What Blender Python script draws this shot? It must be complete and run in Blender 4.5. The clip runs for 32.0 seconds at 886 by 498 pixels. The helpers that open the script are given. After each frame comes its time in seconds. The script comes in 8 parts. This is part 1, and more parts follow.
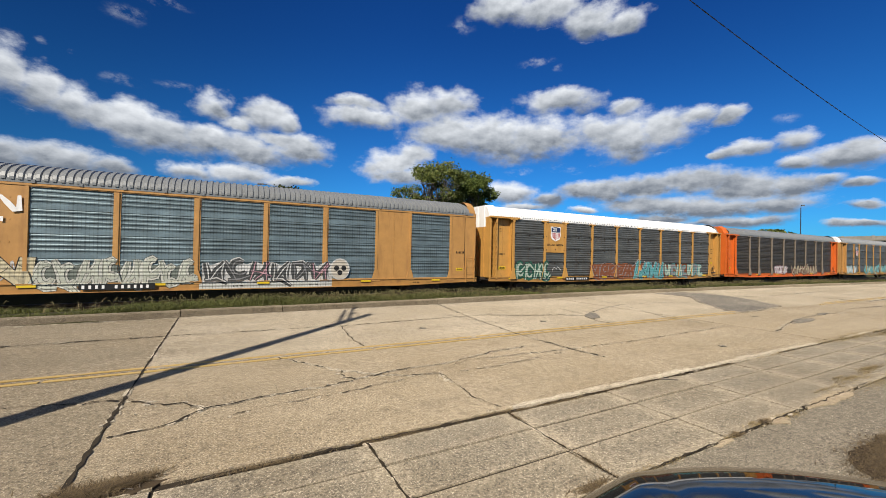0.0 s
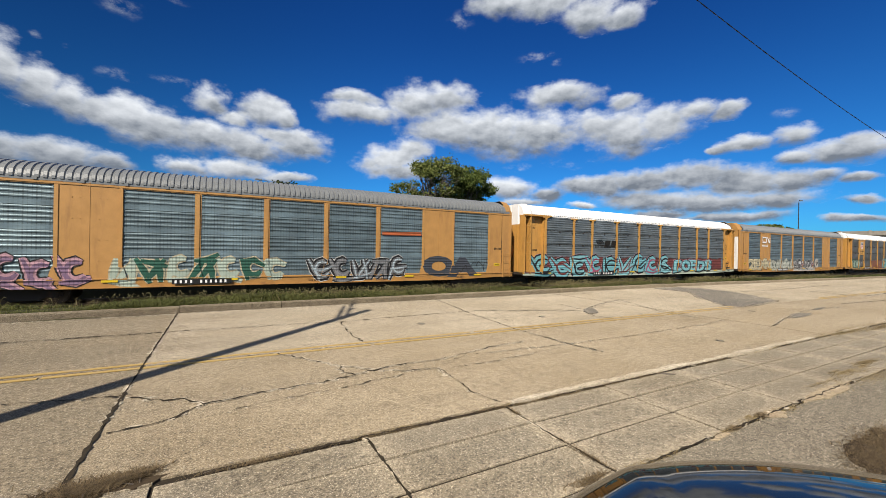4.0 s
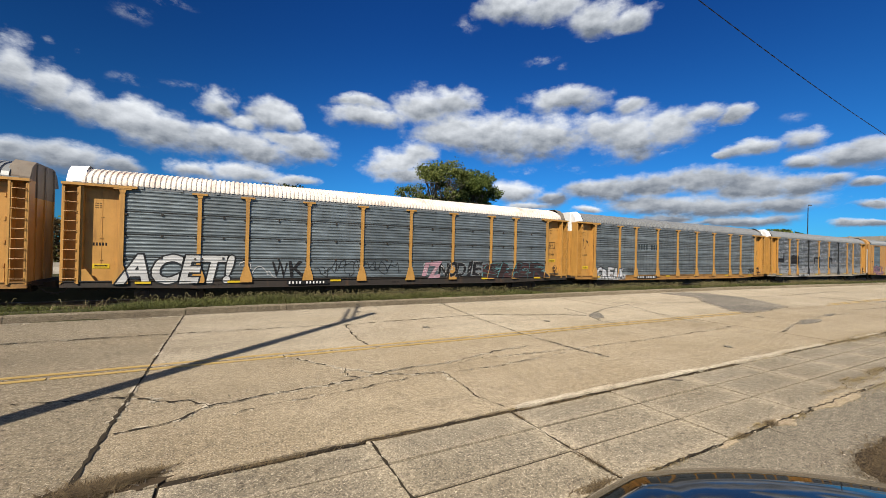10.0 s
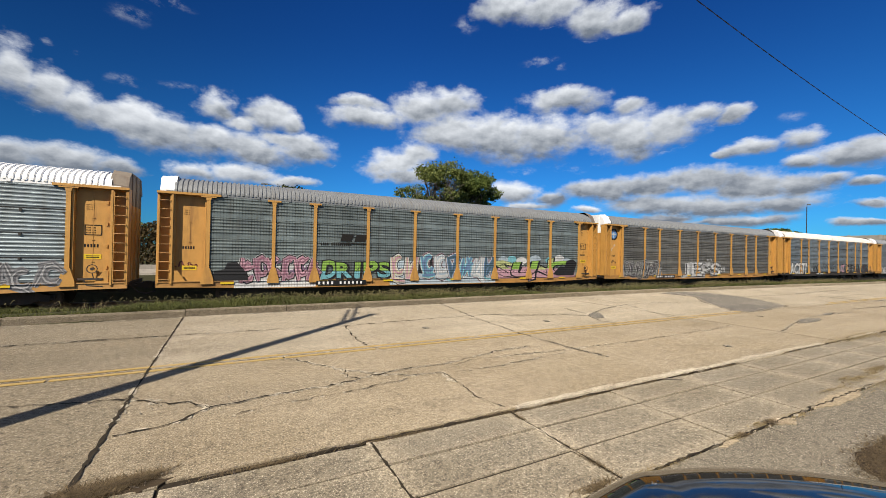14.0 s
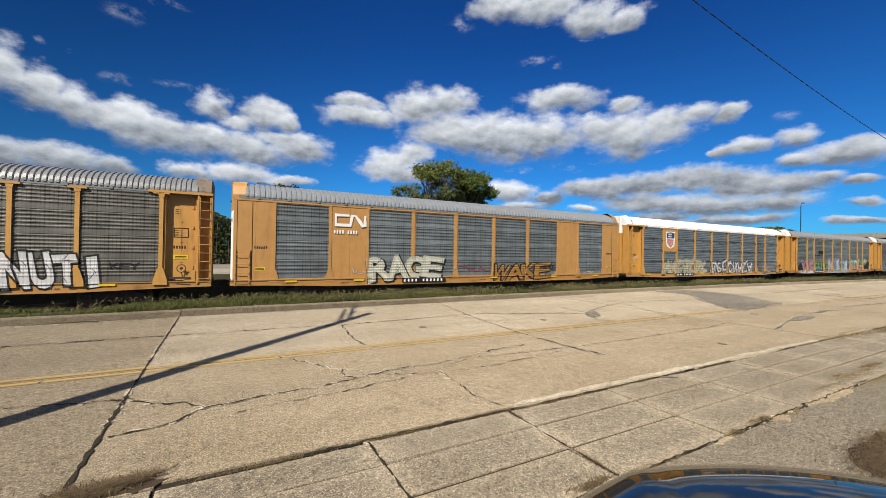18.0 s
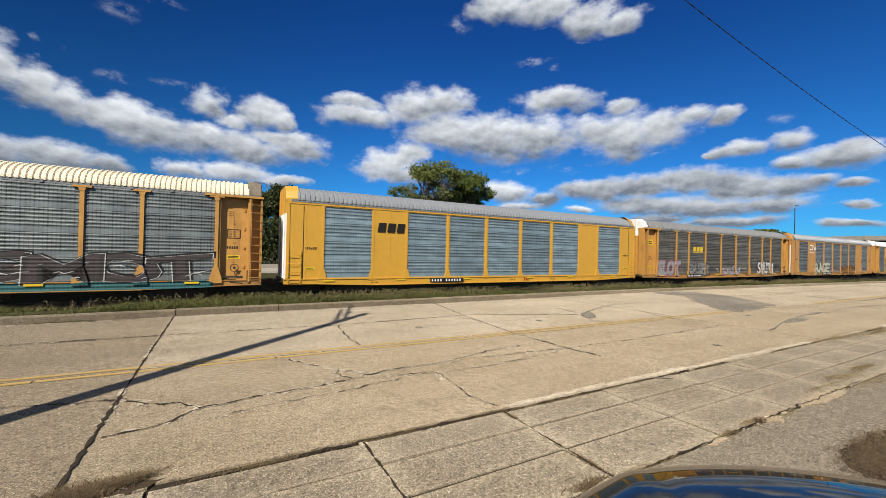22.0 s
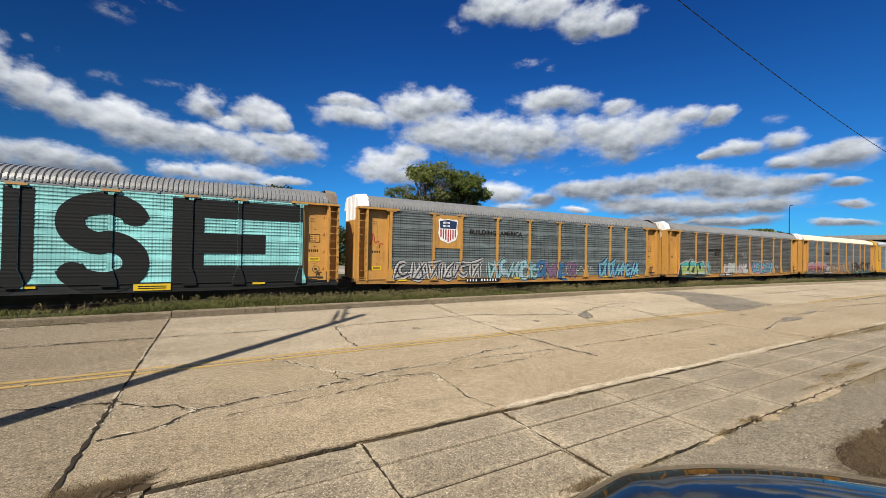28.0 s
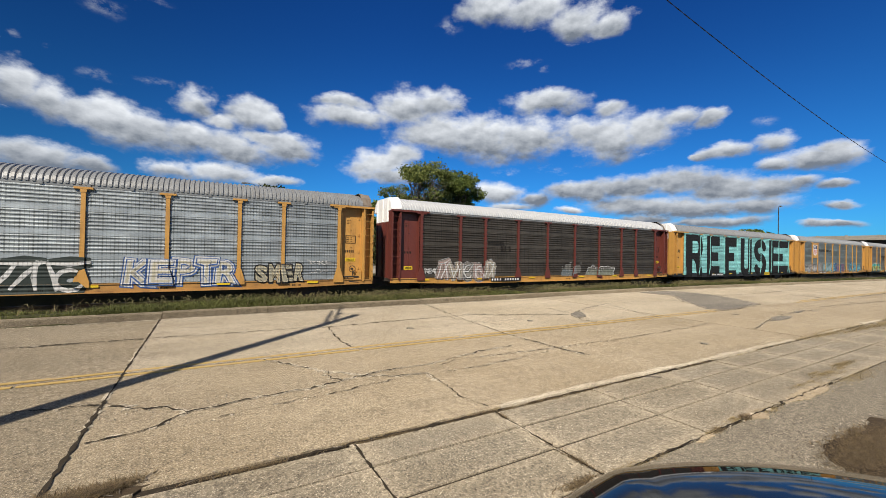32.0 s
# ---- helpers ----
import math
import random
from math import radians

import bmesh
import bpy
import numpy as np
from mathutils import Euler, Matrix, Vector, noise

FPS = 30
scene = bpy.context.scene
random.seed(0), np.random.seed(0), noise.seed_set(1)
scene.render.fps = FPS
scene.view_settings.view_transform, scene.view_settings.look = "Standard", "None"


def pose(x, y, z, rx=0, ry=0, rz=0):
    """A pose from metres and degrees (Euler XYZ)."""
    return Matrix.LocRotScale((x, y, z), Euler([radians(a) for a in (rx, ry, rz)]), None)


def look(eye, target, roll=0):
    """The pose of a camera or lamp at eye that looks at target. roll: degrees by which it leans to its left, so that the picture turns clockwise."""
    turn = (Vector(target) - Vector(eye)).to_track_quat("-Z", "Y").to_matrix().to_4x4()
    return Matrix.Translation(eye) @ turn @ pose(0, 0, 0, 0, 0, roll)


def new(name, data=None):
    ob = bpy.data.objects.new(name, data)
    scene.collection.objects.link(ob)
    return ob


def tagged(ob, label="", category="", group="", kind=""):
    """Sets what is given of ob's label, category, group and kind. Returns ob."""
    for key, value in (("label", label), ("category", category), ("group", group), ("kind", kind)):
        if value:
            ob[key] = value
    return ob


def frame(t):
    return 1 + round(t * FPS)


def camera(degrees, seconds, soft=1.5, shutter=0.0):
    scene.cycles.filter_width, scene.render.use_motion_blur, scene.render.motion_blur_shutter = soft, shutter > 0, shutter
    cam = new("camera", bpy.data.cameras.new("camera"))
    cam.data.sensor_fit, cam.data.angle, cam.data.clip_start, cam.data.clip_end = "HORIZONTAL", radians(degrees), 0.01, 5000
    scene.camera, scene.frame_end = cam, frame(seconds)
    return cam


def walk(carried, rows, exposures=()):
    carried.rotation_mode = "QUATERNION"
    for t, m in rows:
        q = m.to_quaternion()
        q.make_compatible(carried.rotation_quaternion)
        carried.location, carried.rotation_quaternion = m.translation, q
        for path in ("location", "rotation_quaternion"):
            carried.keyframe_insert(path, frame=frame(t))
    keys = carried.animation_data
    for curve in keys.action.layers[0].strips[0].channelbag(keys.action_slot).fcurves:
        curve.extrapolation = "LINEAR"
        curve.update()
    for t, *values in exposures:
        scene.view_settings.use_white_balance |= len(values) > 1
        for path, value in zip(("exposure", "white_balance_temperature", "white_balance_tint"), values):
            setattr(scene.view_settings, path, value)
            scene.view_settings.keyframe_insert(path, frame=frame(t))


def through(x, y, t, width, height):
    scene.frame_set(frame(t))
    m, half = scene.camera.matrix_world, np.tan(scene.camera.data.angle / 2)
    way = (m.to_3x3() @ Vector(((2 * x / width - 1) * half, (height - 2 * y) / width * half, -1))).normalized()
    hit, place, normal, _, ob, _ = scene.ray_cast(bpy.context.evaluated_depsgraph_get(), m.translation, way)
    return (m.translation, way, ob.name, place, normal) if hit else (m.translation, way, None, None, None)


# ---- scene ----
from mathutils.geometry import tessellate_polygon

# ---- camera ----
EYE = 1.68
cam = camera(96.8, 32.0, soft=0.55)
walk(cam, [
    (0.0, pose(0, 0, EYE, 90.673, -1.427, -28.975)),
    (0.5, pose(0, 0, EYE, 90.585, -1.450, -28.985)),
    (1.0, pose(0, 0, EYE, 90.506, -1.492, -29.007)),
    (1.5, pose(0, 0, EYE, 90.427, -1.495, -29.039)),
    (2.0, pose(0, 0, EYE, 90.331, -1.457, -29.086)),
    (2.5, pose(0, 0, EYE, 90.232, -1.405, -29.144)),
    (3.0, pose(0, 0, EYE, 90.157, -1.367, -29.193)),
    (3.5, pose(0, 0, EYE, 90.101, -1.359, -29.216)),
    (5.5, pose(0, 0, EYE, 89.853, -1.170, -28.910)),
    (6.0, pose(0, 0, EYE, 89.886, -1.205, -28.894)),
    (6.5, pose(0, 0, EYE, 89.972, -1.279, -28.863)),
    (7.0, pose(0, 0, EYE, 90.111, -1.393, -28.803)),
    (7.5, pose(0, 0, EYE, 90.272, -1.517, -28.718)),
    (8.0, pose(0, 0, EYE, 90.404, -1.593, -28.621)),
    (8.5, pose(0, 0, EYE, 90.478, -1.604, -28.522)),
    (9.0, pose(0, 0, EYE, 90.513, -1.582, -28.453)),
    (9.5, pose(0, 0, EYE, 90.529, -1.578, -28.430)),
    (10.0, pose(0, 0, EYE, 90.535, -1.600, -28.427)),
    (10.5, pose(0, 0, EYE, 90.534, -1.607, -28.430)),
    (11.0, pose(0, 0, EYE, 90.529, -1.584, -28.433)),
    (11.5, pose(0, 0, EYE, 90.523, -1.549, -28.436)),
    (12.0, pose(0, 0, EYE, 90.534, -1.521, -28.444)),
    (12.5, pose(0, 0, EYE, 90.565, -1.490, -28.453)),
    (13.0, pose(0, 0, EYE, 90.591, -1.457, -28.460)),
    (13.5, pose(0, 0, EYE, 90.603, -1.430, -28.471)),
    (14.0, pose(0, 0, EYE, 90.612, -1.386, -28.507)),
    (14.5, pose(0, 0, EYE, 90.608, -1.328, -28.573)),
    (16.5, pose(0, 0, EYE, 90.564, -1.311, -28.838)),
    (17.0, pose(0, 0, EYE, 90.510, -1.278, -28.873)),
    (17.5, pose(0, 0, EYE, 90.476, -1.257, -28.912)),
    (18.0, pose(0, 0, EYE, 90.480, -1.239, -28.968)),
    (18.5, pose(0, 0, EYE, 90.514, -1.248, -29.030)),
    (19.0, pose(0, 0, EYE, 90.551, -1.293, -29.066)),
    (19.5, pose(0, 0, EYE, 90.566, -1.324, -29.084)),
    (20.0, pose(0, 0, EYE, 90.552, -1.335, -29.128)),
    (20.5, pose(0, 0, EYE, 90.518, -1.355, -29.217)),
    (21.0, pose(0, 0, EYE, 90.507, -1.391, -29.325)),
    (21.5, pose(0, 0, EYE, 90.534, -1.447, -29.415)),
    (22.0, pose(0, 0, EYE, 90.567, -1.519, -29.466)),
    (22.5, pose(0, 0, EYE, 90.583, -1.575, -29.477)),
    (23.0, pose(0, 0, EYE, 90.580, -1.574, -29.473)),
    (23.5, pose(0, 0, EYE, 90.567, -1.535, -29.489)),
    (24.0, pose(0, 0, EYE, 90.563, -1.508, -29.528)),
    (24.5, pose(0, 0, EYE, 90.574, -1.495, -29.566)),
    (25.0, pose(0, 0, EYE, 90.594, -1.466, -29.585)),
    (25.5, pose(0, 0, EYE, 90.618, -1.425, -29.593)),
    (27.5, pose(0, 0, EYE, 90.643, -1.284, -29.824)),
    (28.0, pose(0, 0, EYE, 90.685, -1.298, -29.891)),
    (28.5, pose(0, 0, EYE, 90.696, -1.297, -29.972)),
    (29.0, pose(0, 0, EYE, 90.694, -1.287, -30.075)),
    (29.5, pose(0, 0, EYE, 90.710, -1.298, -30.188)),
    (30.0, pose(0, 0, EYE, 90.746, -1.337, -30.283)),
    (30.5, pose(0, 0, EYE, 90.789, -1.388, -30.335)),
    (31.0, pose(0, 0, EYE, 90.815, -1.419, -30.376)),
    (31.5, pose(0, 0, EYE, 90.786, -1.392, -30.516)),
    (32.0, pose(0, 0, EYE, 90.707, -1.336, -30.803)),
])

# ---- world: blue sky with fair-weather clouds, sun behind the viewer's left shoulder ----
SUN_AZ, SUN_EL = 226.6, 43.0        # degrees clockwise from the +y axis, degrees above the horizon
SKY_STRENGTH, CLOUD_STRENGTH, SUN_STRENGTH = 0.040, 0.66, 5.0
scene.view_settings.exposure = 0.45


class Net:
    """A small wrapper that adds nodes and links to one tree."""

    def __init__(self, tree):
        self.t = tree
        tree.nodes.clear()

    def add(self, kind, ins=(), **attrs):
        n = self.t.nodes.new(kind)
        for k, v in attrs.items():
            setattr(n, k, v)
        for key, v in (ins.items() if isinstance(ins, dict) else enumerate(ins)):
            if v is None:
                continue
            if isinstance(v, bpy.types.NodeSocket):
                self.t.links.new(v, n.inputs[key])
            else:
                n.inputs[key].default_value = v
        return n

    def math(self, op, *ins, clamp=False):
        return self.add("ShaderNodeMath", ins, operation=op, use_clamp=clamp).outputs[0]

    def vmath(self, op, *ins):
        n = self.add("ShaderNodeVectorMath", ins, operation=op)
        return n.outputs["Value"] if op in ("LENGTH", "DOT_PRODUCT") else n.outputs[0]

    def noise(self, vec, scale, detail=4, rough=0.55, out="Fac", dist=0.0):
        return self.add("ShaderNodeTexNoise", {"Vector": vec, "Scale": scale, "Detail": detail, "Roughness": rough,
                                               "Distortion": dist}).outputs[out]

    def ramp(self, fac, a, b, lo=0.0, hi=1.0, smooth=True):
        return self.add("ShaderNodeMapRange", {"Value": fac, "From Min": a, "From Max": b, "To Min": lo, "To Max": hi},
                        interpolation_type="SMOOTHSTEP" if smooth else "LINEAR").outputs[0]

    def mix(self, fac, a, b, blend="MIX"):
        n = self.add("ShaderNodeMix", data_type="RGBA", blend_type=blend)
        for i, v in ((0, fac), (6, a), (7, b)):
            if isinstance(v, bpy.types.NodeSocket):
                self.t.links.new(v, n.inputs[i])
            else:
                n.inputs[i].default_value = v if i == 0 else (*v[:3], 1)
        return n.outputs[2]


def make_sky():
    world = bpy.data.worlds.new("sky")
    scene.world = world
    world.use_nodes = True
    g = Net(world.node_tree)
    way = g.add("ShaderNodeTexCoord").outputs["Generated"]
    xyz = g.add("ShaderNodeSeparateXYZ", (way,)).outputs
    az = g.math("DEGREES", g.math("ARCTAN2", xyz[0], xyz[1]))
    el = g.math("DEGREES", g.math("ARCSINE", xyz[2]))
    # ragged outline: the place in the sky is stirred at two sizes
    flat = g.vmath("MULTIPLY", way, (1, 1, 1.7))
    plain = g.add("ShaderNodeCombineXYZ", (az, el, 0.0)).outputs[0]
    grain = g.vmath("MULTIPLY", plain, (0.0125, 0.020, 0.0))
    stir = g.vmath("SUBTRACT", g.noise(grain, 9, 6, 0.6, "Color"), (0.5, 0.5, 0.5))
    here = g.vmath("ADD", plain, g.vmath("MULTIPLY", stir, (6.0, 3.2, 0)))
    state = [g.add("ShaderNodeCombineXYZ", (-1.0, 0.0, 0.001)).outputs[0]]      # cover, height times weight, weight

    def puff(a, e, w, h, shade=0.0):
        spot = g.vmath("MULTIPLY_ADD", state[0], (1e-9, 1e-9, 1e-9), here)
        d = g.vmath("MULTIPLY", g.vmath("SUBTRACT", spot, (a, e, 0)), (1 / w, 1 / h, 0))
        cover, rise, weight = g.add("ShaderNodeSeparateXYZ", (state[0],)).outputs
        k = g.math("SUBTRACT", 1.12, g.vmath("LENGTH", d))
        pos = g.math("MAXIMUM", k, 0.0)
        height = g.math("SUBTRACT", g.add("ShaderNodeSeparateXYZ", (d,)).outputs[1], shade)
        state[0] = g.add("ShaderNodeCombineXYZ", (g.math("SMOOTH_MAX", cover, k, 0.18), g.math("MULTIPLY_ADD", pos, height, rise), g.math("ADD", pos, weight))).outputs[0]

    puff(-19.5, 16.9, 2.1, 2.6, 0.05)
    puff(-17.1, 15.8, 2.5, 2.6, 0.05)
    puff(-14.5, 14.6, 2.7, 2.3, 0.05)
    puff(-11.9, 14.1, 2.4, 1.9, 0.05)
    puff(-9.4, 14.0, 3.6, 2.7, 0.05)
    puff(-6.7, 13.3, 4.4, 2.7, 0.05)
    puff(-2.7, 13.0, 4.1, 2.3, 0.05)
    puff(2.5, 12.7, 5.6, 2.4, 0.2)
    puff(8.8, 13.7, 5.0, 2.2, 0.2)
    puff(5.8, 14.6, 3.2, 1.2, 0.05)
    puff(-19.1, 8.4, 2.5, 1.9, 0.35)
    puff(-15.4, 8.8, 3.9, 1.9, 0.35)
    puff(-11.8, 8.5, 2.7, 1.3, 0.35)
    puff(-1.9, 17.5, 2.5, 1.7, 0.05)
    puff(4.4, 17.2, 3.3, 2.1, 0.05)
    puff(6.6, 16.8, 2.0, 1.6, 0.05)
    puff(1.1, 15.8, 2.6, 1.1, 0.05)
    puff(-4.3, 9.3, 3.4, 1.2, -0.15)
    puff(1.2, 9.6, 5.1, 1.3, -0.15)
    puff(6.7, 9.2, 3.2, 0.8, 0.2)
    puff(17.0, 18.7, 5.9, 1.7, 0.05)
    puff(15.8, 20.5, 3.7, 1.0, 0.05)
    puff(24.3, 20.3, 5.1, 2.8, 0.05)
    puff(29.2, 20.8, 5.1, 2.2, 0.05)
    puff(29.3, 17.1, 7.5, 2.9, 0.05)
    puff(35.9, 16.4, 8.0, 3.5, 0.05)
    puff(42.3, 16.2, 6.3, 3.3, 0.05)
    puff(45.2, 20.7, 5.3, 1.8, 0.05)
    puff(49.7, 16.8, 4.2, 2.0, 0.05)
    puff(53.3, 15.8, 5.1, 3.4, 0.05)
    puff(57.8, 16.1, 4.7, 2.2, 0.05)
    puff(61.4, 17.0, 2.5, 1.2, 0.05)
    puff(64.5, 16.9, 1.7, 1.2, 0.05)
    puff(53.2, 19.4, 2.3, 1.1, 0.05)
    puff(21.2, 12.4, 4.7, 2.3, -0.15)
    puff(24.5, 13.9, 3.7, 1.8, -0.15)
    puff(23.3, 10.9, 5.5, 1.3, -0.15)
    puff(38.5, 9.1, 4.0, 2.0, -0.15)
    puff(40.2, 6.9, 3.6, 0.7, -0.15)
    puff(48.5, 6.4, 2.5, 0.5, -0.15)
    puff(66.4, 12.6, 2.8, 1.1, 0.2)
    puff(70.3, 13.2, 2.1, 1.3, 0.05)
    puff(64.3, 12.4, 1.1, 0.6, 0.2)
    puff(74.2, 10.8, 3.6, 1.4, 0.2)
    puff(76.1, 11.4, 1.7, 1.5, 0.2)
    puff(71.2, 10.6, 2.0, 0.8, 0.2)
    puff(76.3, 8.2, 1.6, 0.6, 0.42)
    puff(76.1, 6.2, 1.4, 0.5, 0.42)
    puff(75.4, 4.0, 2.6, 0.5, 0.42)
    puff(43.6, 8.0, 3.8, 1.4, 0.42)
    puff(49.9, 9.1, 5.5, 1.7, 0.42)
    puff(56.0, 9.4, 5.6, 2.1, 0.42)
    puff(61.0, 9.7, 5.3, 1.9, 0.42)
    puff(65.9, 8.7, 5.1, 1.9, 0.42)
    puff(70.8, 8.4, 3.6, 1.4, 0.42)
    puff(56.1, 7.1, 6.4, 1.5, 0.42)
    puff(62.7, 6.5, 6.9, 1.4, 0.42)
    puff(69.0, 6.4, 4.7, 1.3, 0.42)
    puff(64.9, 4.7, 6.5, 0.8, 0.42)
    puff(58.0, 5.4, 4.9, 0.6, 0.42)
    puff(73.4, 8.6, 2.0, 0.8, 0.42)
    puff(37.1, 32.1, 5.3, 1.8, 0.05)
    puff(43.4, 31.6, 5.9, 2.1, 0.05)
    puff(49.4, 29.7, 4.7, 2.1, 0.05)
    puff(53.0, 29.0, 3.1, 1.5, 0.05)
    # faint shreds
    veil = 0.0
    for a, e, w, h in ((-10.6, 18.1, 2.0, 0.6), (-5.8, 18.9, 2.3, 0.5), (-16.8, 20.0, 0.7, 0.4), (-14.2, 19.7, 0.6, 0.3), (-11.0, 24.8, 2.2, 1.1), (-7.7, 26.8, 3.7, 0.5), (41.3, 25.9, 2.7, 0.5), (44.5, 24.6, 1.0, 0.6), (69.3, 15.7, 1.5, 0.8), (30.6, 30.3, 2.6, 1.3), (46.2, 12.1, 2.9, 0.5), (39.2, 12.3, 2.1, 0.5)):
        d = g.vmath("MULTIPLY", g.vmath("SUBTRACT", here, (a, e, 0)), (1 / w, 1 / h, 0))
        veil = g.math("MAXIMUM", veil, g.math("SUBTRACT", 1.1, g.vmath("LENGTH", d)))
    covered, risen, weighed = g.add("ShaderNodeSeparateXYZ", (state[0],)).outputs
    # out of view, the same sort of broken cloud is added to whiten the fill
    turn = g.math("ABSOLUTE", g.math("SUBTRACT", az, 29.0))
    outside = g.math("MAXIMUM", g.ramp(turn, 50, 62), g.ramp(el, 31, 40))
    rest = g.math("MULTIPLY_ADD", g.noise(flat, 2.6, 7, 0.55), 5.0, -2.35)
    rest = g.math("SUBTRACT", rest, g.math("MULTIPLY", g.math("SUBTRACT", 1.0, outside), 6.0))
    field = g.math("MAXIMUM", covered, rest)
    fine = g.noise(grain, 24, 9, 0.60)
    field = g.math("ADD", field, g.math("MULTIPLY", g.math("SUBTRACT", fine, 0.5), 1.35))
    cover = g.ramp(field, -0.02, 0.72)
    shreds = g.math("MULTIPLY", g.ramp(g.noise(grain, 40, 8, 0.65), 0.42, 0.70), g.ramp(veil, 0.0, 0.9, 0.0, 0.36))
    cover = g.math("MAXIMUM", cover, shreds)
    up = g.math("DIVIDE", risen, weighed)
    # billows: brighter where the cloud thins towards the sun, greyer beneath
    toward = g.vmath("ADD", grain, (-0.005, 0.013, 0.0))
    billow = g.math("SUBTRACT", g.noise(grain, 13, 7, 0.55), g.noise(toward, 13, 7, 0.55))
    lumps = g.math("SUBTRACT", g.noise(g.vmath("MULTIPLY", grain, (1.0, 1.7, 0.0)), 15, 6, 0.6), 0.5)
    lit = g.math("ADD", g.math("MULTIPLY", up, 1.5), g.math("MULTIPLY_ADD", lumps, 0.5, g.math("MULTIPLY", billow, 4.0)))
    thin = g.ramp(field, 0.15, 0.9, 0.5, 0.0)
    lit = g.math("ADD", lit, thin)
    tone = g.ramp(lit, -1.05, 1.25, smooth=False)
    cloud = g.mix(tone, (0.21, 0.245, 0.30), (0.99, 1.03, 1.08))
    sky = g.add("ShaderNodeTexSky", sky_type="NISHITA", sun_disc=False, sun_elevation=radians(SUN_EL),
                sun_rotation=radians(SUN_AZ), air_density=1.0, dust_density=0.35, ozone_density=3.0, altitude=200)
    depth = g.mix(g.ramp(el, 2.0, 34.0), (0.22, 1.02, 1.86), (0.105, 0.56, 1.34))
    side = g.ramp(az, -32.0, 26.0, 0.60, 1.14)
    depth = g.mix(1.0, depth, g.add("ShaderNodeCombineXYZ", (side, side, side)).outputs[0], "MULTIPLY")
    blue = g.mix(1.0, sky.outputs[0], depth, "MULTIPLY")
    a = g.add("ShaderNodeBackground", {"Color": blue, "Strength": SKY_STRENGTH}).outputs[0]
    b = g.add("ShaderNodeBackground", {"Color": cloud, "Strength": CLOUD_STRENGTH}).outputs[0]
    both = g.add("ShaderNodeMixShader", (cover, a, b)).outputs[0]
    g.add("ShaderNodeOutputWorld", (both,))


make_sky()
sun = new("sun", bpy.data.lights.new("sun", "SUN"))
sun.data.energy, sun.data.angle, sun.data.color = SUN_STRENGTH, radians(0.55), (1.0, 0.91, 0.785)
_a, _e = radians(SUN_AZ), radians(SUN_EL)
sun.matrix_world = look((math.sin(_a) * math.cos(_e) * 90, math.cos(_a) * math.cos(_e) * 90, math.sin(_e) * 90), (0, 0, 0))


# ---- materials ----
BASE_SHARE = 0.74                      # factor on base colours, lowered so that shaded areas come out darker


SILL0, DECK, TOP, EAVE, CREST = 0.67, 1.04, 4.78, 5.10, 5.79     # heights on a car, above the rails
COURSE, BAND = (TOP + 0.15 - DECK - 0.04) / 4, 0.22              # a course of ribs on the side screens, and its smooth band


def rib_phase(g, z, count=5):
    """Place within a rib, 0 to 1, and whether the height lies on a smooth band."""
    at = g.math("FRACT", g.math("DIVIDE", g.math("SUBTRACT", z, DECK + 0.04), COURSE))
    band = g.math("LESS_THAN", at, BAND)
    return g.math("MULTIPLY", g.math("SUBTRACT", at, BAND), count / (1 - BAND)), band


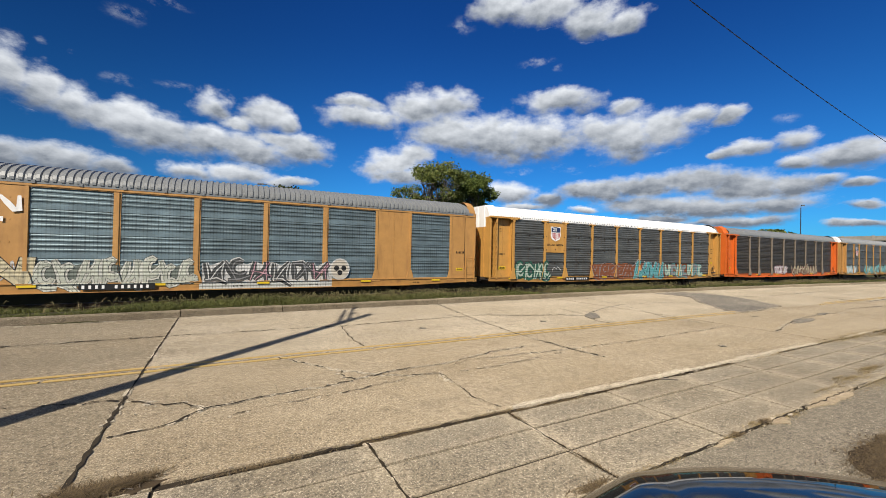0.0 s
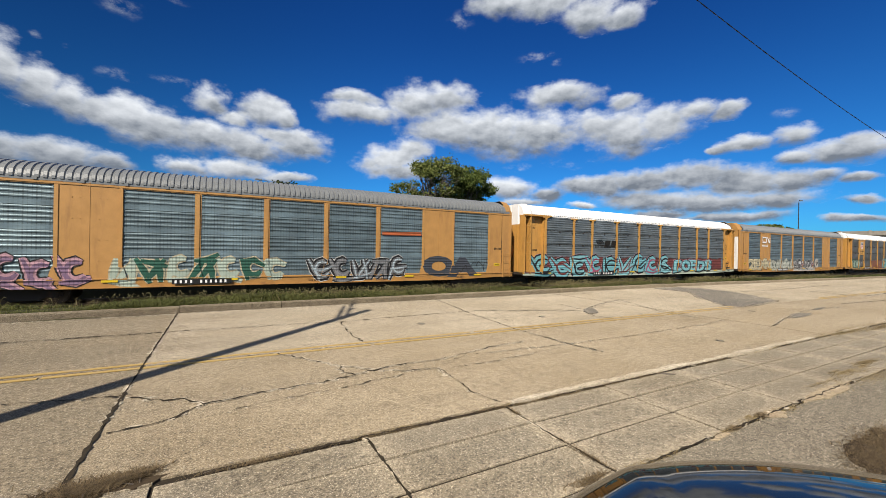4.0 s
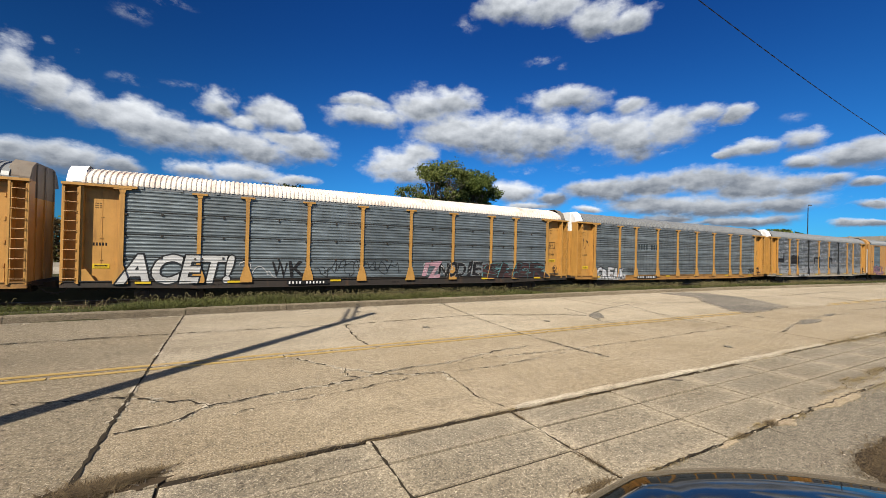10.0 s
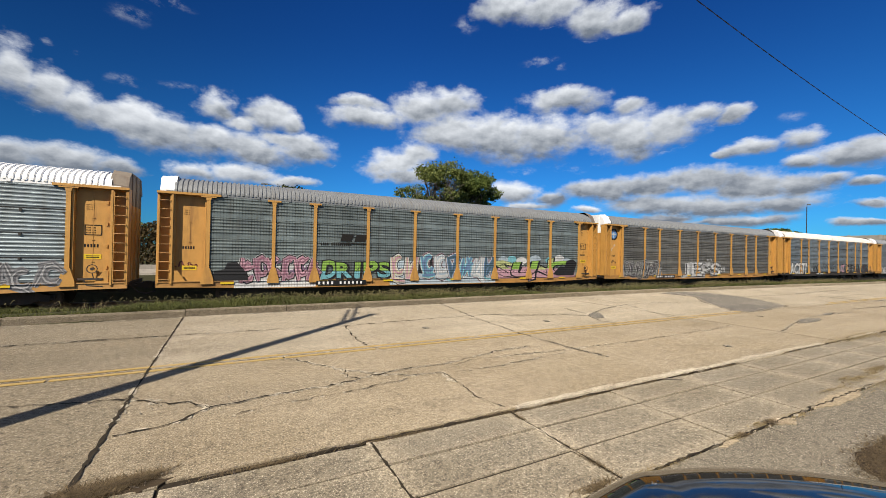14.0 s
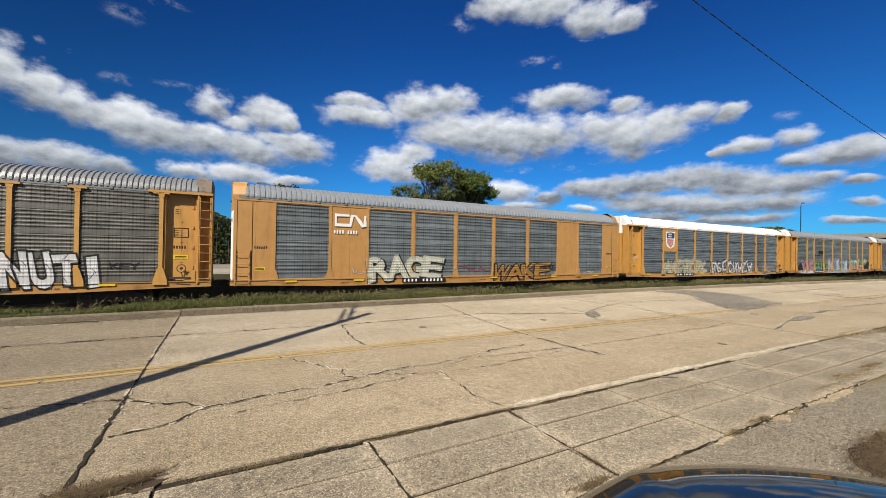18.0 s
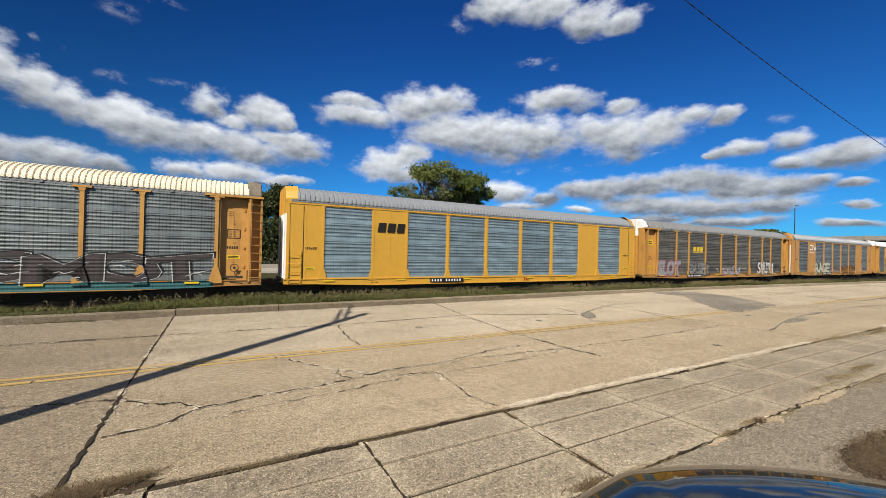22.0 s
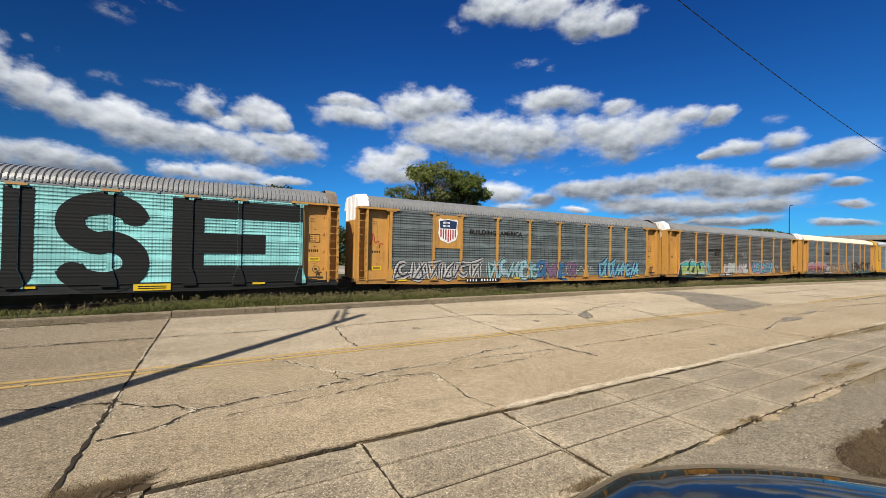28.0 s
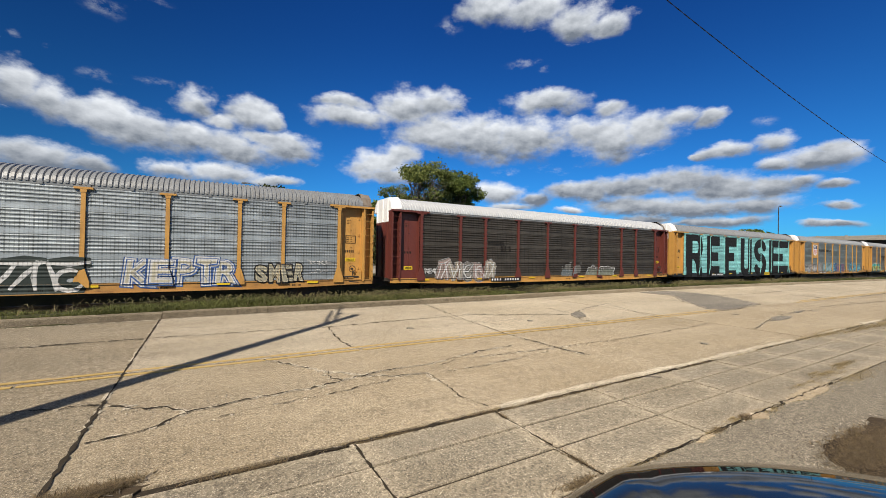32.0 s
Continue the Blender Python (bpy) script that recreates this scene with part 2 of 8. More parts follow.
def mat(name, base, rough=0.6, metal=0.0, scale=2.5, var=0.18, fine=45, bump=0.05, dirt=None, dirt_amount=0.0,
        dirt_scale=(3, 3, 0.5), spec=0.5, ribs=0.0, coat=0.0, holes=0.0):
    """A surface of one base colour with soft and fine variation, optional streaks of dirt and horizontal rib relief."""
    base = tuple(c * BASE_SHARE for c in base)
    m = bpy.data.materials.new(name)
    m.use_nodes = True
    g = Net(m.node_tree)
    own = g.add("ShaderNodeTexCoord").outputs["Object"]
    shift = g.math("MULTIPLY", g.add("ShaderNodeObjectInfo").outputs["Random"], 40.0)
    vec = g.vmath("ADD", own, g.add("ShaderNodeCombineXYZ", (shift, shift, shift)).outputs[0])
    big, small = g.noise(vec, scale, 5, 0.6), g.noise(vec, fine, 4, 0.65)
    tone = g.math("ADD", g.math("MULTIPLY", g.math("SUBTRACT", big, 0.5), 2.4 * var),
                  g.math("MULTIPLY", g.math("SUBTRACT", small, 0.5), 1.6 * var))
    tone = g.math("ADD", tone, 1.0)
    grey = g.add("ShaderNodeCombineXYZ", (tone, tone, tone)).outputs[0]
    colour = g.mix(1.0, base, grey, "MULTIPLY")
    if dirt:
        run = g.noise(g.vmath("MULTIPLY", vec, dirt_scale), 1.0, 6, 0.65)
        colour = g.mix(g.math("MULTIPLY", g.ramp(run, 0.48, 0.75), dirt_amount), colour, dirt)
    if holes:
        hx, _, hz = g.add("ShaderNodeSeparateXYZ", (own,)).outputs
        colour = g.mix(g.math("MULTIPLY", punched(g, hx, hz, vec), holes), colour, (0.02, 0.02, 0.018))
    r = g.math("ADD", g.math("MULTIPLY", g.math("SUBTRACT", big, 0.5), 0.3 if rough > 0.2 else 0.0), rough, clamp=True)
    height = g.math("MULTIPLY", small, 0.01)
    if ribs:
        z = g.add("ShaderNodeSeparateXYZ", (own,)).outputs[2]
        turn, band = rib_phase(g, z)
        wave = g.math("MULTIPLY", g.math("COSINE", g.math("MULTIPLY", g.math("SUBTRACT", turn, 0.57), 6.2832)), g.math("SUBTRACT", 1.0, band))
        height = g.math("MULTIPLY_ADD", wave, ribs, height)
    nrm = g.add("ShaderNodeBump", {"Strength": 1.0 if ribs else min(1, bump * 10), "Distance": 1.0 if ribs else 0.3 * bump * 10,
                                   "Height": height}).outputs[0]
    b = g.add("ShaderNodeBsdfPrincipled", {"Base Color": colour, "Roughness": r, "Metallic": metal, "Normal": nrm,
                                           "Specular IOR Level": spec, "Coat Weight": coat, "Coat Roughness": 0.03})
    g.add("ShaderNodeOutputMaterial", (b.outputs[0],))
    return m


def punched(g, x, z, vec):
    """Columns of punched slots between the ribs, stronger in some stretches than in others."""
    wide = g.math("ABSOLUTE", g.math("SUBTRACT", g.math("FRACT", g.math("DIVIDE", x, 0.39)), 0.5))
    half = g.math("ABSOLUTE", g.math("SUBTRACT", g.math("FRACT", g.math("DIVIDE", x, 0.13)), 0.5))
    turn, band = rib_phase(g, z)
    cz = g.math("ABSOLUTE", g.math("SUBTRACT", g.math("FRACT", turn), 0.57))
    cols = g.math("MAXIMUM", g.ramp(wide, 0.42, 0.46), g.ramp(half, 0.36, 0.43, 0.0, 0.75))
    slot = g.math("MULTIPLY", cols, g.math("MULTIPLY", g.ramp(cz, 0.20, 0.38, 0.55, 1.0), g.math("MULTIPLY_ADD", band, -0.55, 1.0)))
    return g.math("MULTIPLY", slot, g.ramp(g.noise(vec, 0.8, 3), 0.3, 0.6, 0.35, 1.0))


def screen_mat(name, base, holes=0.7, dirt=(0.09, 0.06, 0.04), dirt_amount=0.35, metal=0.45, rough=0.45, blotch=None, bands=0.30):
    """Galvanised side screens: zinc grey, rows of small punched holes, rust runs and old stains."""
    m = bpy.data.materials.new(name)
    m.use_nodes = True
    g = Net(m.node_tree)
    own = g.add("ShaderNodeTexCoord").outputs["Object"]
    base = tuple(c * BASE_SHARE * k * (1 + 0.35 * metal) for c, k in zip(base, (0.94, 1.0, 1.02)))
    x, y, z = g.add("ShaderNodeSeparateXYZ", (own,)).outputs
    shift = g.math("MULTIPLY", g.add("ShaderNodeObjectInfo").outputs["Random"], 60.0)
    vec = g.vmath("ADD", own, g.add("ShaderNodeCombineXYZ", (shift, 0.0, 0.0)).outputs[0])
    big, small = g.noise(vec, 1.3, 6, 0.6), g.noise(vec, 28, 4, 0.6)
    t = g.math("MULTIPLY_ADD", g.math("SUBTRACT", big, 0.5), 0.7, 1.0)
    t = g.math("MULTIPLY_ADD", g.math("SUBTRACT", small, 0.5), 0.3, t)
    t = g.math("MULTIPLY", t, g.math("MULTIPLY_ADD", g.add("ShaderNodeObjectInfo").outputs["Random"], 0.26, 0.87))
    colour = g.mix(1.0, base, g.add("ShaderNodeCombineXYZ", (t, t, t)).outputs[0], "MULTIPLY")
    # zinc sheen painted as colour: brighter smooth bands between the courses, and wide patches
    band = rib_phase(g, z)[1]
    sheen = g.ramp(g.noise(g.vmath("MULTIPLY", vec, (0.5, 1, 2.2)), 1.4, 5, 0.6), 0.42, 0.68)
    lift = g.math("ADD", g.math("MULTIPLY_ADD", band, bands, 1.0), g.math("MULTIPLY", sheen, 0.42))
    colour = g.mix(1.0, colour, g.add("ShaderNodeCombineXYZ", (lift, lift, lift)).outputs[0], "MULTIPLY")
    if blotch:
        spot = g.ramp(g.noise(g.vmath("MULTIPLY", vec, (0.8, 1, 1.9)), 1.5, 9, 0.80), 0.49, 0.60)
        colour = g.mix(spot, colour, blotch)
    run = g.noise(g.vmath("MULTIPLY", vec, (2.6, 1, 0.35)), 1.0, 6, 0.65)
    colour = g.mix(g.math("MULTIPLY", g.ramp(run, 0.48, 0.74), dirt_amount), colour, dirt)
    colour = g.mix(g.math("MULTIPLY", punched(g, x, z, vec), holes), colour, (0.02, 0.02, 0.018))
    nrm = g.add("ShaderNodeBump", {"Strength": 0.3, "Distance": 0.02, "Height": small}).outputs[0]
    r = g.math("MULTIPLY_ADD", g.math("SUBTRACT", big, 0.5), 0.4, rough, clamp=True)
    b = g.add("ShaderNodeBsdfPrincipled", {"Base Color": colour, "Roughness": r, "Metallic": metal, "Normal": nrm, "Specular IOR Level": 0.3})
    g.add("ShaderNodeOutputMaterial", (b.outputs[0],))
    return m


def concrete_mat(name, base, stone=0.5, stain=(0.16, 0.12, 0.08), warm=(0.40, 0.33, 0.23), scale=1.0, edges=False):
    """Old concrete in world size: worn paste, exposed pebbles of two sizes, blotches and stains."""
    m = bpy.data.materials.new(name)
    m.use_nodes = True
    g = Net(m.node_tree)
    own = g.add("ShaderNodeNewGeometry").outputs["Position"]
    rnd = g.add("ShaderNodeObjectInfo").outputs["Random"]
    big, mid, small = g.noise(own, 0.45, 6, 0.6), g.noise(own, 3.2, 7, 0.7), g.noise(own, 55, 4, 0.7)
    far = g.noise(own, 14, 5, 0.7)
    colour = g.mix(g.ramp(big, 0.35, 0.68), base, warm)
    colour = g.mix(g.math("MULTIPLY", g.ramp(mid, 0.48, 0.75), 0.55), colour, stain)
    if edges:        # sand and wear pale the rims of the panels
        px, py = g.add("ShaderNodeSeparateXYZ", (own,)).outputs[:2]
        rim = g.math("ABSOLUTE", g.math("SUBTRACT", g.math("FRACT", g.math("DIVIDE", g.math("SUBTRACT", px, 1.146), 1.545)), 0.5))
        worn = g.ramp(rim, 0.30, 0.5)
        for row, reach, much in ((1.94, 0.24, 1.0), (2.463, 0.12, 0.6), (2.934, 0.12, 0.6), (3.36, 0.16, 0.9)):
            worn = g.math("MAXIMUM", worn, g.math("MULTIPLY", g.ramp(g.math("ABSOLUTE", g.math("SUBTRACT", py, row)), reach, 0.0), much))
        worn = g.math("MULTIPLY", worn, g.ramp(mid, 0.30, 0.55, 0.25, 1.0), clamp=True)
        colour = g.mix(g.math("MULTIPLY", worn, 0.55), colour, (0.35, 0.295, 0.21))
    for size, lo, hi, amount in ((58 * scale, 0.10, 0.36, stone * 0.70), (130 * scale, 0.12, 0.42, stone)):
        cell = g.add("ShaderNodeTexVoronoi", {"Vector": own, "Scale": size}, feature="F1")
        peb = g.ramp(cell.outputs["Distance"], lo, hi, 1.0, 0.0)
        tone = g.add("ShaderNodeSeparateXYZ", (cell.outputs["Color"],)).outputs[0]
        pebble = g.mix(g.ramp(tone, 0.15, 0.85), (0.016, 0.012, 0.009), (0.66, 0.59, 0.465))
        colour = g.mix(g.math("MULTIPLY", peb, amount), colour, pebble)
    wear = g.noise(g.vmath("MULTIPLY", own, (0.10, 1.1, 1.0)), 1.0, 5, 0.6)
    lum = g.math("ADD", g.math("MULTIPLY_ADD", g.math("ADD", g.math("MULTIPLY", rnd, 0.5), g.math("MULTIPLY", g.math("SUBTRACT", wear, 0.5), 3.2)), 0.16, 0.94), g.math("MULTIPLY", g.math("SUBTRACT", small, 0.5), 3.4))
    lum = g.math("ADD", lum, g.math("MULTIPLY", g.math("SUBTRACT", far, 0.5), 1.4))
    colour = g.mix(1.0, colour, g.add("ShaderNodeCombineXYZ", (lum, lum, lum)).outputs[0], "MULTIPLY")
    h = g.math("ADD", g.math("MULTIPLY", peb, 0.004), g.math("MULTIPLY", small, 0.008))
    nrm = g.add("ShaderNodeBump", {"Strength": 0.9, "Distance": 1.0, "Height": h}).outputs[0]
    b = g.add("ShaderNodeBsdfPrincipled", {"Base Color": colour, "Roughness": 0.88, "Diffuse Roughness": 1.0, "Normal": nrm, "Specular IOR Level": 0.2})
    g.add("ShaderNodeOutputMaterial", (b.outputs[0],))
    return m


def leaf_mat(name, lo, hi, through=0.35):
    m = bpy.data.materials.new(name)
    m.use_nodes = True
    g = Net(m.node_tree)
    geo = g.add("ShaderNodeNewGeometry")
    n = g.noise(geo.outputs["Position"], 0.5, 4)
    f = g.math("ADD", g.math("MULTIPLY", geo.outputs["Random Per Island"], 0.7), g.math("MULTIPLY", g.math("SUBTRACT", n, 0.4), 0.9), clamp=True)
    colour = g.mix(f, lo, hi)
    d = g.add("ShaderNodeBsdfPrincipled", {"Base Color": colour, "Roughness": 0.6, "Specular IOR Level": 0.25}).outputs[0]
    tr = g.add("ShaderNodeBsdfTranslucent", {"Color": colour}).outputs[0]
    g.add("ShaderNodeOutputMaterial", (g.add("ShaderNodeMixShader", (through, d, tr)).outputs[0],))
    return m


RUST = (0.10, 0.05, 0.025)
YELLOW = mat("railcar_yellow", (0.60, 0.315, 0.075), 0.5, dirt=(0.22, 0.11, 0.035), dirt_amount=0.65)
SILL_DIRTY = mat("grimy_sill_yellow", (0.46, 0.235, 0.06), 0.6, dirt=(0.13, 0.065, 0.025), dirt_amount=0.85, dirt_scale=(1.2, 1, 2.5))
TAN = mat("railcar_tan_yellow", (0.54, 0.285, 0.085), 0.55, dirt=(0.22, 0.11, 0.04), dirt_amount=0.5)
GOLD = mat("railcar_new_yellow", (0.70, 0.385, 0.045), 0.42, var=0.1, dirt=(0.45, 0.22, 0.03), dirt_amount=0.3)
RED = mat("railcar_oxide_red", (0.145, 0.034, 0.024), 0.5, dirt=(0.07, 0.02, 0.015), dirt_amount=0.5)
ORANGE = mat("railcar_orange", (0.72, 0.15, 0.02), 0.5, dirt=(0.3, 0.08, 0.02), dirt_amount=0.4)
BLACK = mat("black_paint", (0.016, 0.017, 0.018), 0.5, var=0.3)
BLACK_RIB = mat("black_spray_paint", (0.016, 0.017, 0.018), 0.8, var=0.35, ribs=0.004, spec=0.2)
STEEL = mat("dark_frame_steel", (0.035, 0.028, 0.022), 0.75, var=0.35, dirt=RUST, dirt_amount=0.6)
WHEEL = mat("wheel_steel", (0.10, 0.075, 0.055), 0.6, metal=0.3, var=0.3)
RAIL = mat("rail_steel", (0.16, 0.10, 0.07), 0.45, metal=0.5)
WHITE = mat("white_paint", (0.98, 0.98, 0.96), 0.5, var=0.08, dirt=(0.45, 0.38, 0.30), dirt_amount=0.35)
ROOF_GREY = mat("roof_zinc_grey", (0.315, 0.325, 0.325), 0.45, metal=0.25, var=0.15, dirt=(0.16, 0.13, 0.10), dirt_amount=0.4, dirt_scale=(5, 1, 1))
ROOF_SILVER = mat("roof_bright_zinc", (0.37, 0.395, 0.415), 0.42, metal=0.3, var=0.1)
ROOF_BRIGHT = mat("roof_silver_paint", (0.66, 0.67, 0.67), 0.45, metal=0.2, var=0.1)
ROOF_DARK = mat("roof_dull_zinc", (0.245, 0.257, 0.260), 0.45, metal=0.15, var=0.12)
ROOF_WHITE = mat("roof_white", (1.0, 1.0, 0.98), 0.5, var=0.06)
ROOF_CREAM = mat("roof_cream", (0.98, 0.87, 0.64), 0.55, var=0.06, dirt=(0.38, 0.22, 0.12), dirt_amount=0.25, dirt_scale=(2, 1, 1))
ROOF_RUSTY = mat("roof_chalky_white", (0.98, 0.89, 0.78), 0.6, var=0.08, dirt=(0.36, 0.18, 0.11), dirt_amount=0.6, dirt_scale=(1.3, 1, 1))
# dark brown: painted shade for forward end heads, with grime and rust; dull posts too
SHADE_GRIME = mat("shaded_grimy_steel", (0.26, 0.215, 0.165), 0.7, var=0.3, dirt=RUST, dirt_amount=0.6)
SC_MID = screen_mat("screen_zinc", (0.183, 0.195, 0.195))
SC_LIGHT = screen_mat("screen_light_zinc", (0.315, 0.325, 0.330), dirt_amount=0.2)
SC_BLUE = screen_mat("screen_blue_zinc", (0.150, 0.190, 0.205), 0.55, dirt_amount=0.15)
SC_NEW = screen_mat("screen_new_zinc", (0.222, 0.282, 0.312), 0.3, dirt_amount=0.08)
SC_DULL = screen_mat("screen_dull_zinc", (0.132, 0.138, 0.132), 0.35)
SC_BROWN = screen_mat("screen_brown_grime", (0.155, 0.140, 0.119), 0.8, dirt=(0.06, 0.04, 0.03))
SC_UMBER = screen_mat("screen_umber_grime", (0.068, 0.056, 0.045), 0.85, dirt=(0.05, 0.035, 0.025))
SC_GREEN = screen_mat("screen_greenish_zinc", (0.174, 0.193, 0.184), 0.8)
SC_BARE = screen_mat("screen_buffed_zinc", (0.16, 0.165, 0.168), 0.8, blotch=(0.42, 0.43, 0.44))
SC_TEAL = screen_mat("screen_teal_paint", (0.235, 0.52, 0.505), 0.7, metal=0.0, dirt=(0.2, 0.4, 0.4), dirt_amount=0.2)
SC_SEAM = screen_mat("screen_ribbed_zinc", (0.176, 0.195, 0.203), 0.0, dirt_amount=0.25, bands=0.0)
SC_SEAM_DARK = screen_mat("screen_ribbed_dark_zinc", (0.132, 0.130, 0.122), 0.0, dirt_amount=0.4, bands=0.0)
NAVY = mat("navy_paint", (0.02, 0.04, 0.12), 0.5)
SHIELD_RED = mat("shield_red", (0.45, 0.05, 0.05), 0.5)
BADGE_BLUE = mat("badge_blue", (0.08, 0.22, 0.5), 0.5)
STENCIL = mat("stencil_black", (0.022, 0.02, 0.018), 0.75, spec=0.15)
PLATE = mat("number_plate_black", (0.012, 0.012, 0.012), 0.5)
LABEL = mat("warning_label_yellow", (0.80, 0.55, 0.02), 0.5, var=0.05)

_paints = {}
HOLED_FROM = {}


def paint(r, g, b, holes=0.0):
    """Spray paint over ribbed steel; on punched screens the dark holes show through it."""
    key = (r, g, b, holes)
    if key not in _paints:
        tone = tuple(c * 0.86 for c in key[:3])
        _paints[key] = mat("spray_paint", tone, 0.7, spec=0.3, var=0.34, scale=1.2, ribs=0.009, dirt=tuple(c * 0.55 for c in tone), dirt_amount=0.45, holes=holes)
        HOLED_FROM[_paints[key]] = (r, g, b)
    return _paints[key]


def holed(material):
    return paint(*HOLED_FROM[material], 0.6)


CONCRETE = concrete_mat("road_concrete", (0.270, 0.221, 0.150), 0.75, warm=(0.238, 0.190, 0.123), stain=(0.13, 0.10, 0.068))
CONCRETE_FAR = concrete_mat("road_concrete_pale", (0.318, 0.271, 0.197), 0.8, warm=(0.267, 0.223, 0.155), stain=(0.15, 0.12, 0.085))
WALKWAY = concrete_mat("walk_concrete", (0.188, 0.162, 0.120), 0.85, warm=(0.163, 0.136, 0.095), stain=(0.13, 0.10, 0.07), edges=True)
APRON = concrete_mat("apron_concrete", (0.160, 0.138, 0.103), 1.0, warm=(0.135, 0.116, 0.085), stain=(0.10, 0.08, 0.058))
CONCRETE_OLD = concrete_mat("road_concrete_darker", (0.215, 0.178, 0.122), 0.75, warm=(0.196, 0.158, 0.104), stain=(0.13, 0.10, 0.068))
KERB = concrete_mat("kerb_concrete", (0.200, 0.164, 0.112), 0.55, warm=(0.160, 0.128, 0.084), stain=(0.09, 0.07, 0.045))
PATCH = concrete_mat("asphalt_patch", (0.100, 0.090, 0.075), 1.0, warm=(0.145, 0.128, 0.102), stain=(0.06, 0.052, 0.042), scale=0.35)
LIP = concrete_mat("crumbled_lip_concrete", (0.34, 0.29, 0.21), 0.8, warm=(0.27, 0.225, 0.155), stain=(0.15, 0.12, 0.08))
SPALL = concrete_mat("broken_concrete", (0.42, 0.37, 0.285), 0.6, warm=(0.35, 0.30, 0.22), stain=(0.3, 0.25, 0.18))
SAND = concrete_mat("washed_sand", (0.31, 0.25, 0.165), 0.5, warm=(0.26, 0.21, 0.14), stain=(0.19, 0.14, 0.09))
CRACK = mat("dirt_in_cracks", (0.05, 0.04, 0.028), 0.95, scale=20, var=0.5, spec=0.1)
SOIL = mat("dry_soil", (0.085, 0.062, 0.038), 0.95, scale=9, var=0.5, fine=70, bump=0.2, spec=0.1)
BALLAST = mat("ballast_stone", (0.14, 0.125, 0.11), 0.9, scale=6, var=0.5, fine=30, bump=0.2, spec=0.2)
TURF = mat("turf_soil", (0.058, 0.056, 0.026), 0.95, scale=0.9, var=0.45, fine=30, bump=0.2, spec=0.1)
LINE_PAINT = mat("worn_yellow_line", (0.53, 0.36, 0.115), 0.8, scale=5, var=0.4, fine=60, dirt=(0.27, 0.21, 0.14), dirt_amount=1.0, dirt_scale=(5, 5, 5))
GRASS = leaf_mat("verge_grass", (0.011, 0.020, 0.004), (0.215, 0.22, 0.066))
FOXTAIL = leaf_mat("foxtail_seed", (0.11, 0.10, 0.04), (0.34, 0.29, 0.14), 0.3)
DRY_GRASS = leaf_mat("dry_grass", (0.16, 0.115, 0.055), (0.42, 0.33, 0.17), 0.2)
LEAF = leaf_mat("tree_leaves", (0.042, 0.072, 0.018), (0.28, 0.30, 0.085))
LEAF_DARK = leaf_mat("tree_leaves_dark", (0.034, 0.064, 0.016), (0.21, 0.25, 0.06))
LEAF_OLIVE = leaf_mat("olive_leaves", (0.022, 0.036, 0.012), (0.10, 0.11, 0.035))
LEAF_BROWN = leaf_mat("autumn_brush", (0.035, 0.028, 0.012), (0.13, 0.085, 0.03))
BARK = mat("bark", (0.19, 0.16, 0.13), 0.9, scale=5, var=0.4, bump=0.15)
WOOD_POLE = mat("weathered_pole_wood", (0.17, 0.125, 0.085), 0.85, scale=4, var=0.3, bump=0.1)
GALV = mat("galvanised_pole", (0.32, 0.33, 0.34), 0.45, metal=0.6)
CABLE = mat("cable_rubber", (0.015, 0.015, 0.016), 0.6)
BRIDGE = mat("bridge_concrete", (0.36, 0.33, 0.28), 0.85, scale=0.4, var=0.3, dirt=(0.14, 0.12, 0.1), dirt_amount=0.5)
TIE = mat("creosoted_tie", (0.055, 0.042, 0.032), 0.9, var=0.4)
CAR_PAINT = mat("car_black_gloss", (0.012, 0.011, 0.010), 0.035, var=0.02, bump=0.0, spec=0.3)
CAR_TRIM = mat("car_dark_plastic", (0.02, 0.02, 0.02), 0.5)
TYRE = mat("tyre_rubber", (0.02, 0.02, 0.02), 0.85)
ALLOY = mat("alloy_wheel", (0.45, 0.46, 0.47), 0.3, metal=0.9)
CAR_GLASS = mat("tinted_glass", (0.01, 0.012, 0.014), 0.03, var=0.0, spec=0.7)
LAMP_GLASS = mat("headlamp_lens", (0.55, 0.57, 0.6), 0.1, var=0.05)
IRON = mat("cast_iron_lid", (0.06, 0.055, 0.05), 0.6, metal=0.5, var=0.3)


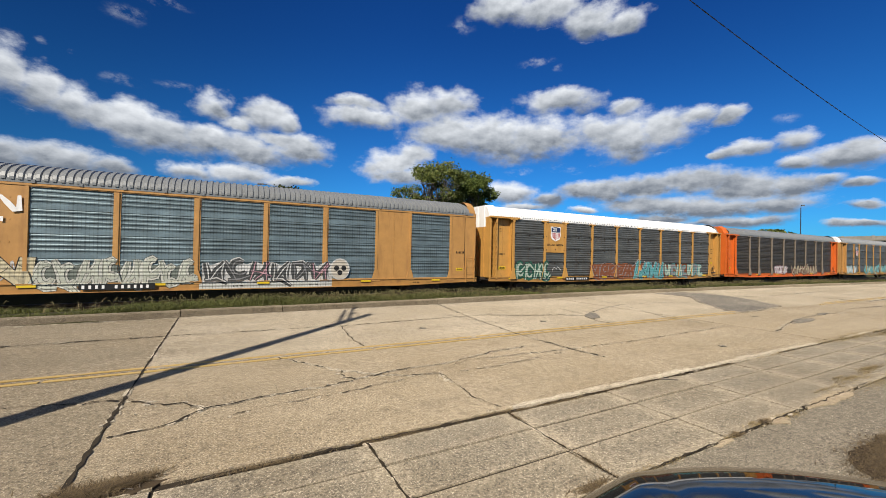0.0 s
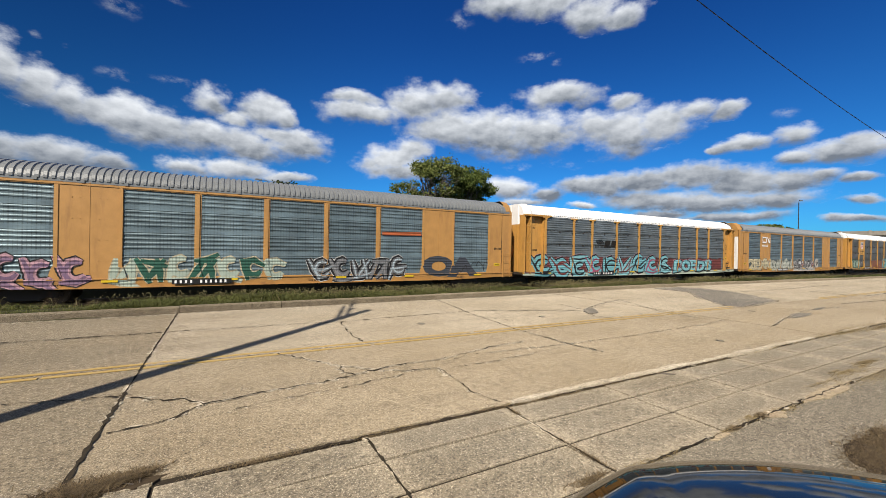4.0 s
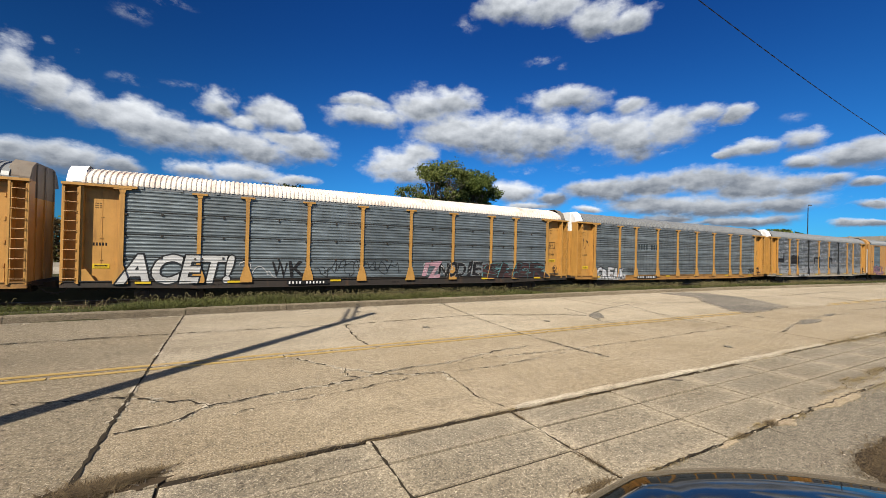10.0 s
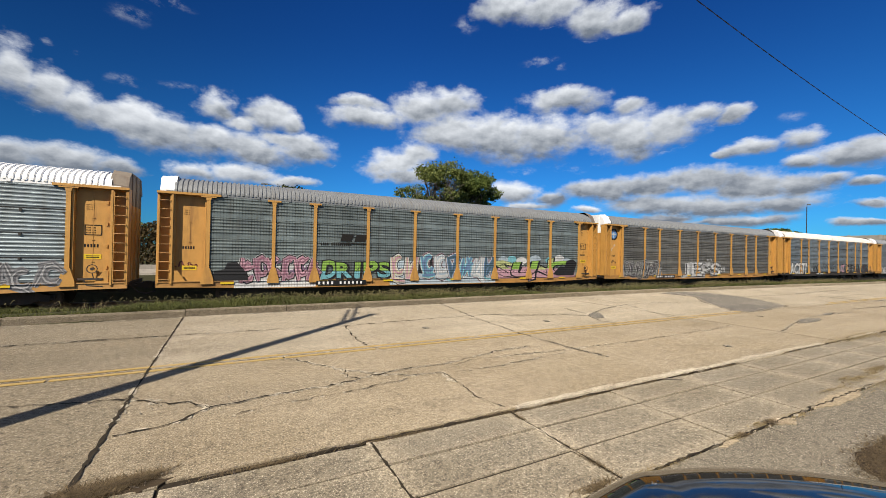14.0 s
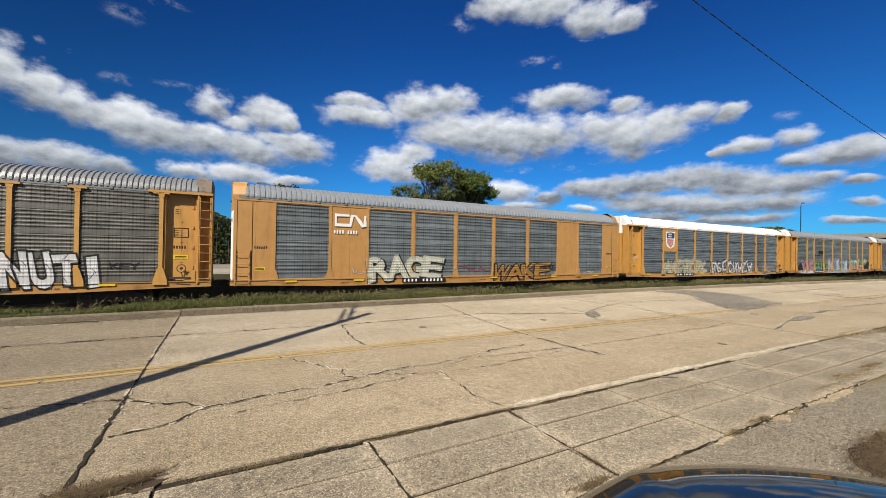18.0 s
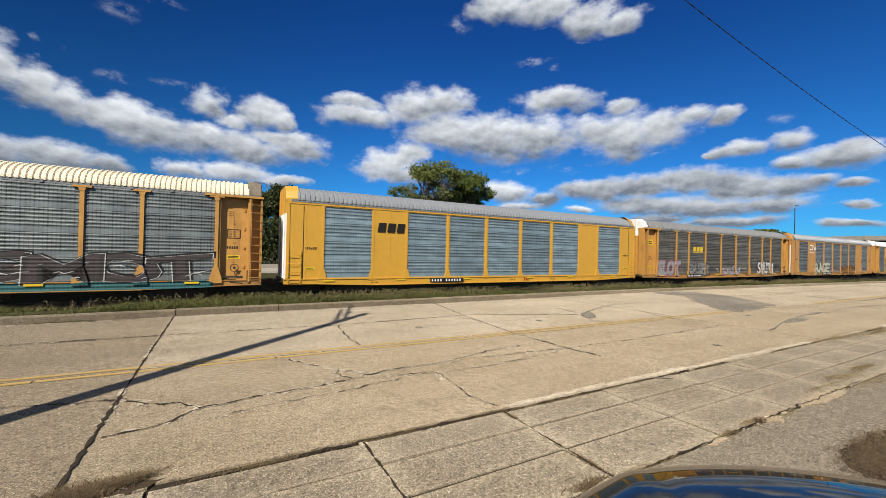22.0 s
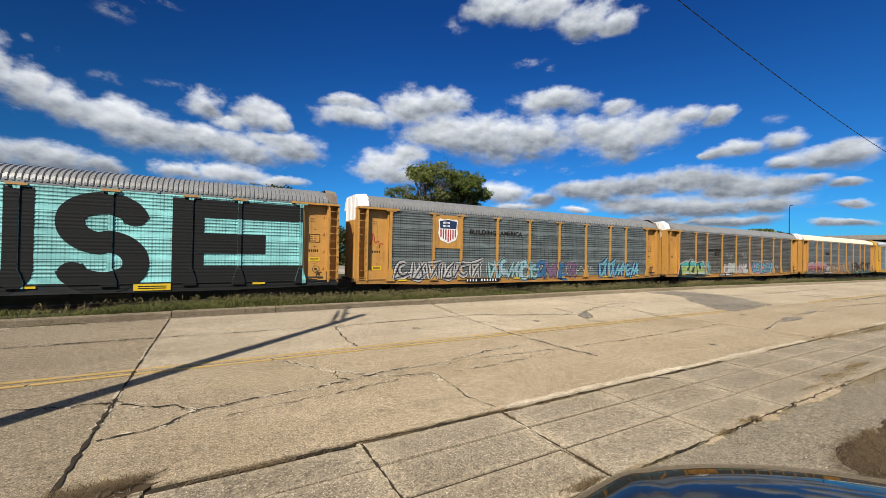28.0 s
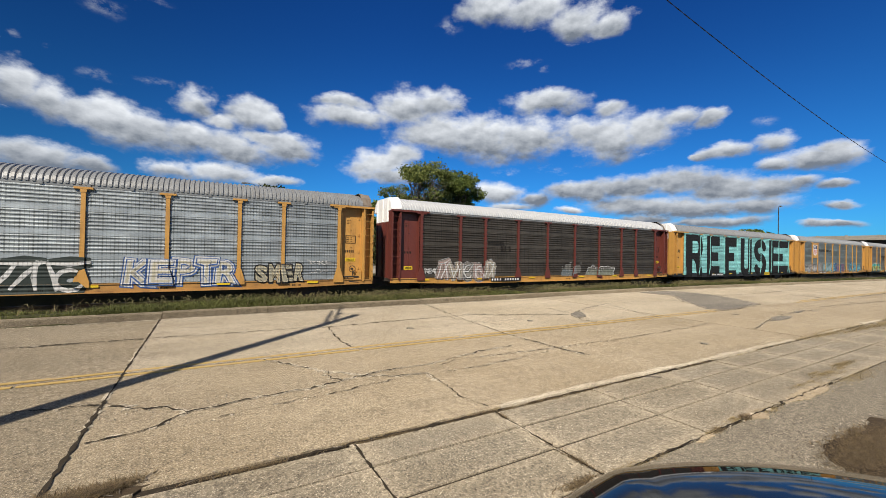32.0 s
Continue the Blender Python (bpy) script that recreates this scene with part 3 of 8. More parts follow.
# ---- mesh tools ----
class Build:
    """Collects vertices and faces of one mesh."""

    def __init__(self):
        self.v, self.f = [], []

    def quad(self, a, b, c, d):
        n = len(self.v)
        self.v += [a, b, c, d]
        self.f.append((n, n + 1, n + 2, n + 3))

    def poly(self, pts):
        n = len(self.v)
        self.v += list(pts)
        self.f.append(tuple(range(n, n + len(pts))))

    def box(self, x0, x1, y0, y1, z0, z1):
        n = len(self.v)
        self.v += [(x, y, z) for z in (z0, z1) for y in (y0, y1) for x in (x0, x1)]
        self.f += [tuple(n + i for i in q) for q in ((0, 2, 3, 1), (4, 5, 7, 6), (0, 1, 5, 4), (1, 3, 7, 5), (3, 2, 6, 7), (2, 0, 4, 6))]

    def prism(self, pts, y0, y1):
        """A polygon in x and z, drawn out from y0 to y1."""
        n, k = len(self.v), len(pts)
        self.v += [(x, y0, z) for x, z in pts] + [(x, y1, z) for x, z in pts]
        self.f += [tuple(range(n, n + k)), tuple(range(n + 2 * k - 1, n + k - 1, -1))]
        self.f += [(n + i, n + k + i, n + k + (i + 1) % k, n + (i + 1) % k) for i in range(k)]

    def slab(self, pts, z0, z1):
        """A polygon in x and y, drawn out from z0 to z1."""
        n, k = len(self.v), len(pts)
        self.v += [(x, y, z0) for x, y in pts] + [(x, y, z1) for x, y in pts]
        self.f += [tuple(range(n + k, n + 2 * k)), tuple(range(n + k - 1, n - 1, -1))]
        self.f += [(n + i, n + (i + 1) % k, n + k + (i + 1) % k, n + k + i) for i in range(k)]

    def tube(self, p, q, r0, r1=None, n=8):
        p, q = Vector(p), Vector(q)
        r1 = r0 if r1 is None else r1
        d = (q - p).normalized()
        s = d.orthogonal().normalized()
        t = d.cross(s)
        b = len(self.v)
        for c, r in ((p, r0), (q, r1)):
            self.v += [tuple(c + s * (math.cos(a) * r) + t * (math.sin(a) * r)) for a in (math.tau * i / n for i in range(n))]
        self.f += [(b + i, b + (i + 1) % n, b + n + (i + 1) % n, b + n + i) for i in range(n)]
        self.f += [tuple(range(b + n - 1, b - 1, -1)), tuple(range(b + n, b + 2 * n))]

    def pipe(self, pts, r, n=6):
        for a, b in zip(pts, pts[1:]):
            self.tube(a, b, r, r, n)

    def grid(self, rows):
        """A sheet through rows of points."""
        b, k = len(self.v), len(rows[0])
        for r in rows:
            self.v += r
        self.f += [(b + i * k + j, b + i * k + j + 1, b + (i + 1) * k + j + 1, b + (i + 1) * k + j)
                   for i in range(len(rows) - 1) for j in range(k - 1)]

    def ribbon(self, pts, w, y):
        """A flat stroke in the plane y, facing -y: one strip, tapered at its ends."""
        pts = [Vector(p) for p in pts]
        left, right = [], []
        for i, p in enumerate(pts):
            d = pts[min(i + 1, len(pts) - 1)] - pts[max(i - 1, 0)]
            d = d.normalized() if d.length > 1e-5 else Vector((1, 0))
            k = w / 2 * (0.55 if i in (0, len(pts) - 1) else 1.0)
            left.append((p.x - d.y * k, y, p.y + d.x * k))
            right.append((p.x + d.y * k, y, p.y - d.x * k))
        self.grid([right, left])

    def mesh(self, name, material, smooth=False):
        me = bpy.data.meshes.new(name)
        me.from_pydata(self.v, [], self.f)
        me.materials.append(material)
        if smooth:
            me.shade_smooth()
        return me


def part(name, me, parent, label="", loc=None):
    ob = new(name, me)
    ob.parent = parent
    if loc:
        ob.location = loc
    if label:
        ob["label"] = label
    return ob


def thing(name, label, category, group="", loc=(0, 0, 0), kind=""):
    ob = new(name)
    ob.location = loc
    ob.empty_display_size = 0.3
    return tagged(ob, label, category, group, kind)


rng = random.Random(7)

# ---- ground, road, kerb, pavement ----
TRACK_YAW, TRACK_RISE = -0.6, 0.005          # the line runs almost along the road and climbs slightly
RAIL_Z, TRACK_Y = -0.90, 22.42


def track_y(x):
    return TRACK_Y + math.tan(radians(TRACK_YAW)) * x


def track_z(x):
    return RAIL_Z + TRACK_RISE * max(-60, min(160, x))


def kerb_y(x):
    return 11.33 + 0.0375 * max(-30, min(20, x)) - 0.02 * max(0, min(80, x - 26))


def ground_z(x, y):
    """Height of the soil: level under road and walk, a low bank down to the line, an added rise beyond."""
    if y < 3.0:
        return -0.12
    k = kerb_y(x)
    bed = track_z(x) - 0.42
    if y < k + 0.1:
        return -0.12
    if y < k + 0.8:
        return 0.09 + 0.02 * math.sin(x * 0.7)
    if y < 19.5:
        t = (y - k - 0.8) / (19.5 - k - 0.8)
        return 0.09 + (bed - 0.09) * (t * t * (3 - 2 * t))
    if y < 25.2:
        return bed
    # added rise in the train's shadow, a dark backdrop for the gap under the cars
    return bed + 1.05 * min(1.0, (y - 25.2) / 1.4)


def spread(stops):
    out = []
    for a, b, n in stops:
        out += [a + (b - a) * i / n for i in range(n)]
    return out + [stops[-1][1]]


xs = spread([(-2500, -300, 5), (-300, -40, 8), (-40, 120, 60), (120, 400, 8), (400, 2500, 5)])
ys = spread([(-2500, -200, 4), (-200, -10, 5), (-10, 11, 6), (11, 28, 51), (28, 80, 10), (80, 400, 6), (400, 2500, 5)])
b = Build()
b.grid([[(x, y, ground_z(x, y) + (0.03 * noise.noise((x * 0.6, y * 0.6, 0)) if 12.5 < y < 60 else 0)) for x in xs] for y in ys])
ground = tagged(new("ground", b.mesh("ground", TURF, True)), "rough grassy soil sloping down to the railway line", "ground", kind="structure")

# road of broken concrete slabs: two lanes of slabs with open joints
road = tagged(new("road"), "cracked tan concrete road with patched slabs", "road", kind="structure")
NEAR, MID = 3.42, 6.62
joints = [-58, -46, -34, -22.5, -13.0, -6.6, -0.92, 5.62, 11.6, 17.6, 23.8, 30, 37, 44, 52, 61, 71, 82, 95, 110, 130, 160]
slabs = []
for i, (a, c) in enumerate(zip(joints, joints[1:])):
    for lane in (0, 1):
        n = 4 if c - a < 8 else 6
        lo = [(a + 0.006 + (c - a - 0.012) * j / n, (NEAR if lane == 0 else MID + 0.008)) for j in range(n + 1)]
        hi = [(x, (MID - 0.008 if lane == 0 else kerb_y(x) - 0.01)) for x, _ in lo]
        dz = rng.uniform(-0.006, 0.004)
        bb = Build()
        bb.slab(lo + hi[::-1], -0.15, dz)
        part("road_slab", bb.mesh("road_slab", CONCRETE_OLD if c < 0 else CONCRETE_FAR if lane else CONCRETE), road)
        slabs.append(dz)
bb = Build()
bb.slab([(-60, NEAR - 0.05), (165, NEAR - 0.05), (165, 13.6), (-60, 8.4)], -0.16, -0.02)
part("joint_fill", bb.mesh("joint_fill", CRACK), road, "dark dirt in the slab joints")

# double yellow line, worn thin
for off in (-0.14, 0.06):
    x = -40.0
    while x < 120:
        n = rng.uniform(2.2, 5.0)
        bb = Build()
        bb.box(x, x + n, MID + off, MID + off + 0.075, 0.0, 0.0085)
        if not 14.2 < x + n / 2 < 20.5:
            part("centre_line", bb.mesh("centre_line", LINE_PAINT), road, "worn yellow line paint")
        x += n + rng.uniform(0.0, 0.12)


def jag(pts, step=0.12, amp=0.03):
    """A wandering line through the given corners."""
    out = []
    for p, q in zip(pts, pts[1:]):
        p, q = Vector(p), Vector(q)
        n = max(2, int((q - p).length / step))
        side = Vector((-(q - p).y, (q - p).x)).normalized()
        for i in range(n):
            out.append(p.lerp(q, i / n) + side * rng.uniform(-amp, amp))
    return out + [Vector(pts[-1])]


def crack(pts, w=0.028, amp=0.035, spall=0.0, owner=None, z=0.009):
    """A dirt-filled crack of uneven width; spall adds crumbled pale edges along it."""
    line = jag(pts, 0.07, amp * 0.8)
    bb = Build()
    left, right = [], []
    for i, p in enumerate(line):
        d = (line[min(i + 1, len(line) - 1)] - line[max(i - 1, 0)]).normalized()
        thick = w * (0.2 + 1.1 * rng.random() ** 2.0) / 2
        n = Vector((-d.y, d.x)) * thick
        left.append((p.x + n.x, p.y + n.y, z))
        right.append((p.x - n.x, p.y - n.y, z))
    bb.grid([right, left])
    part("crack", bb.mesh("crack", CRACK), owner or road, "dirt-filled crack")
    if spall > 0.05:
        pale, on, edge = Build(), False, []
        for i, p in enumerate(line):
            if rng.random() < 0.22:
                on = rng.random() < 0.42 + spall
            if on:
                d = (line[min(i + 1, len(line) - 1)] - line[max(i - 1, 0)]).normalized()
                n = Vector((-d.y, d.x)) * (w * 0.5)
                k = (rng.uniform(0.6, 2.9), rng.uniform(0.6, 2.0))
                edge.append(((p.x + n.x * k[0], p.y + n.y * k[0], z - 0.0035), (p.x - n.x * k[1], p.y - n.y * k[1], z - 0.0035)))
            if (not on or i == len(line) - 1) and len(edge) > 1:
                pale.grid([[e[1] for e in edge], [e[0] for e in edge]])
                edge = []
            elif not on:
                edge = []
        if pale.v:
            tagged(part("crack_edge", pale.mesh("crack_edge", SPALL), owner or road, "pale broken crack edge"), kind="stuff")
    cc = Build()
    for p in line:
        if rng.random() < 0.12 + spall * 1.7:
            r = rng.uniform(0.010, 0.028) * (1.7 if spall > 0.2 and rng.random() < 0.4 else 1.0)
            o = p + Vector((rng.uniform(-1, 1), rng.uniform(-1, 1))) * (w * 0.5 + r * 0.6)
            ring = [(o.x + math.cos(a) * r * rng.uniform(0.7, 1.9), o.y + math.sin(a) * r * rng.uniform(0.4, 1.0)) for a in (math.tau * k / 6 for k in range(6))]
            cc.slab(ring, -0.01, z - 0.003 + rng.uniform(0, 0.002))
    if cc.v:
        tagged(part("spalled_edge", cc.mesh("spalled_edge", SPALL), owner or road, "pale crumbled concrete"), kind="stuff")


crack([(-60, 8.9), (-20, 9.0), (-3.2, 8.97), (-0.95, 8.96), (1.5, 8.87), (2.3, 8.8), (4.9, 8.96), (6.3, 9.05)], 0.045, spall=0.06)
crack([(-0.92, 11.2), (-0.92, 8.0), (-0.92, 3.45)], 0.045, 0.006, spall=0.08)
crack([(6.2, 11.5), (5.7, 8.5), (5.52, 6.7)], 0.035)
crack([(5.52, 6.7), (5.52, 5.8), (5.6, 4.6)], 0.035, spall=0.15)
crack([(-0.83, 5.32), (-0.52, 5.05), (-0.37, 5.05), (-0.15, 4.78)], 0.035, spall=0.3)
crack([(-0.15, 4.78), (-0.41, 4.51), (-0.86, 4.41)], 0.03, spall=0.25)
crack([(-0.15, 4.78), (0.7, 4.93), (1.25, 4.97), (1.75, 5.12), (2.3, 5.25), (2.9, 5.22), (4.1, 5.55), (4.9, 5.63)], 0.03, spall=0.35)
crack([(0.77, 6.57), (1.16, 5.96), (1.45, 5.53), (1.97, 5.08), (2.32, 4.9), (2.67, 4.85), (2.65, 4.54)], 0.032, spall=0.3)
crack([(1.45, 5.53), (1.42, 5.2), (1.55, 5.05)], 0.03, spall=0.5)
crack([(2.31, 8.76), (2.16, 7.39), (2.2, 6.79)], 0.04, spall=0.1)
crack([(0.09, 4.48), (0.38, 4.56), (0.91, 4.62), (1.53, 4.7), (2.12, 4.82)], 0.016, spall=0.12)
crack([(2.81, 4.82), (3.46, 4.78), (4.32, 4.89), (5.18, 5.0)], 0.016, spall=0.12)
crack([(2.67, 4.85), (2.68, 4.45), (2.6, 3.92), (2.71, 3.46)], 0.018)
crack([(-2.3, 5.75), (-1.55, 5.54), (-1.26, 5.46), (-0.84, 5.4)], 0.03)
crack([(18.2, 9.9), (16.42, 8.75), (14.32, 9.25), (12.49, 9.22), (10.76, 8.72), (9.4, 8.1)], 0.06, spall=0.55)
crack([(9.02, 7.89), (8.52, 8.26), (7.3, 8.6), (6.3, 9.05)], 0.05, spall=0.45)
crack([(9.51, 9.23), (9.31, 8.19)], 0.035, spall=0.3)
crack([(8.85, 7.5), (8.6, 7.1), (8.75, 6.75)], 0.05, spall=0.4)
crack([(12.9, 11.4), (12.49, 9.22), (11.25, 6.95), (11.2, 5.9)], 0.05, spall=0.3)
crack([(11.67, 4.39), (13.53, 4.84), (15.57, 5.18), (17.23, 5.27), (18.6, 5.12)], 0.05, spall=0.1)
crack([(25.65, 8.23), (25.2, 6.92), (25.41, 6.21), (34, 6.4)], 0.14, spall=0.3)
crack([(3.0, 5.1), (3.5, 5.27), (5.53, 5.15), (7.15, 5.12), (8.23, 5.16), (10.5, 5.24), (11.38, 5.34)], 0.022, spall=0.1)
crack([(5.49, 5.31), (5.57, 4.9), (5.67, 4.5)], 0.045)
crack([(18, 9.5), (24, 9.2), (33, 9.6)], 0.07, spall=0.1)
crack([(20, 5.5), (27, 5.0), (36, 5.3)], 0.06)
crack([(26, 12.0), (27, 9.0), (26.5, 6.7)], 0.07)
crack([(5.36, 9.28), (5.6, 8.4), (6.1, 7.4)], 0.02)

crack([(x_, kerb_y(x_) - 0.13) for x_ in (-14, -6, -2, 2, 6, 10, 14, 18)], 0.03, 0.02, spall=0.35)

# dark repair patch, small square scars
bb = Build()
ring = [(18.3, 11.75), (20.4, 11.75), (21.14, 11.08), (20.82, 9.57), (19.91, 8.24), (18.58, 6.87), (16.6, 6.62), (14.88, 6.49), (14.76, 6.9), (16.42, 8.6), (18.2, 9.9), (18.5, 10.6)]
bb.slab([tuple(p) for p in jag(ring + ring[:1], 0.35, 0.10)][:-1], -0.02, 0.012)
part("asphalt_patch", bb.mesh("asphalt_patch", PATCH), road, "rough dark grey asphalt patch")
crack(ring[2:6], 0.05, 0.05, spall=0.5, z=0.016)
crack(ring[5:9], 0.05, 0.06, spall=0.6, z=0.016)
crack(ring[8:], 0.05, 0.06, spall=0.6, z=0.016)
bb = Build()
bb.slab([tuple(p) for p in jag([(13.6, 4.75), (15.0, 4.75), (15.6, 5.0), (14.4, 5.1), (13.6, 4.75)], 0.4, 0.06)][:-1], -0.02, 0.012)
part("asphalt_patch", bb.mesh("asphalt_patch", PATCH), road)
for x, y, s in ((3.9, 7.9, 0.08), (7.2, 7.6, 0.07), (14.2, 5.9, 0.08), (8.6, 4.1, 0.06)):
    bb = Build()
    bb.slab([(x + math.cos(a) * s, y + math.sin(a) * s * 1.3) for a in (math.tau * k / 9 for k in range(9))], -0.01, 0.01)
    part("asphalt_plug", bb.mesh("asphalt_plug", PATCH), road)
bb = Build()
bb.slab([tuple(p) for p in jag([(8.80, 7.50), (9.10, 7.42), (9.42, 7.68), (9.78, 8.10), (9.72, 8.25), (9.40, 8.12), (9.05, 7.86), (8.80, 7.50)], 0.12, 0.03)][:-1], -0.01, 0.014)
part("asphalt_plug", bb.mesh("asphalt_plug", PATCH), road, "rough dark asphalt plug in a broken corner")
bb = Build()
bb.slab([tuple(p) for p in jag([(16.6, 5.18), (17.3, 5.22), (17.9, 5.34), (17.2, 5.38), (16.6, 5.18)], 0.2, 0.03)][:-1], -0.01, 0.013)
part("asphalt_plug", bb.mesh("asphalt_plug", PATCH), road)

# kerb stones along the far side
kerb = tagged(new("kerb"), "weathered concrete kerb with open joints", "kerb", kind="structure")
x = -60.1
kerb_joints = [-0.9, 1.4, 6.25, 9.8, 13.2, 16.3, 19.4]
while x < 150:
    nxt = min([j for j in kerb_joints if j > x + 0.4] + [x + 5.0])
    if 19.4 <= x or x < -4:
        nxt = x + rng.uniform(2.6, 3.4)
        if x < -4 < nxt:
            nxt = -4.0
    y0, y1 = kerb_y(x), kerb_y(nxt)
    dz = rng.uniform(-0.015, 0.015)
    bb = Build()
    prof = [(0.0, -0.14), (0.015, 0.12), (0.05, 0.15), (0.17, 0.152), (0.19, 0.13), (0.19, -0.14)]
    bb.grid([[(px, py + o, z + dz) for o, z in prof] for px, py in ((nxt - 0.008, y1), (x + 0.008, y0))])
    k = len(prof)
    bb.f += [tuple(range(k)), tuple(range(2 * k - 1, k - 1, -1))]
    part("kerb_stone", bb.mesh("kerb_stone", KERB), kerb)
    x = nxt

# pavement of small panels beside the road, and the wide apron behind it
walk_way = tagged(new("pavement"), "old pebbled concrete pavement with dirt in its joints", "pavement", kind="structure")
bands = [(3.33, 2.945), (2.922, 2.475), (2.452, 1.95)]
x0 = 1.146 - 1.545 * 12
for i in range(46):
    a, c = x0 + i * 1.545, x0 + (i + 1) * 1.545
    for hi, lo in bands:
        dz = rng.uniform(-0.006, 0.006) - 0.004
        g1, g2 = rng.uniform(0.009, 0.015), rng.uniform(0.009, 0.015)
        bb = Build()
        bb.slab([(a + g1, lo + 0.004), (c - g2, lo + 0.004), (c - g2, hi), (a + g1, hi)], -0.12, dz)
        part("paving_panel", bb.mesh("paving_panel", WALKWAY), walk_way)
for i, (a, c) in enumerate(((-60, -12), (-12, -3.2), (-3.2, 0.9), (0.9, 4.818), (4.812, 9.1), (9.1, 15), (15, 60))):
    for j, (lo, hi) in enumerate(((-14, -5), (-5, -1.2), (-1.2, 1.925))):
        bb = Build()
        bb.slab([(a + 0.01, lo + 0.01), (c - 0.01, lo + 0.01), (c - 0.01, hi), (a + 0.01, hi)], -0.12, rng.uniform(-0.008, 0.0))
        part("apron_slab", bb.mesh("apron_slab", APRON), walk_way)
bb = Build()
bb.slab([(-60, -14), (60, -14), (60, NEAR - 0.04), (-60, NEAR - 0.04)], -0.13, -0.018)
part("joint_fill", bb.mesh("joint_fill", CRACK), walk_way, "dark dirt in the panel joints")
# crumbled pale lip between road and pavement
lip = jag([(-58, 3.375), (70, 3.375)], 0.16, 0.012)
for i in range(0, len(lip) - 10, 10):
    seg = lip[i:i + 11]
    w = [rng.uniform(-0.03, 0.03) + 0.05 * noise.noise((p.x * 0.8, 2.0, 0.0)) + (0.03 if p.x > 1.5 else 0.0) for p in seg]
    bb = Build()
    bb.slab([(p.x, p.y - 0.01) for p in seg] + [(p.x, p.y + q + 0.035) for p, q in zip(seg, w)][::-1], -0.1, 0.022 + rng.uniform(-0.008, 0.01) - (0.016 if seg[0].x < 0.3 else 0.0))
    if rng.random() < 0.8:
        part("kerb_remnant", bb.mesh("kerb_remnant", SPALL if seg[0].x > 2.5 else LIP), walk_way)
for x_ in (-24, -17, -9, -3, 0.6, 3.2, 5.4, 9, 14, 20, 27):
    crack([(x_, 3.352), (x_ + rng.uniform(1.2, 4.5), 3.355)], 0.05, 0.024, owner=walk_way, z=0.006)
crack([(4.81, 1.92), (4.83, 1.68), (4.81, 1.35)], 0.014, 0.015, owner=walk_way, z=0.006)
crack([(2.9, 1.94), (3.6, 1.94), (4.3, 1.95), (4.9, 1.94)], 0.022, 0.012, owner=walk_way, z=0.007)
crack([(4.9, 1.94), (6.0, 1.95), (8.0, 1.96)], 0.028, 0.03, owner=walk_way, z=0.007)
crack([(2.68, 3.33), (2.66, 2.6), (2.66, 1.95)], 0.022, 0.014, spall=0.12, owner=walk_way, z=0.006)
crack([(1.14, 3.33), (1.13, 1.95)], 0.022, 0.01, spall=0.1, owner=walk_way, z=0.006)


# ---- grass ----
def blades(name, label, material, spots, h, w, lean=0.5, parent=None):
    """Tufts of thin curved blades, one object."""
    bb = Build()
    for x, y, z, s in spots:
        hh = h * s * rng.uniform(0.5, 1.25)
        a = rng.uniform(0, math.tau)
        l = lean * hh * rng.uniform(0.2, 1.2)
        dx, dy = math.cos(a), math.sin(a)
        ww = w * rng.uniform(0.6, 1.4)
        n = len(bb.v)
        bb.v += [(x - dy * ww, y + dx * ww, z), (x + dy * ww, y - dx * ww, z),
                 (x + dx * l * 0.35 - dy * ww * 0.7, y + dy * l * 0.35 + dx * ww * 0.7, z + hh * 0.6),
                 (x + dx * l * 0.35 + dy * ww * 0.7, y + dy * l * 0.35 - dx * ww * 0.7, z + hh * 0.6),
                 (x + dx * l, y + dy * l, z + hh)]
        bb.f += [(n, n + 1, n + 3, n + 2), (n + 2, n + 3, n + 4)]
    me = bb.mesh(name, material)
    if parent:
        return part(name, me, parent, label)
    return tagged(new(name, me), label, "grass", kind="stuff")


spots = []
for _ in range(90000):
    x = rng.uniform(-14, 34) if rng.random() < 0.72 else rng.uniform(34, 110)
    y = kerb_y(x) + 0.2 + (rng.random() ** 1.2) * (2.1 if x < 40 else 3.4)
    d = noise.noise((x * 0.5, y * 0.8, 3.3))
    if d < -0.32:
        continue
    spots.append((x, y, ground_z(x, y) - 0.02, 0.75 + 0.7 * d + (0.15 if x > 34 else 0)))
blades("verge_grass", "unmown green grass on the verge behind the kerb", GRASS, spots, 0.19, 0.0085, 1.7)
spots = []
for _ in range(9000):
    x = rng.uniform(-14, 110)
    y = kerb_y(x) + 0.2 + rng.random() * (2.2 if x < 45 else 4.6)
    if noise.noise((x * 0.23, y * 0.3, 9.1)) > 0.05 and x < 60:
        spots.append((x, y, ground_z(x, y) - 0.02, 1.0 if x < 40 else 1.6))
heads = Build()
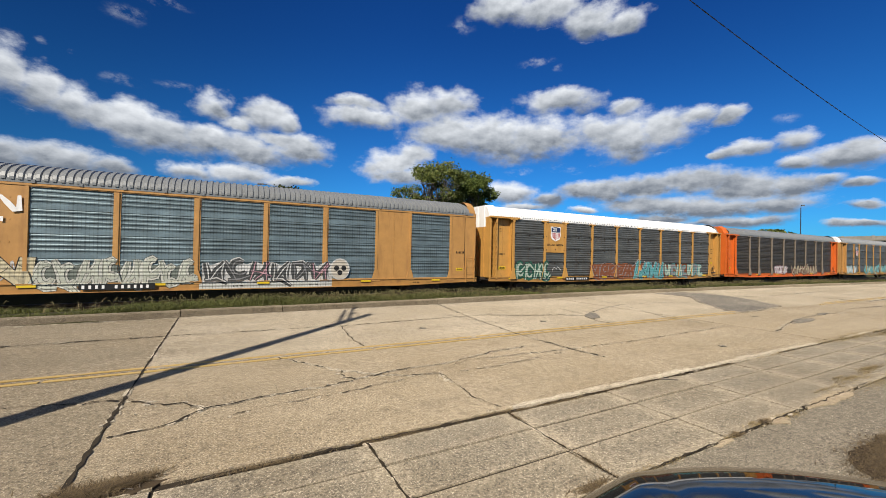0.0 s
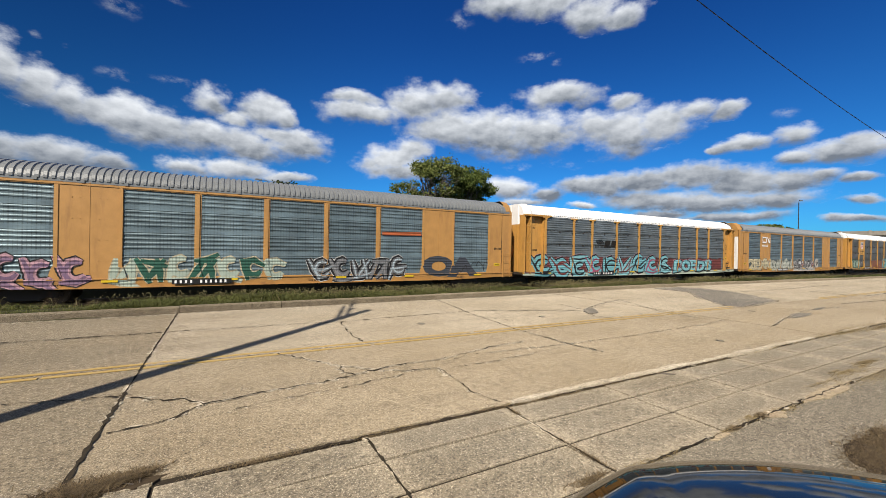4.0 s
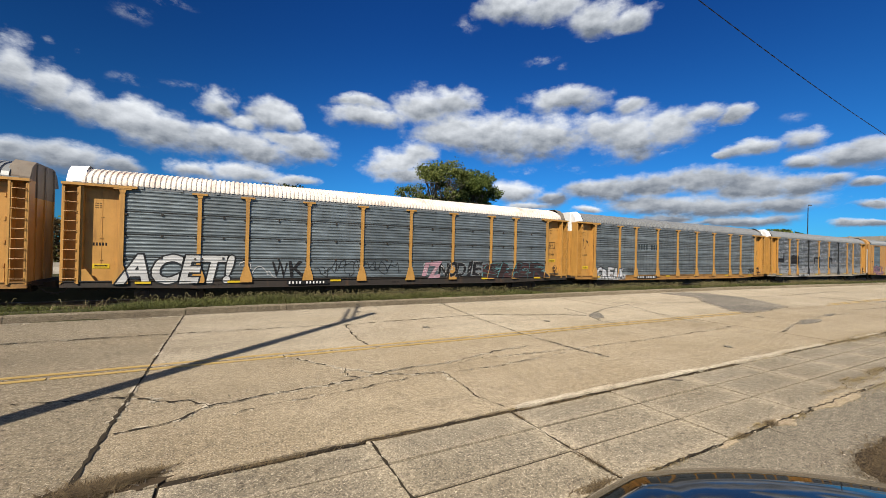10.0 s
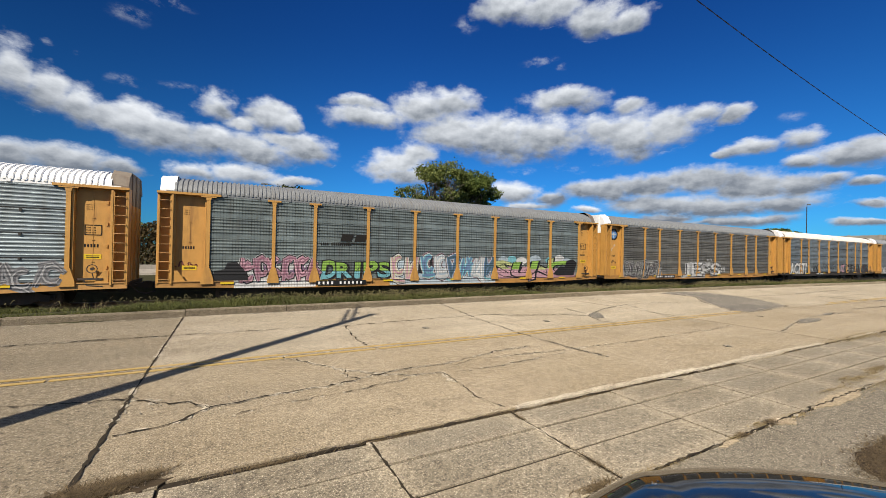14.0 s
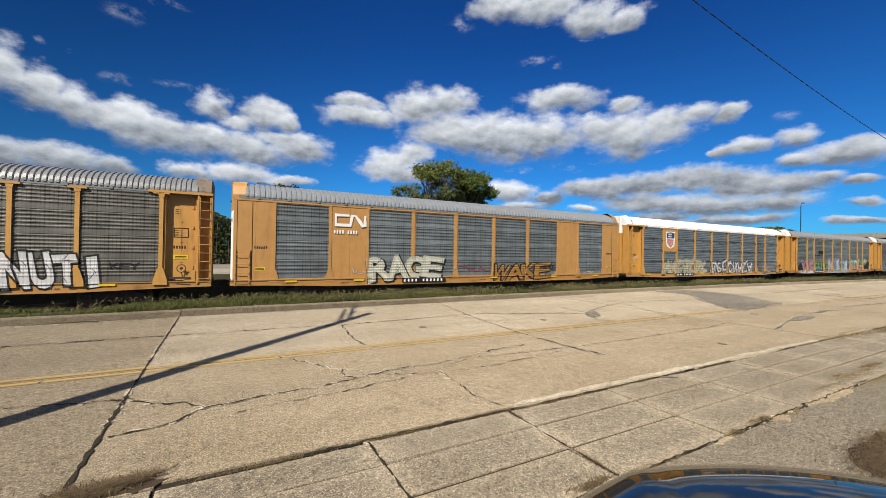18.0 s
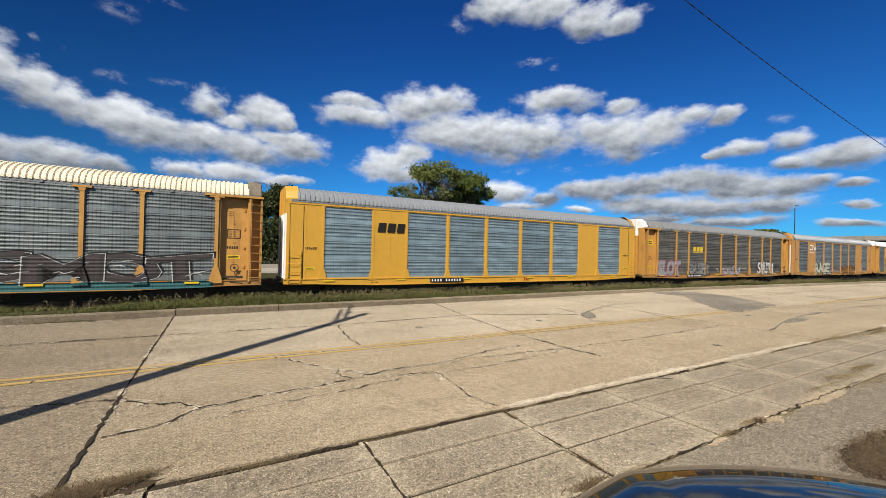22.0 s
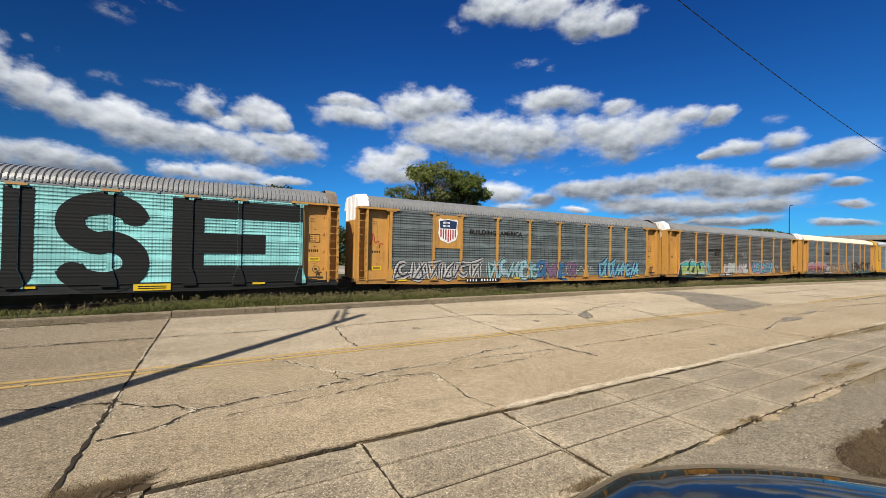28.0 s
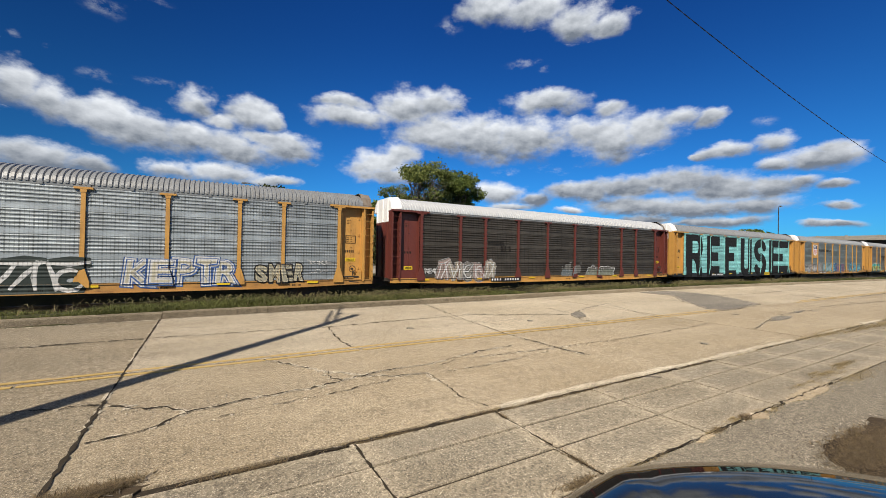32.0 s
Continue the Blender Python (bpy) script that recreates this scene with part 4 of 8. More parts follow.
for _ in range(5200):
    x = rng.uniform(-14, 45)
    y = kerb_y(x) + 0.35 + rng.random() ** 0.8 * 2.0
    if noise.noise((x * 0.4, y * 0.6, 6.1)) < -0.1:
        continue
    z, h, a = ground_z(x, y) - 0.02, rng.uniform(0.16, 0.36), rng.uniform(0, math.tau)
    dx, dy = math.cos(a), math.sin(a)
    bend = rng.uniform(0.04, 0.10)
    stem = [(x, y, z), (x + dx * bend * 0.3, y + dy * bend * 0.3, z + h * 0.75), (x + dx * bend, y + dy * bend, z + h)]
    heads.tube(stem[0], stem[1], 0.0022, 0.0018, 3)
    tip = (x + dx * (bend + 0.05), y + dy * (bend + 0.05), z + h - rng.uniform(-0.01, 0.04))
    heads.tube(stem[1], stem[2], 0.003, 0.008, 4)
    heads.tube(stem[2], tip, 0.008, 0.003, 4)
tagged(new("foxtail_heads", heads.mesh("foxtail_heads", FOXTAIL)), "pale nodding foxtail seed heads over the verge grass", "grass", kind="stuff")
blades("dry_verge_grass", "straw-coloured seeding grass among the verge", DRY_GRASS, spots, 0.27, 0.0035, 1.3)
LITTER = leaf_mat("dead_weed_litter", (0.05, 0.035, 0.020), (0.26, 0.19, 0.10), 0.1)


def mat_of_weeds(cx, cy, rx, ry, n, h, material, name, label):
    """A ragged flat mat: overlapping clumps of lying stems."""
    sp = []
    clumps = [(rng.gauss(0, 0.45), rng.gauss(0, 0.45), rng.uniform(0.15, 0.45)) for _ in range(11)]
    for _ in range(n):
        qx, qy, qr = rng.choice(clumps)
        sp.append((cx + rx * (qx + rng.gauss(0, qr)), cy + ry * (qy + rng.gauss(0, qr)), -0.006, rng.uniform(0.3, 1.0)))
    blades(name, label, material, sp, h, 0.003, 2.6)


for pts in ([(4.3, 0.8), (4.55, 1.14), (4.74, 1.27), (4.98, 1.33), (5.25, 1.28), (5.6, 1.22), (6.3, 1.3), (6.6, 1.0), (6.0, 0.72), (5.2, 0.62), (4.7, 0.65), (4.35, 0.85)], [(-1.2, 3.50), (-0.95, 3.58), (-0.6, 3.53), (-0.3, 3.46), (-0.45, 3.36), (-0.8, 3.36), (-1.2, 3.50)]):
    bb = Build()
    bb.slab([tuple(p) for p in jag(pts, 0.05, 0.02)][:-1], -0.03, 0.001)
    part("soil_patch", bb.mesh("soil_patch", SOIL), walk_way, "bare brown soil in broken concrete")
for cx, cy, rx, ry, n, hh in ((-0.74, 3.50, 0.30, 0.09, 4600, 0.04), (5.1, 1.02, 0.66, 0.24, 17000, 0.024), (4.85, 1.1, 0.22, 0.13, 5000, 0.02), (5.8, 1.12, 0.45, 0.16, 5200, 0.02)):
    mat_of_weeds(cx, cy, rx, ry, n, hh, LITTER, "dead_weeds", "brown matted dead weeds on the concrete")
for cx, cy, rx, ry, n, hh in ((4.27, 1.94, 0.12, 0.03, 420, 0.016), (4.85, 1.99, 0.22, 0.05, 700, 0.016), (5.5, 1.94, 0.35, 0.05, 600, 0.016), (6.6, 1.93, 0.6, 0.06, 700, 0.018),
                              (8.4, 1.9, 0.9, 0.10, 900, 0.022), (1.3, 3.37, 0.3, 0.03, 420, 0.016), (2.9, 3.37, 0.45, 0.03, 420, 0.016), (9.5, 3.38, 1.8, 0.05, 800, 0.022),
                              (13.5, 3.25, 2.6, 0.18, 1800, 0.07), (3.1, 1.93, 0.35, 0.03, 300, 0.03), (2.1, 1.75, 0.25, 0.06, 500, 0.018), (1.2, 1.95, 0.12, 0.05, 300, 0.018), (18, 3.1, 4.0, 0.25, 2200, 0.10),
                              (6.98, 2.12, 0.35, 0.06, 700, 0.018), (8.05, 2.18, 0.5, 0.09, 1000, 0.022), (9.1, 2.25, 0.6, 0.09, 1000, 0.022)):
    mat_of_weeds(cx, cy, rx, ry, n, hh, DRY_GRASS, "dead_grass", "matted straw-coloured dead grass in a pavement joint")

for cx, rx, n in ((0.5, 0.5, 700), (1.5, 0.45, 900), (2.55, 0.4, 1000), (3.3, 0.4, 900), (4.2, 0.5, 1100), (5.2, 0.5, 900), (6.6, 0.7, 800)):
    mat_of_weeds(cx, 3.345, rx, 0.028, n, 0.022, LITTER, "dead_weeds", "brown matted dead weeds on the concrete")
for cx, cy, rx, ry, n in ((4.38, 1.94, 0.08, 0.03, 500), (5.0, 1.97, 0.10, 0.05, 700), (2.68, 3.2, 0.03, 0.12, 260), (2.67, 2.3, 0.025, 0.3, 420), (2.45, 2.0, 0.18, 0.04, 600)):
    mat_of_weeds(cx, cy, rx, ry, n, 0.025, LITTER, "dead_weeds", "brown matted dead weeds on the concrete")
# washed sand along the joint
for pts in ([(5.0, 1.92), (5.06, 2.0), (5.2, 2.03), (5.36, 1.9), (5.2, 1.83), (5.0, 1.92)], [(5.9, 1.93), (6.3, 2.02), (6.9, 2.03), (7.5, 1.98), (7.1, 1.86), (6.4, 1.85), (5.9, 1.93)], [(3.9, 1.9), (4.1, 1.96), (4.25, 1.92), (4.1, 1.87), (3.9, 1.9)]):
    bb = Build()
    bb.slab([tuple(p) for p in jag(pts, 0.05, 0.02)][:-1], -0.02, 0.0045)
    tagged(part("washed_sand", bb.mesh("washed_sand", SAND), walk_way, "pale washed sand"), kind="stuff")
stick = Build()
stick.pipe([(5.36, 3.32, 0.012), (5.44, 3.26, 0.016), (5.54, 3.19, 0.012)], 0.008, 6)
tagged(new("fallen_stick", stick.mesh("fallen_stick", BARK)), "short dark stick lying on the pavement", "stick")
twigs = Build()
for _ in range(70):
    x, y = (rng.uniform(-1.5, 8.0), 3.36 + rng.gauss(0, 0.05)) if rng.random() < 0.6 else (rng.uniform(1.0, 7.0), rng.uniform(1.9, 3.3))
    a, n = rng.uniform(0, math.tau), rng.uniform(0.02, 0.09)
    twigs.tube((x, y, 0.012), (x + math.cos(a) * n, y + math.sin(a) * n, 0.012 + rng.uniform(0, 0.006)), 0.003, 0.0015, 5)
tagged(new("fallen_twigs", twigs.mesh("fallen_twigs", BARK)), "small dry twigs scattered on the pavement", "twigs", kind="stuff")
crumbs = Build()
for _ in range(260):
    x, y = (rng.uniform(-2, 12), 3.45 + abs(rng.gauss(0, 0.12))) if rng.random() < 0.5 else (rng.uniform(-1, 3.2), 5.0 + 0.1 * rng.uniform(-1, 1) + rng.gauss(0, 0.12))
    s = rng.uniform(0.003, 0.009)
    crumbs.slab([(x + s * math.cos(q) * rng.uniform(0.6, 1.3), y + s * math.sin(q) * rng.uniform(0.6, 1.3)) for q in (math.tau * k / 5 for k in range(5))], 0.0, s * 0.8 + 0.004)
tagged(new("concrete_crumbs", crumbs.mesh("concrete_crumbs", SPALL)), "loose pale crumbs of broken concrete", "rubble", kind="stuff")

# ---- railway line ----
line = tagged(new("railway_track"), "rusty railway track on grey ballast", "track", kind="structure")
line.location = (0, TRACK_Y, 0.0)
line.rotation_euler = (0, -math.atan(TRACK_RISE), radians(TRACK_YAW))
bb = Build()
prof = [(-2.6, -0.62), (-1.75, -0.24), (0, -0.20), (1.75, -0.24), (2.6, -0.62)]
bb.grid([[(x, y, RAIL_Z + z + 0.03 * noise.noise((x, y, 5))) for y, z in prof] for x in spread([(-220, -20, 20), (-20, 100, 120), (100, 300, 20)])])
part("ballast_bed", bb.mesh("ballast_bed", BALLAST), line, "grey crushed stone")
for s in (-0.76, 0.76):
    bb = Build()
    rp = [(-0.07, -0.17), (-0.07, -0.15), (-0.012, -0.13), (-0.012, -0.04), (-0.035, -0.03), (-0.035, 0.0), (0.035, 0.0), (0.035, -0.03), (0.012, -0.04), (0.012, -0.13), (0.07, -0.15), (0.07, -0.17)]
    bb.grid([[(x, y + s, RAIL_Z + z) for y, z in rp] for x in (-220, 300)])
    part("rail", bb.mesh("rail", RAIL), line)
tie_b = Build()
tie_b.box(-0.11, 0.11, -1.3, 1.3, -0.34, -0.165)
tie = tie_b.mesh("sleeper", TIE)
for i in range(230):
    part("sleeper", tie, line, loc=(-30 + i * 0.55, rng.uniform(-0.03, 0.03), RAIL_Z))


# ---- railway cars ----
HALF, SIDE = 13.6, 1.55
DOOR_Y = -SIDE + 0.23               # face of the recessed corner doors
POSTS = [-11.69, -8.93, -6.99, -4.20, -1.42, 1.42, 4.20, 6.99, 8.93, 11.69]
FLUSH = [(-11.64, -9.1), (-6.93, -4.4), (-4.15, -1.57), (-1.3, 1.28), (1.54, 4.1), (4.37, 6.93), (9.1, 11.64)]
_cache = {}


def cached(key, material, make, smooth=False):
    k = (key, material.name)
    if k not in _cache:
        bb = Build()
        make(bb)
        _cache[k] = bb.mesh(key.split("|")[0], material, smooth)
    return _cache[k]


def roof_profile():
    pts = [(-SIDE, EAVE - 0.06), (-SIDE + 0.005, EAVE)]
    for i in range(1, 9):
        a = math.pi / 2 * i / 8
        pts.append((-SIDE + SIDE * (1 - math.cos(a)) ** 0.85, EAVE + (CREST - EAVE) * math.sin(a) ** 0.9))
    return pts + [(-y, z) for y, z in pts[-2::-1]]


ROOF = roof_profile()


def roof_mesh(bb, pitch, end):
    rows = []
    n = int((2 * end) / pitch)
    for i in range(n):
        for f, o in ((0.0, 0.045), (0.45, 0.045), (0.58, 0.0), (0.88, 0.0)):
            rows.append([(-end + (i + f) * pitch, y * (1 + o * 0.6), z + (o if z > EAVE - 0.01 else 0)) for y, z in ROOF])
    rows.append([(end, y, z) for y, z in ROOF])
    bb.grid(rows)


HEAD = 4.35


def end_mesh(bb, s, upper, half):
    """End door leaves, half as wide as given below; the head above is flat-topped with cut corners."""
    ring = [(-half, SILL0 + 0.25), (-half, HEAD), (half, HEAD), (half, SILL0 + 0.25)]
    if upper:
        side = [(-half, HEAD), (-half, TOP + 0.21), (-1.50, TOP + 0.21), (-1.50, EAVE + 0.06), (-1.30, EAVE + 0.46), (-0.92, CREST + 0.03)]
        ring = side + [(-y, z) for y, z in side[::-1]]
    n, k = len(bb.v), len(ring)
    x0, x1 = s * (HALF - 0.66), s * (HALF - 0.06)
    bb.v += [(x0, y, z) for y, z in ring] + [(x1, y * 0.93, z - (0.05 if z > EAVE else 0.0)) for y, z in ring]
    bb.f += [(n + i, n + i + 1, n + k + i + 1, n + k + i) for i in range(k - 1)] + [tuple(range(n + k, n + 2 * k))]
    top, low = (CREST - 0.1, HEAD) if upper else (HEAD, SILL0 + 0.4)
    a, c = sorted((x1 - s * 0.03, x1 + s * 0.05))
    for y in (-0.82, -0.06, 0.06, 0.82):
        bb.box(a, c, y - 0.04, y + 0.04, low, top)


def screen_mesh(bb, w, style, count=5, z0=DECK + 0.04, z1=TOP + 0.15):
    """A ribbed steel screen of width w: four courses of ribs, with a smooth band or a narrow groove between them."""
    rows = []
    flat, raised = (BAND, 0.022) if style == "fine" else (0.025, -0.03)
    pitch, depth = COURSE * (1 - flat) / count, 0.024 if count < 6 else 0.022
    for k in range(4):
        z = z0 + k * COURSE
        rows += [(z + 0.001, raised), (z + flat * COURSE - 0.002, raised)]
        for q in range(count):
            for f, d in ((0.0, 0.0), (0.28, 0.12), (0.46, 1.0), (0.68, 1.0), (0.88, 0.12)):
                rows.append((z + flat * COURSE + (q + f) * pitch, d * depth))
    rows.append((z1, 0.0))
    bb.grid([[(x, -d, zz) for x in (-w / 2, w / 2)] for zz, d in rows])
    bb.box(-w / 2, w / 2, 0.02, 0.05, z0, z1)
    # scalloped stop ends of the ribs
    if style == "fine":
        for x in (-w / 2 + 0.03, w / 2 - 0.03):
            zz = z0 + 0.05
            while zz < z1:
                bb.box(x - 0.02, x + 0.02, -0.027, 0.0, zz, zz + 0.05)
                zz += 0.2


def post_mesh(bb, flare=True, bolts=False):
    bb.box(-0.075, 0.075, -0.09, 0.02, DECK - 0.05, TOP + 0.12)
    bb.box(-0.30, 0.30, -0.11, 0.02, TOP + 0.08, TOP + 0.16)
    bb.prism([(-0.12, TOP + 0.08), (0.12, TOP + 0.08), (0.085, TOP - 0.06), (-0.085, TOP - 0.06)], -0.1, -0.085)
    if flare:
        bb.prism([(-0.26, DECK - 0.12), (0.26, DECK - 0.12), (0.25, DECK + 0.1), (0.10, DECK + 0.62), (-0.10, DECK + 0.62), (-0.25, DECK + 0.1)], -0.115, -0.07)
    if bolts:
        for i in range(13):
            for s in (-0.12, 0.12):
                bb.box(s - 0.03, s + 0.03, -0.05, 0.0, DECK + 0.25 + i * 0.28, DECK + 0.31 + i * 0.28)


def ladder_mesh(bb, w, z0, z1, n):
    for s in (-w / 2, w / 2):
        bb.box(s - 0.025, s + 0.025, -0.03, 0.03, z0, z1)
    for i in range(n):
        z = z0 + (z1 - z0) * (i + 0.5) / n
        bb.pipe([(-w / 2, 0, z), (-w / 2 + 0.02, -0.09, z - 0.02), (w / 2 - 0.02, -0.09, z - 0.02), (w / 2, 0, z)], 0.013, 5)


def sill_mesh(bb):
    """Fish-bellied side sill with flange and stake pockets."""
    pts = [(-HALF, DECK), (HALF, DECK), (HALF, DECK - 0.24), (HALF - 1.4, DECK - 0.26), (HALF - 4.6, SILL0), (-HALF + 4.6, SILL0), (-HALF + 1.4, DECK - 0.26), (-HALF, DECK - 0.24)]
    bb.prism(pts, -SIDE - 0.03, -SIDE + 0.05)
    bb.prism([(-HALF + 4.6, SILL0), (HALF - 4.6, SILL0), (HALF - 4.6, SILL0 + 0.03), (-HALF + 4.6, SILL0 + 0.03)], -SIDE - 0.1, -SIDE - 0.02)
    bb.box(-HALF, HALF, -SIDE - 0.07, -SIDE + 0.02, DECK - 0.02, DECK + 0.02)


def frame_mesh(bb):
    bb.box(-HALF, HALF, -SIDE + 0.06, SIDE, DECK - 0.18, DECK)
    bb.box(-HALF + 0.3, HALF - 0.3, -0.3, 0.3, 0.55, DECK - 0.18)
    for x in (-10.06, 10.06):
        bb.box(x - 0.3, x + 0.3, -1.3, 1.3, 0.62, DECK - 0.18)
    for i in range(-6, 7):
        bb.box(i * 1.35 - 0.06, i * 1.35 + 0.06, -1.4, 1.4, 0.72, DECK - 0.18)
    bb.box(-3.2, -2.2, -1.1, -0.6, 0.42, 0.8)
    bb.box(1.2, 2.9, -1.15, -0.75, 0.5, 0.82)
    bb.tube((3.6, -1.0, 0.6), (4.9, -1.0, 0.6), 0.2, None, 10)


def wheelset_mesh(bb):
    for s in (-0.76, 0.76):
        o = math.copysign(0.07, s)
        bb.tube((0, s - o * 0.9, 0), (0, s + o * 0.9, 0), 0.42, None, 20)
        bb.tube((0, s - o * 1.1, 0), (0, s - o * 0.9, 0), 0.455, None, 20)
        bb.tube((0, s + o * 0.9, 0), (0, s + o * 1.15, 0), 0.30, 0.16, 14)
        for j in range(5):
            a = math.tau * j / 5
            bb.box(math.cos(a) * 0.33 - 0.03, math.cos(a) * 0.33 + 0.03, s + o * 0.85, s + o * 1.0, math.sin(a) * 0.33 - 0.03, math.sin(a) * 0.33 + 0.03)
    bb.tube((0, -1.05, 0), (0, 1.05, 0), 0.08, None, 10)


def sideframe_mesh(bb):
    for s in (-1.02, 1.02):
        bb.prism([(-1.15, 0.50), (-0.75, 0.62), (-0.35, 0.78), (0.35, 0.78), (0.75, 0.62), (1.15, 0.50), (1.15, 0.36), (0.72, 0.36), (0.4, 0.2), (-0.4, 0.2), (-0.72, 0.36), (-1.15, 0.36)], s - 0.08, s + 0.08)
        for x in (-0.87, 0.87):
            bb.box(x - 0.14, x + 0.14, s - 0.14, s + 0.14, 0.30, 0.56)
        for x in (-0.14, 0.0, 0.14):
            bb.tube((x, s - 0.1 * math.copysign(1, s), 0.28), (x, s - 0.1 * math.copysign(1, s), 0.62), 0.055, None, 8)
    bb.box(-0.2, 0.2, -1.0, 1.0, 0.42, 0.66)


def coupler_mesh(bb, s):
    bb.box(min(s * 13.3, s * 14.15), max(s * 13.3, s * 14.15), -0.09, 0.09, 0.72, 0.92)
    bb.prism([(s * 14.0, 0.66), (s * 14.25, 0.68), (s * 14.25, 0.98), (s * 14.0, 1.0)], -0.17, 0.14)
    bb.pipe([(s * 13.5, -0.5, 0.85), (s * 13.8, -0.5, 0.55), (s * 14.2, -0.45, 0.45)], 0.03, 6)
    bb.pipe([(s * 13.62, -1.3, 0.9), (s * 13.7, -0.4, 0.86)], 0.02, 5)


def flush_wall(bb):
    """Painted side wall with openings for the screens: a frame of plates round each of them."""
    z0, z1 = DECK, EAVE - 0.05
    bb.box(-HALF + 0.1, HALF - 0.1, -SIDE, -SIDE + 0.1, TOP + 0.02, z1)
    bb.box(-HALF + 0.1, HALF - 0.1, -SIDE, -SIDE + 0.1, z0 - 0.06, DECK + 0.06)
    edges = [-HALF + 0.1] + [e for w in FLUSH for e in w] + [HALF - 0.1]
    for a, c in zip(edges[::2], edges[1::2]):
        bb.box(a, c, -SIDE, -SIDE + 0.1, DECK + 0.06, TOP + 0.02)
        if c - a > 1:
            m = (a + c) / 2
            bb.box(m - 0.012, m + 0.012, -SIDE - 0.012, -SIDE, DECK + 0.06, TOP + 0.2)
            for x in (a + 0.02, c - 0.14):
                bb.box(x, x + 0.12, -SIDE - 0.03, -SIDE, DECK + 0.06, TOP + 0.05)
            for i in range(4):
                for x in (m - 0.55, m - 0.3, m + 0.3, m + 0.55):
                    bb.box(x - 0.02, x + 0.02, -SIDE - 0.012, -SIDE, DECK + 0.75 + i * 0.85, DECK + 0.79 + i * 0.85)
    for x in [-11.72, 11.72, -9.03, 9.03, -7.0, 7.0, -4.28, 4.24, -1.43, 1.41]:
        bb.prism([(x - 0.26, DECK - 0.1), (x + 0.26, DECK - 0.1), (x + 0.1, DECK + 0.5), (x - 0.1, DECK + 0.5)], -SIDE - 0.045, -SIDE)
        if abs(x) < 6:
            bb.box(x - 0.07, x + 0.07, -SIDE - 0.04, -SIDE, DECK + 0.4, TOP + 0.02)
    bb.box(-HALF + 0.1, HALF - 0.1, -SIDE - 0.025, -SIDE, TOP + 0.06, TOP + 0.12)


def far_wall(bb):
    bb.box(-HALF + 0.3, HALF - 0.3, SIDE - 0.08, SIDE, DECK, EAVE)
    for x in POSTS:
        bb.box(x - 0.09, x + 0.09, SIDE, SIDE + 0.09, DECK - 0.05, EAVE)
    bb.box(-HALF, HALF, SIDE - 0.05, SIDE + 0.03, SILL0 + 0.1, DECK)


def inner_wall(bb):
    bb.box(-11.76, 11.76, -SIDE + 0.14, -SIDE + 0.17, DECK, EAVE - 0.02)


def corner_door(bb, s):
    """Recessed end-corner door with raised rim, hinges and a lower step pocket."""
    a, c = sorted((s * 11.78, s * 13.02))
    y = DOOR_Y + 0.005
    bb.box(a, c, y, y + 0.06, DECK, TOP + 0.12)
    bb.box(a, a + 0.07, -SIDE - 0.02, y, DECK + 0.02, TOP + 0.12)
    bb.box(c - 0.05, c, -SIDE + 0.04, y, DECK + 0.02, TOP + 0.12)
    m = (a + c) / 2
    bb.box(m - 0.008, m + 0.008, y - 0.012, y, DECK + 0.5, TOP + 0.05)
    for z in (1.6, 2.5, 3.4, 4.3):
        bb.box(m + s * 0.45 - 0.03, m + s * 0.45 + 0.03, y - 0.04, y, z, z + 0.14)
        bb.box(m - 0.05, m + 0.05, y - 0.03, y, z + 0.3, z + 0.32)
    bb.prism([(c - 0.5, DECK + 0.02), (c - 0.05, DECK + 0.02), (c - 0.05, DECK + 0.5), (c - 0.2, DECK + 0.5)] if s > 0 else [(a + 0.05, DECK + 0.02), (a + 0.5, DECK + 0.02), (a + 0.2, DECK + 0.5), (a + 0.05, DECK + 0.5)], -SIDE - 0.02, -SIDE + 0.02)


def corner_head(bb, s):
    a, c = sorted((s * 11.2, s * 13.62))
    bb.box(a, c, -SIDE - 0.12, -SIDE + 0.06, TOP + 0.14, TOP + 0.24)
    a, c = sorted((s * 11.75, s * 13.6))
    bb.box(a, c, -SIDE + 0.06, -SIDE + 0.5, TOP + 0.12, TOP + 0.2)


def corner_column(bb, s):
    """The open pocket behind the end ladder: two flanged columns and a set-back plate."""
    a, c = sorted((s * 13.08, s * 13.56))
    bb.box(a, c, -SIDE + 0.40, -SIDE + 0.44, DECK - 0.1, TOP + 0.12)
    bb.box(a, c, -SIDE + 0.02, -SIDE + 0.40, DECK - 0.1, DECK - 0.05)
    a, c = sorted((s * 13.02, s * 13.09))
    bb.box(a, c, -SIDE - 0.09, -SIDE + 0.44, DECK - 0.1, TOP + 0.12)
    a, c = sorted((s * 13.55, s * 13.6))
    bb.box(a, c, -SIDE - 0.06, -SIDE + 0.44, DECK - 0.1, TOP + 0.12)


def bars(parent, u, z, n, h, material, y, name="stencilled_mark", fill=0.7, label="", lean=0.0):
    """A line of writing that cannot be read, as bars."""
    bb = Build()
    w = h * 0.62
    for i in range(n):
        if n > 6 and i == 4:
            continue
        x = u + i * w * 1.25
        bb.prism([(x, z), (x + w * fill, z), (x + w * fill + lean * h, z + h), (x + lean * h, z + h)], y, y + 0.004)
    return tagged(part(name, bb.mesh(name, material), parent, label), kind="stuff")


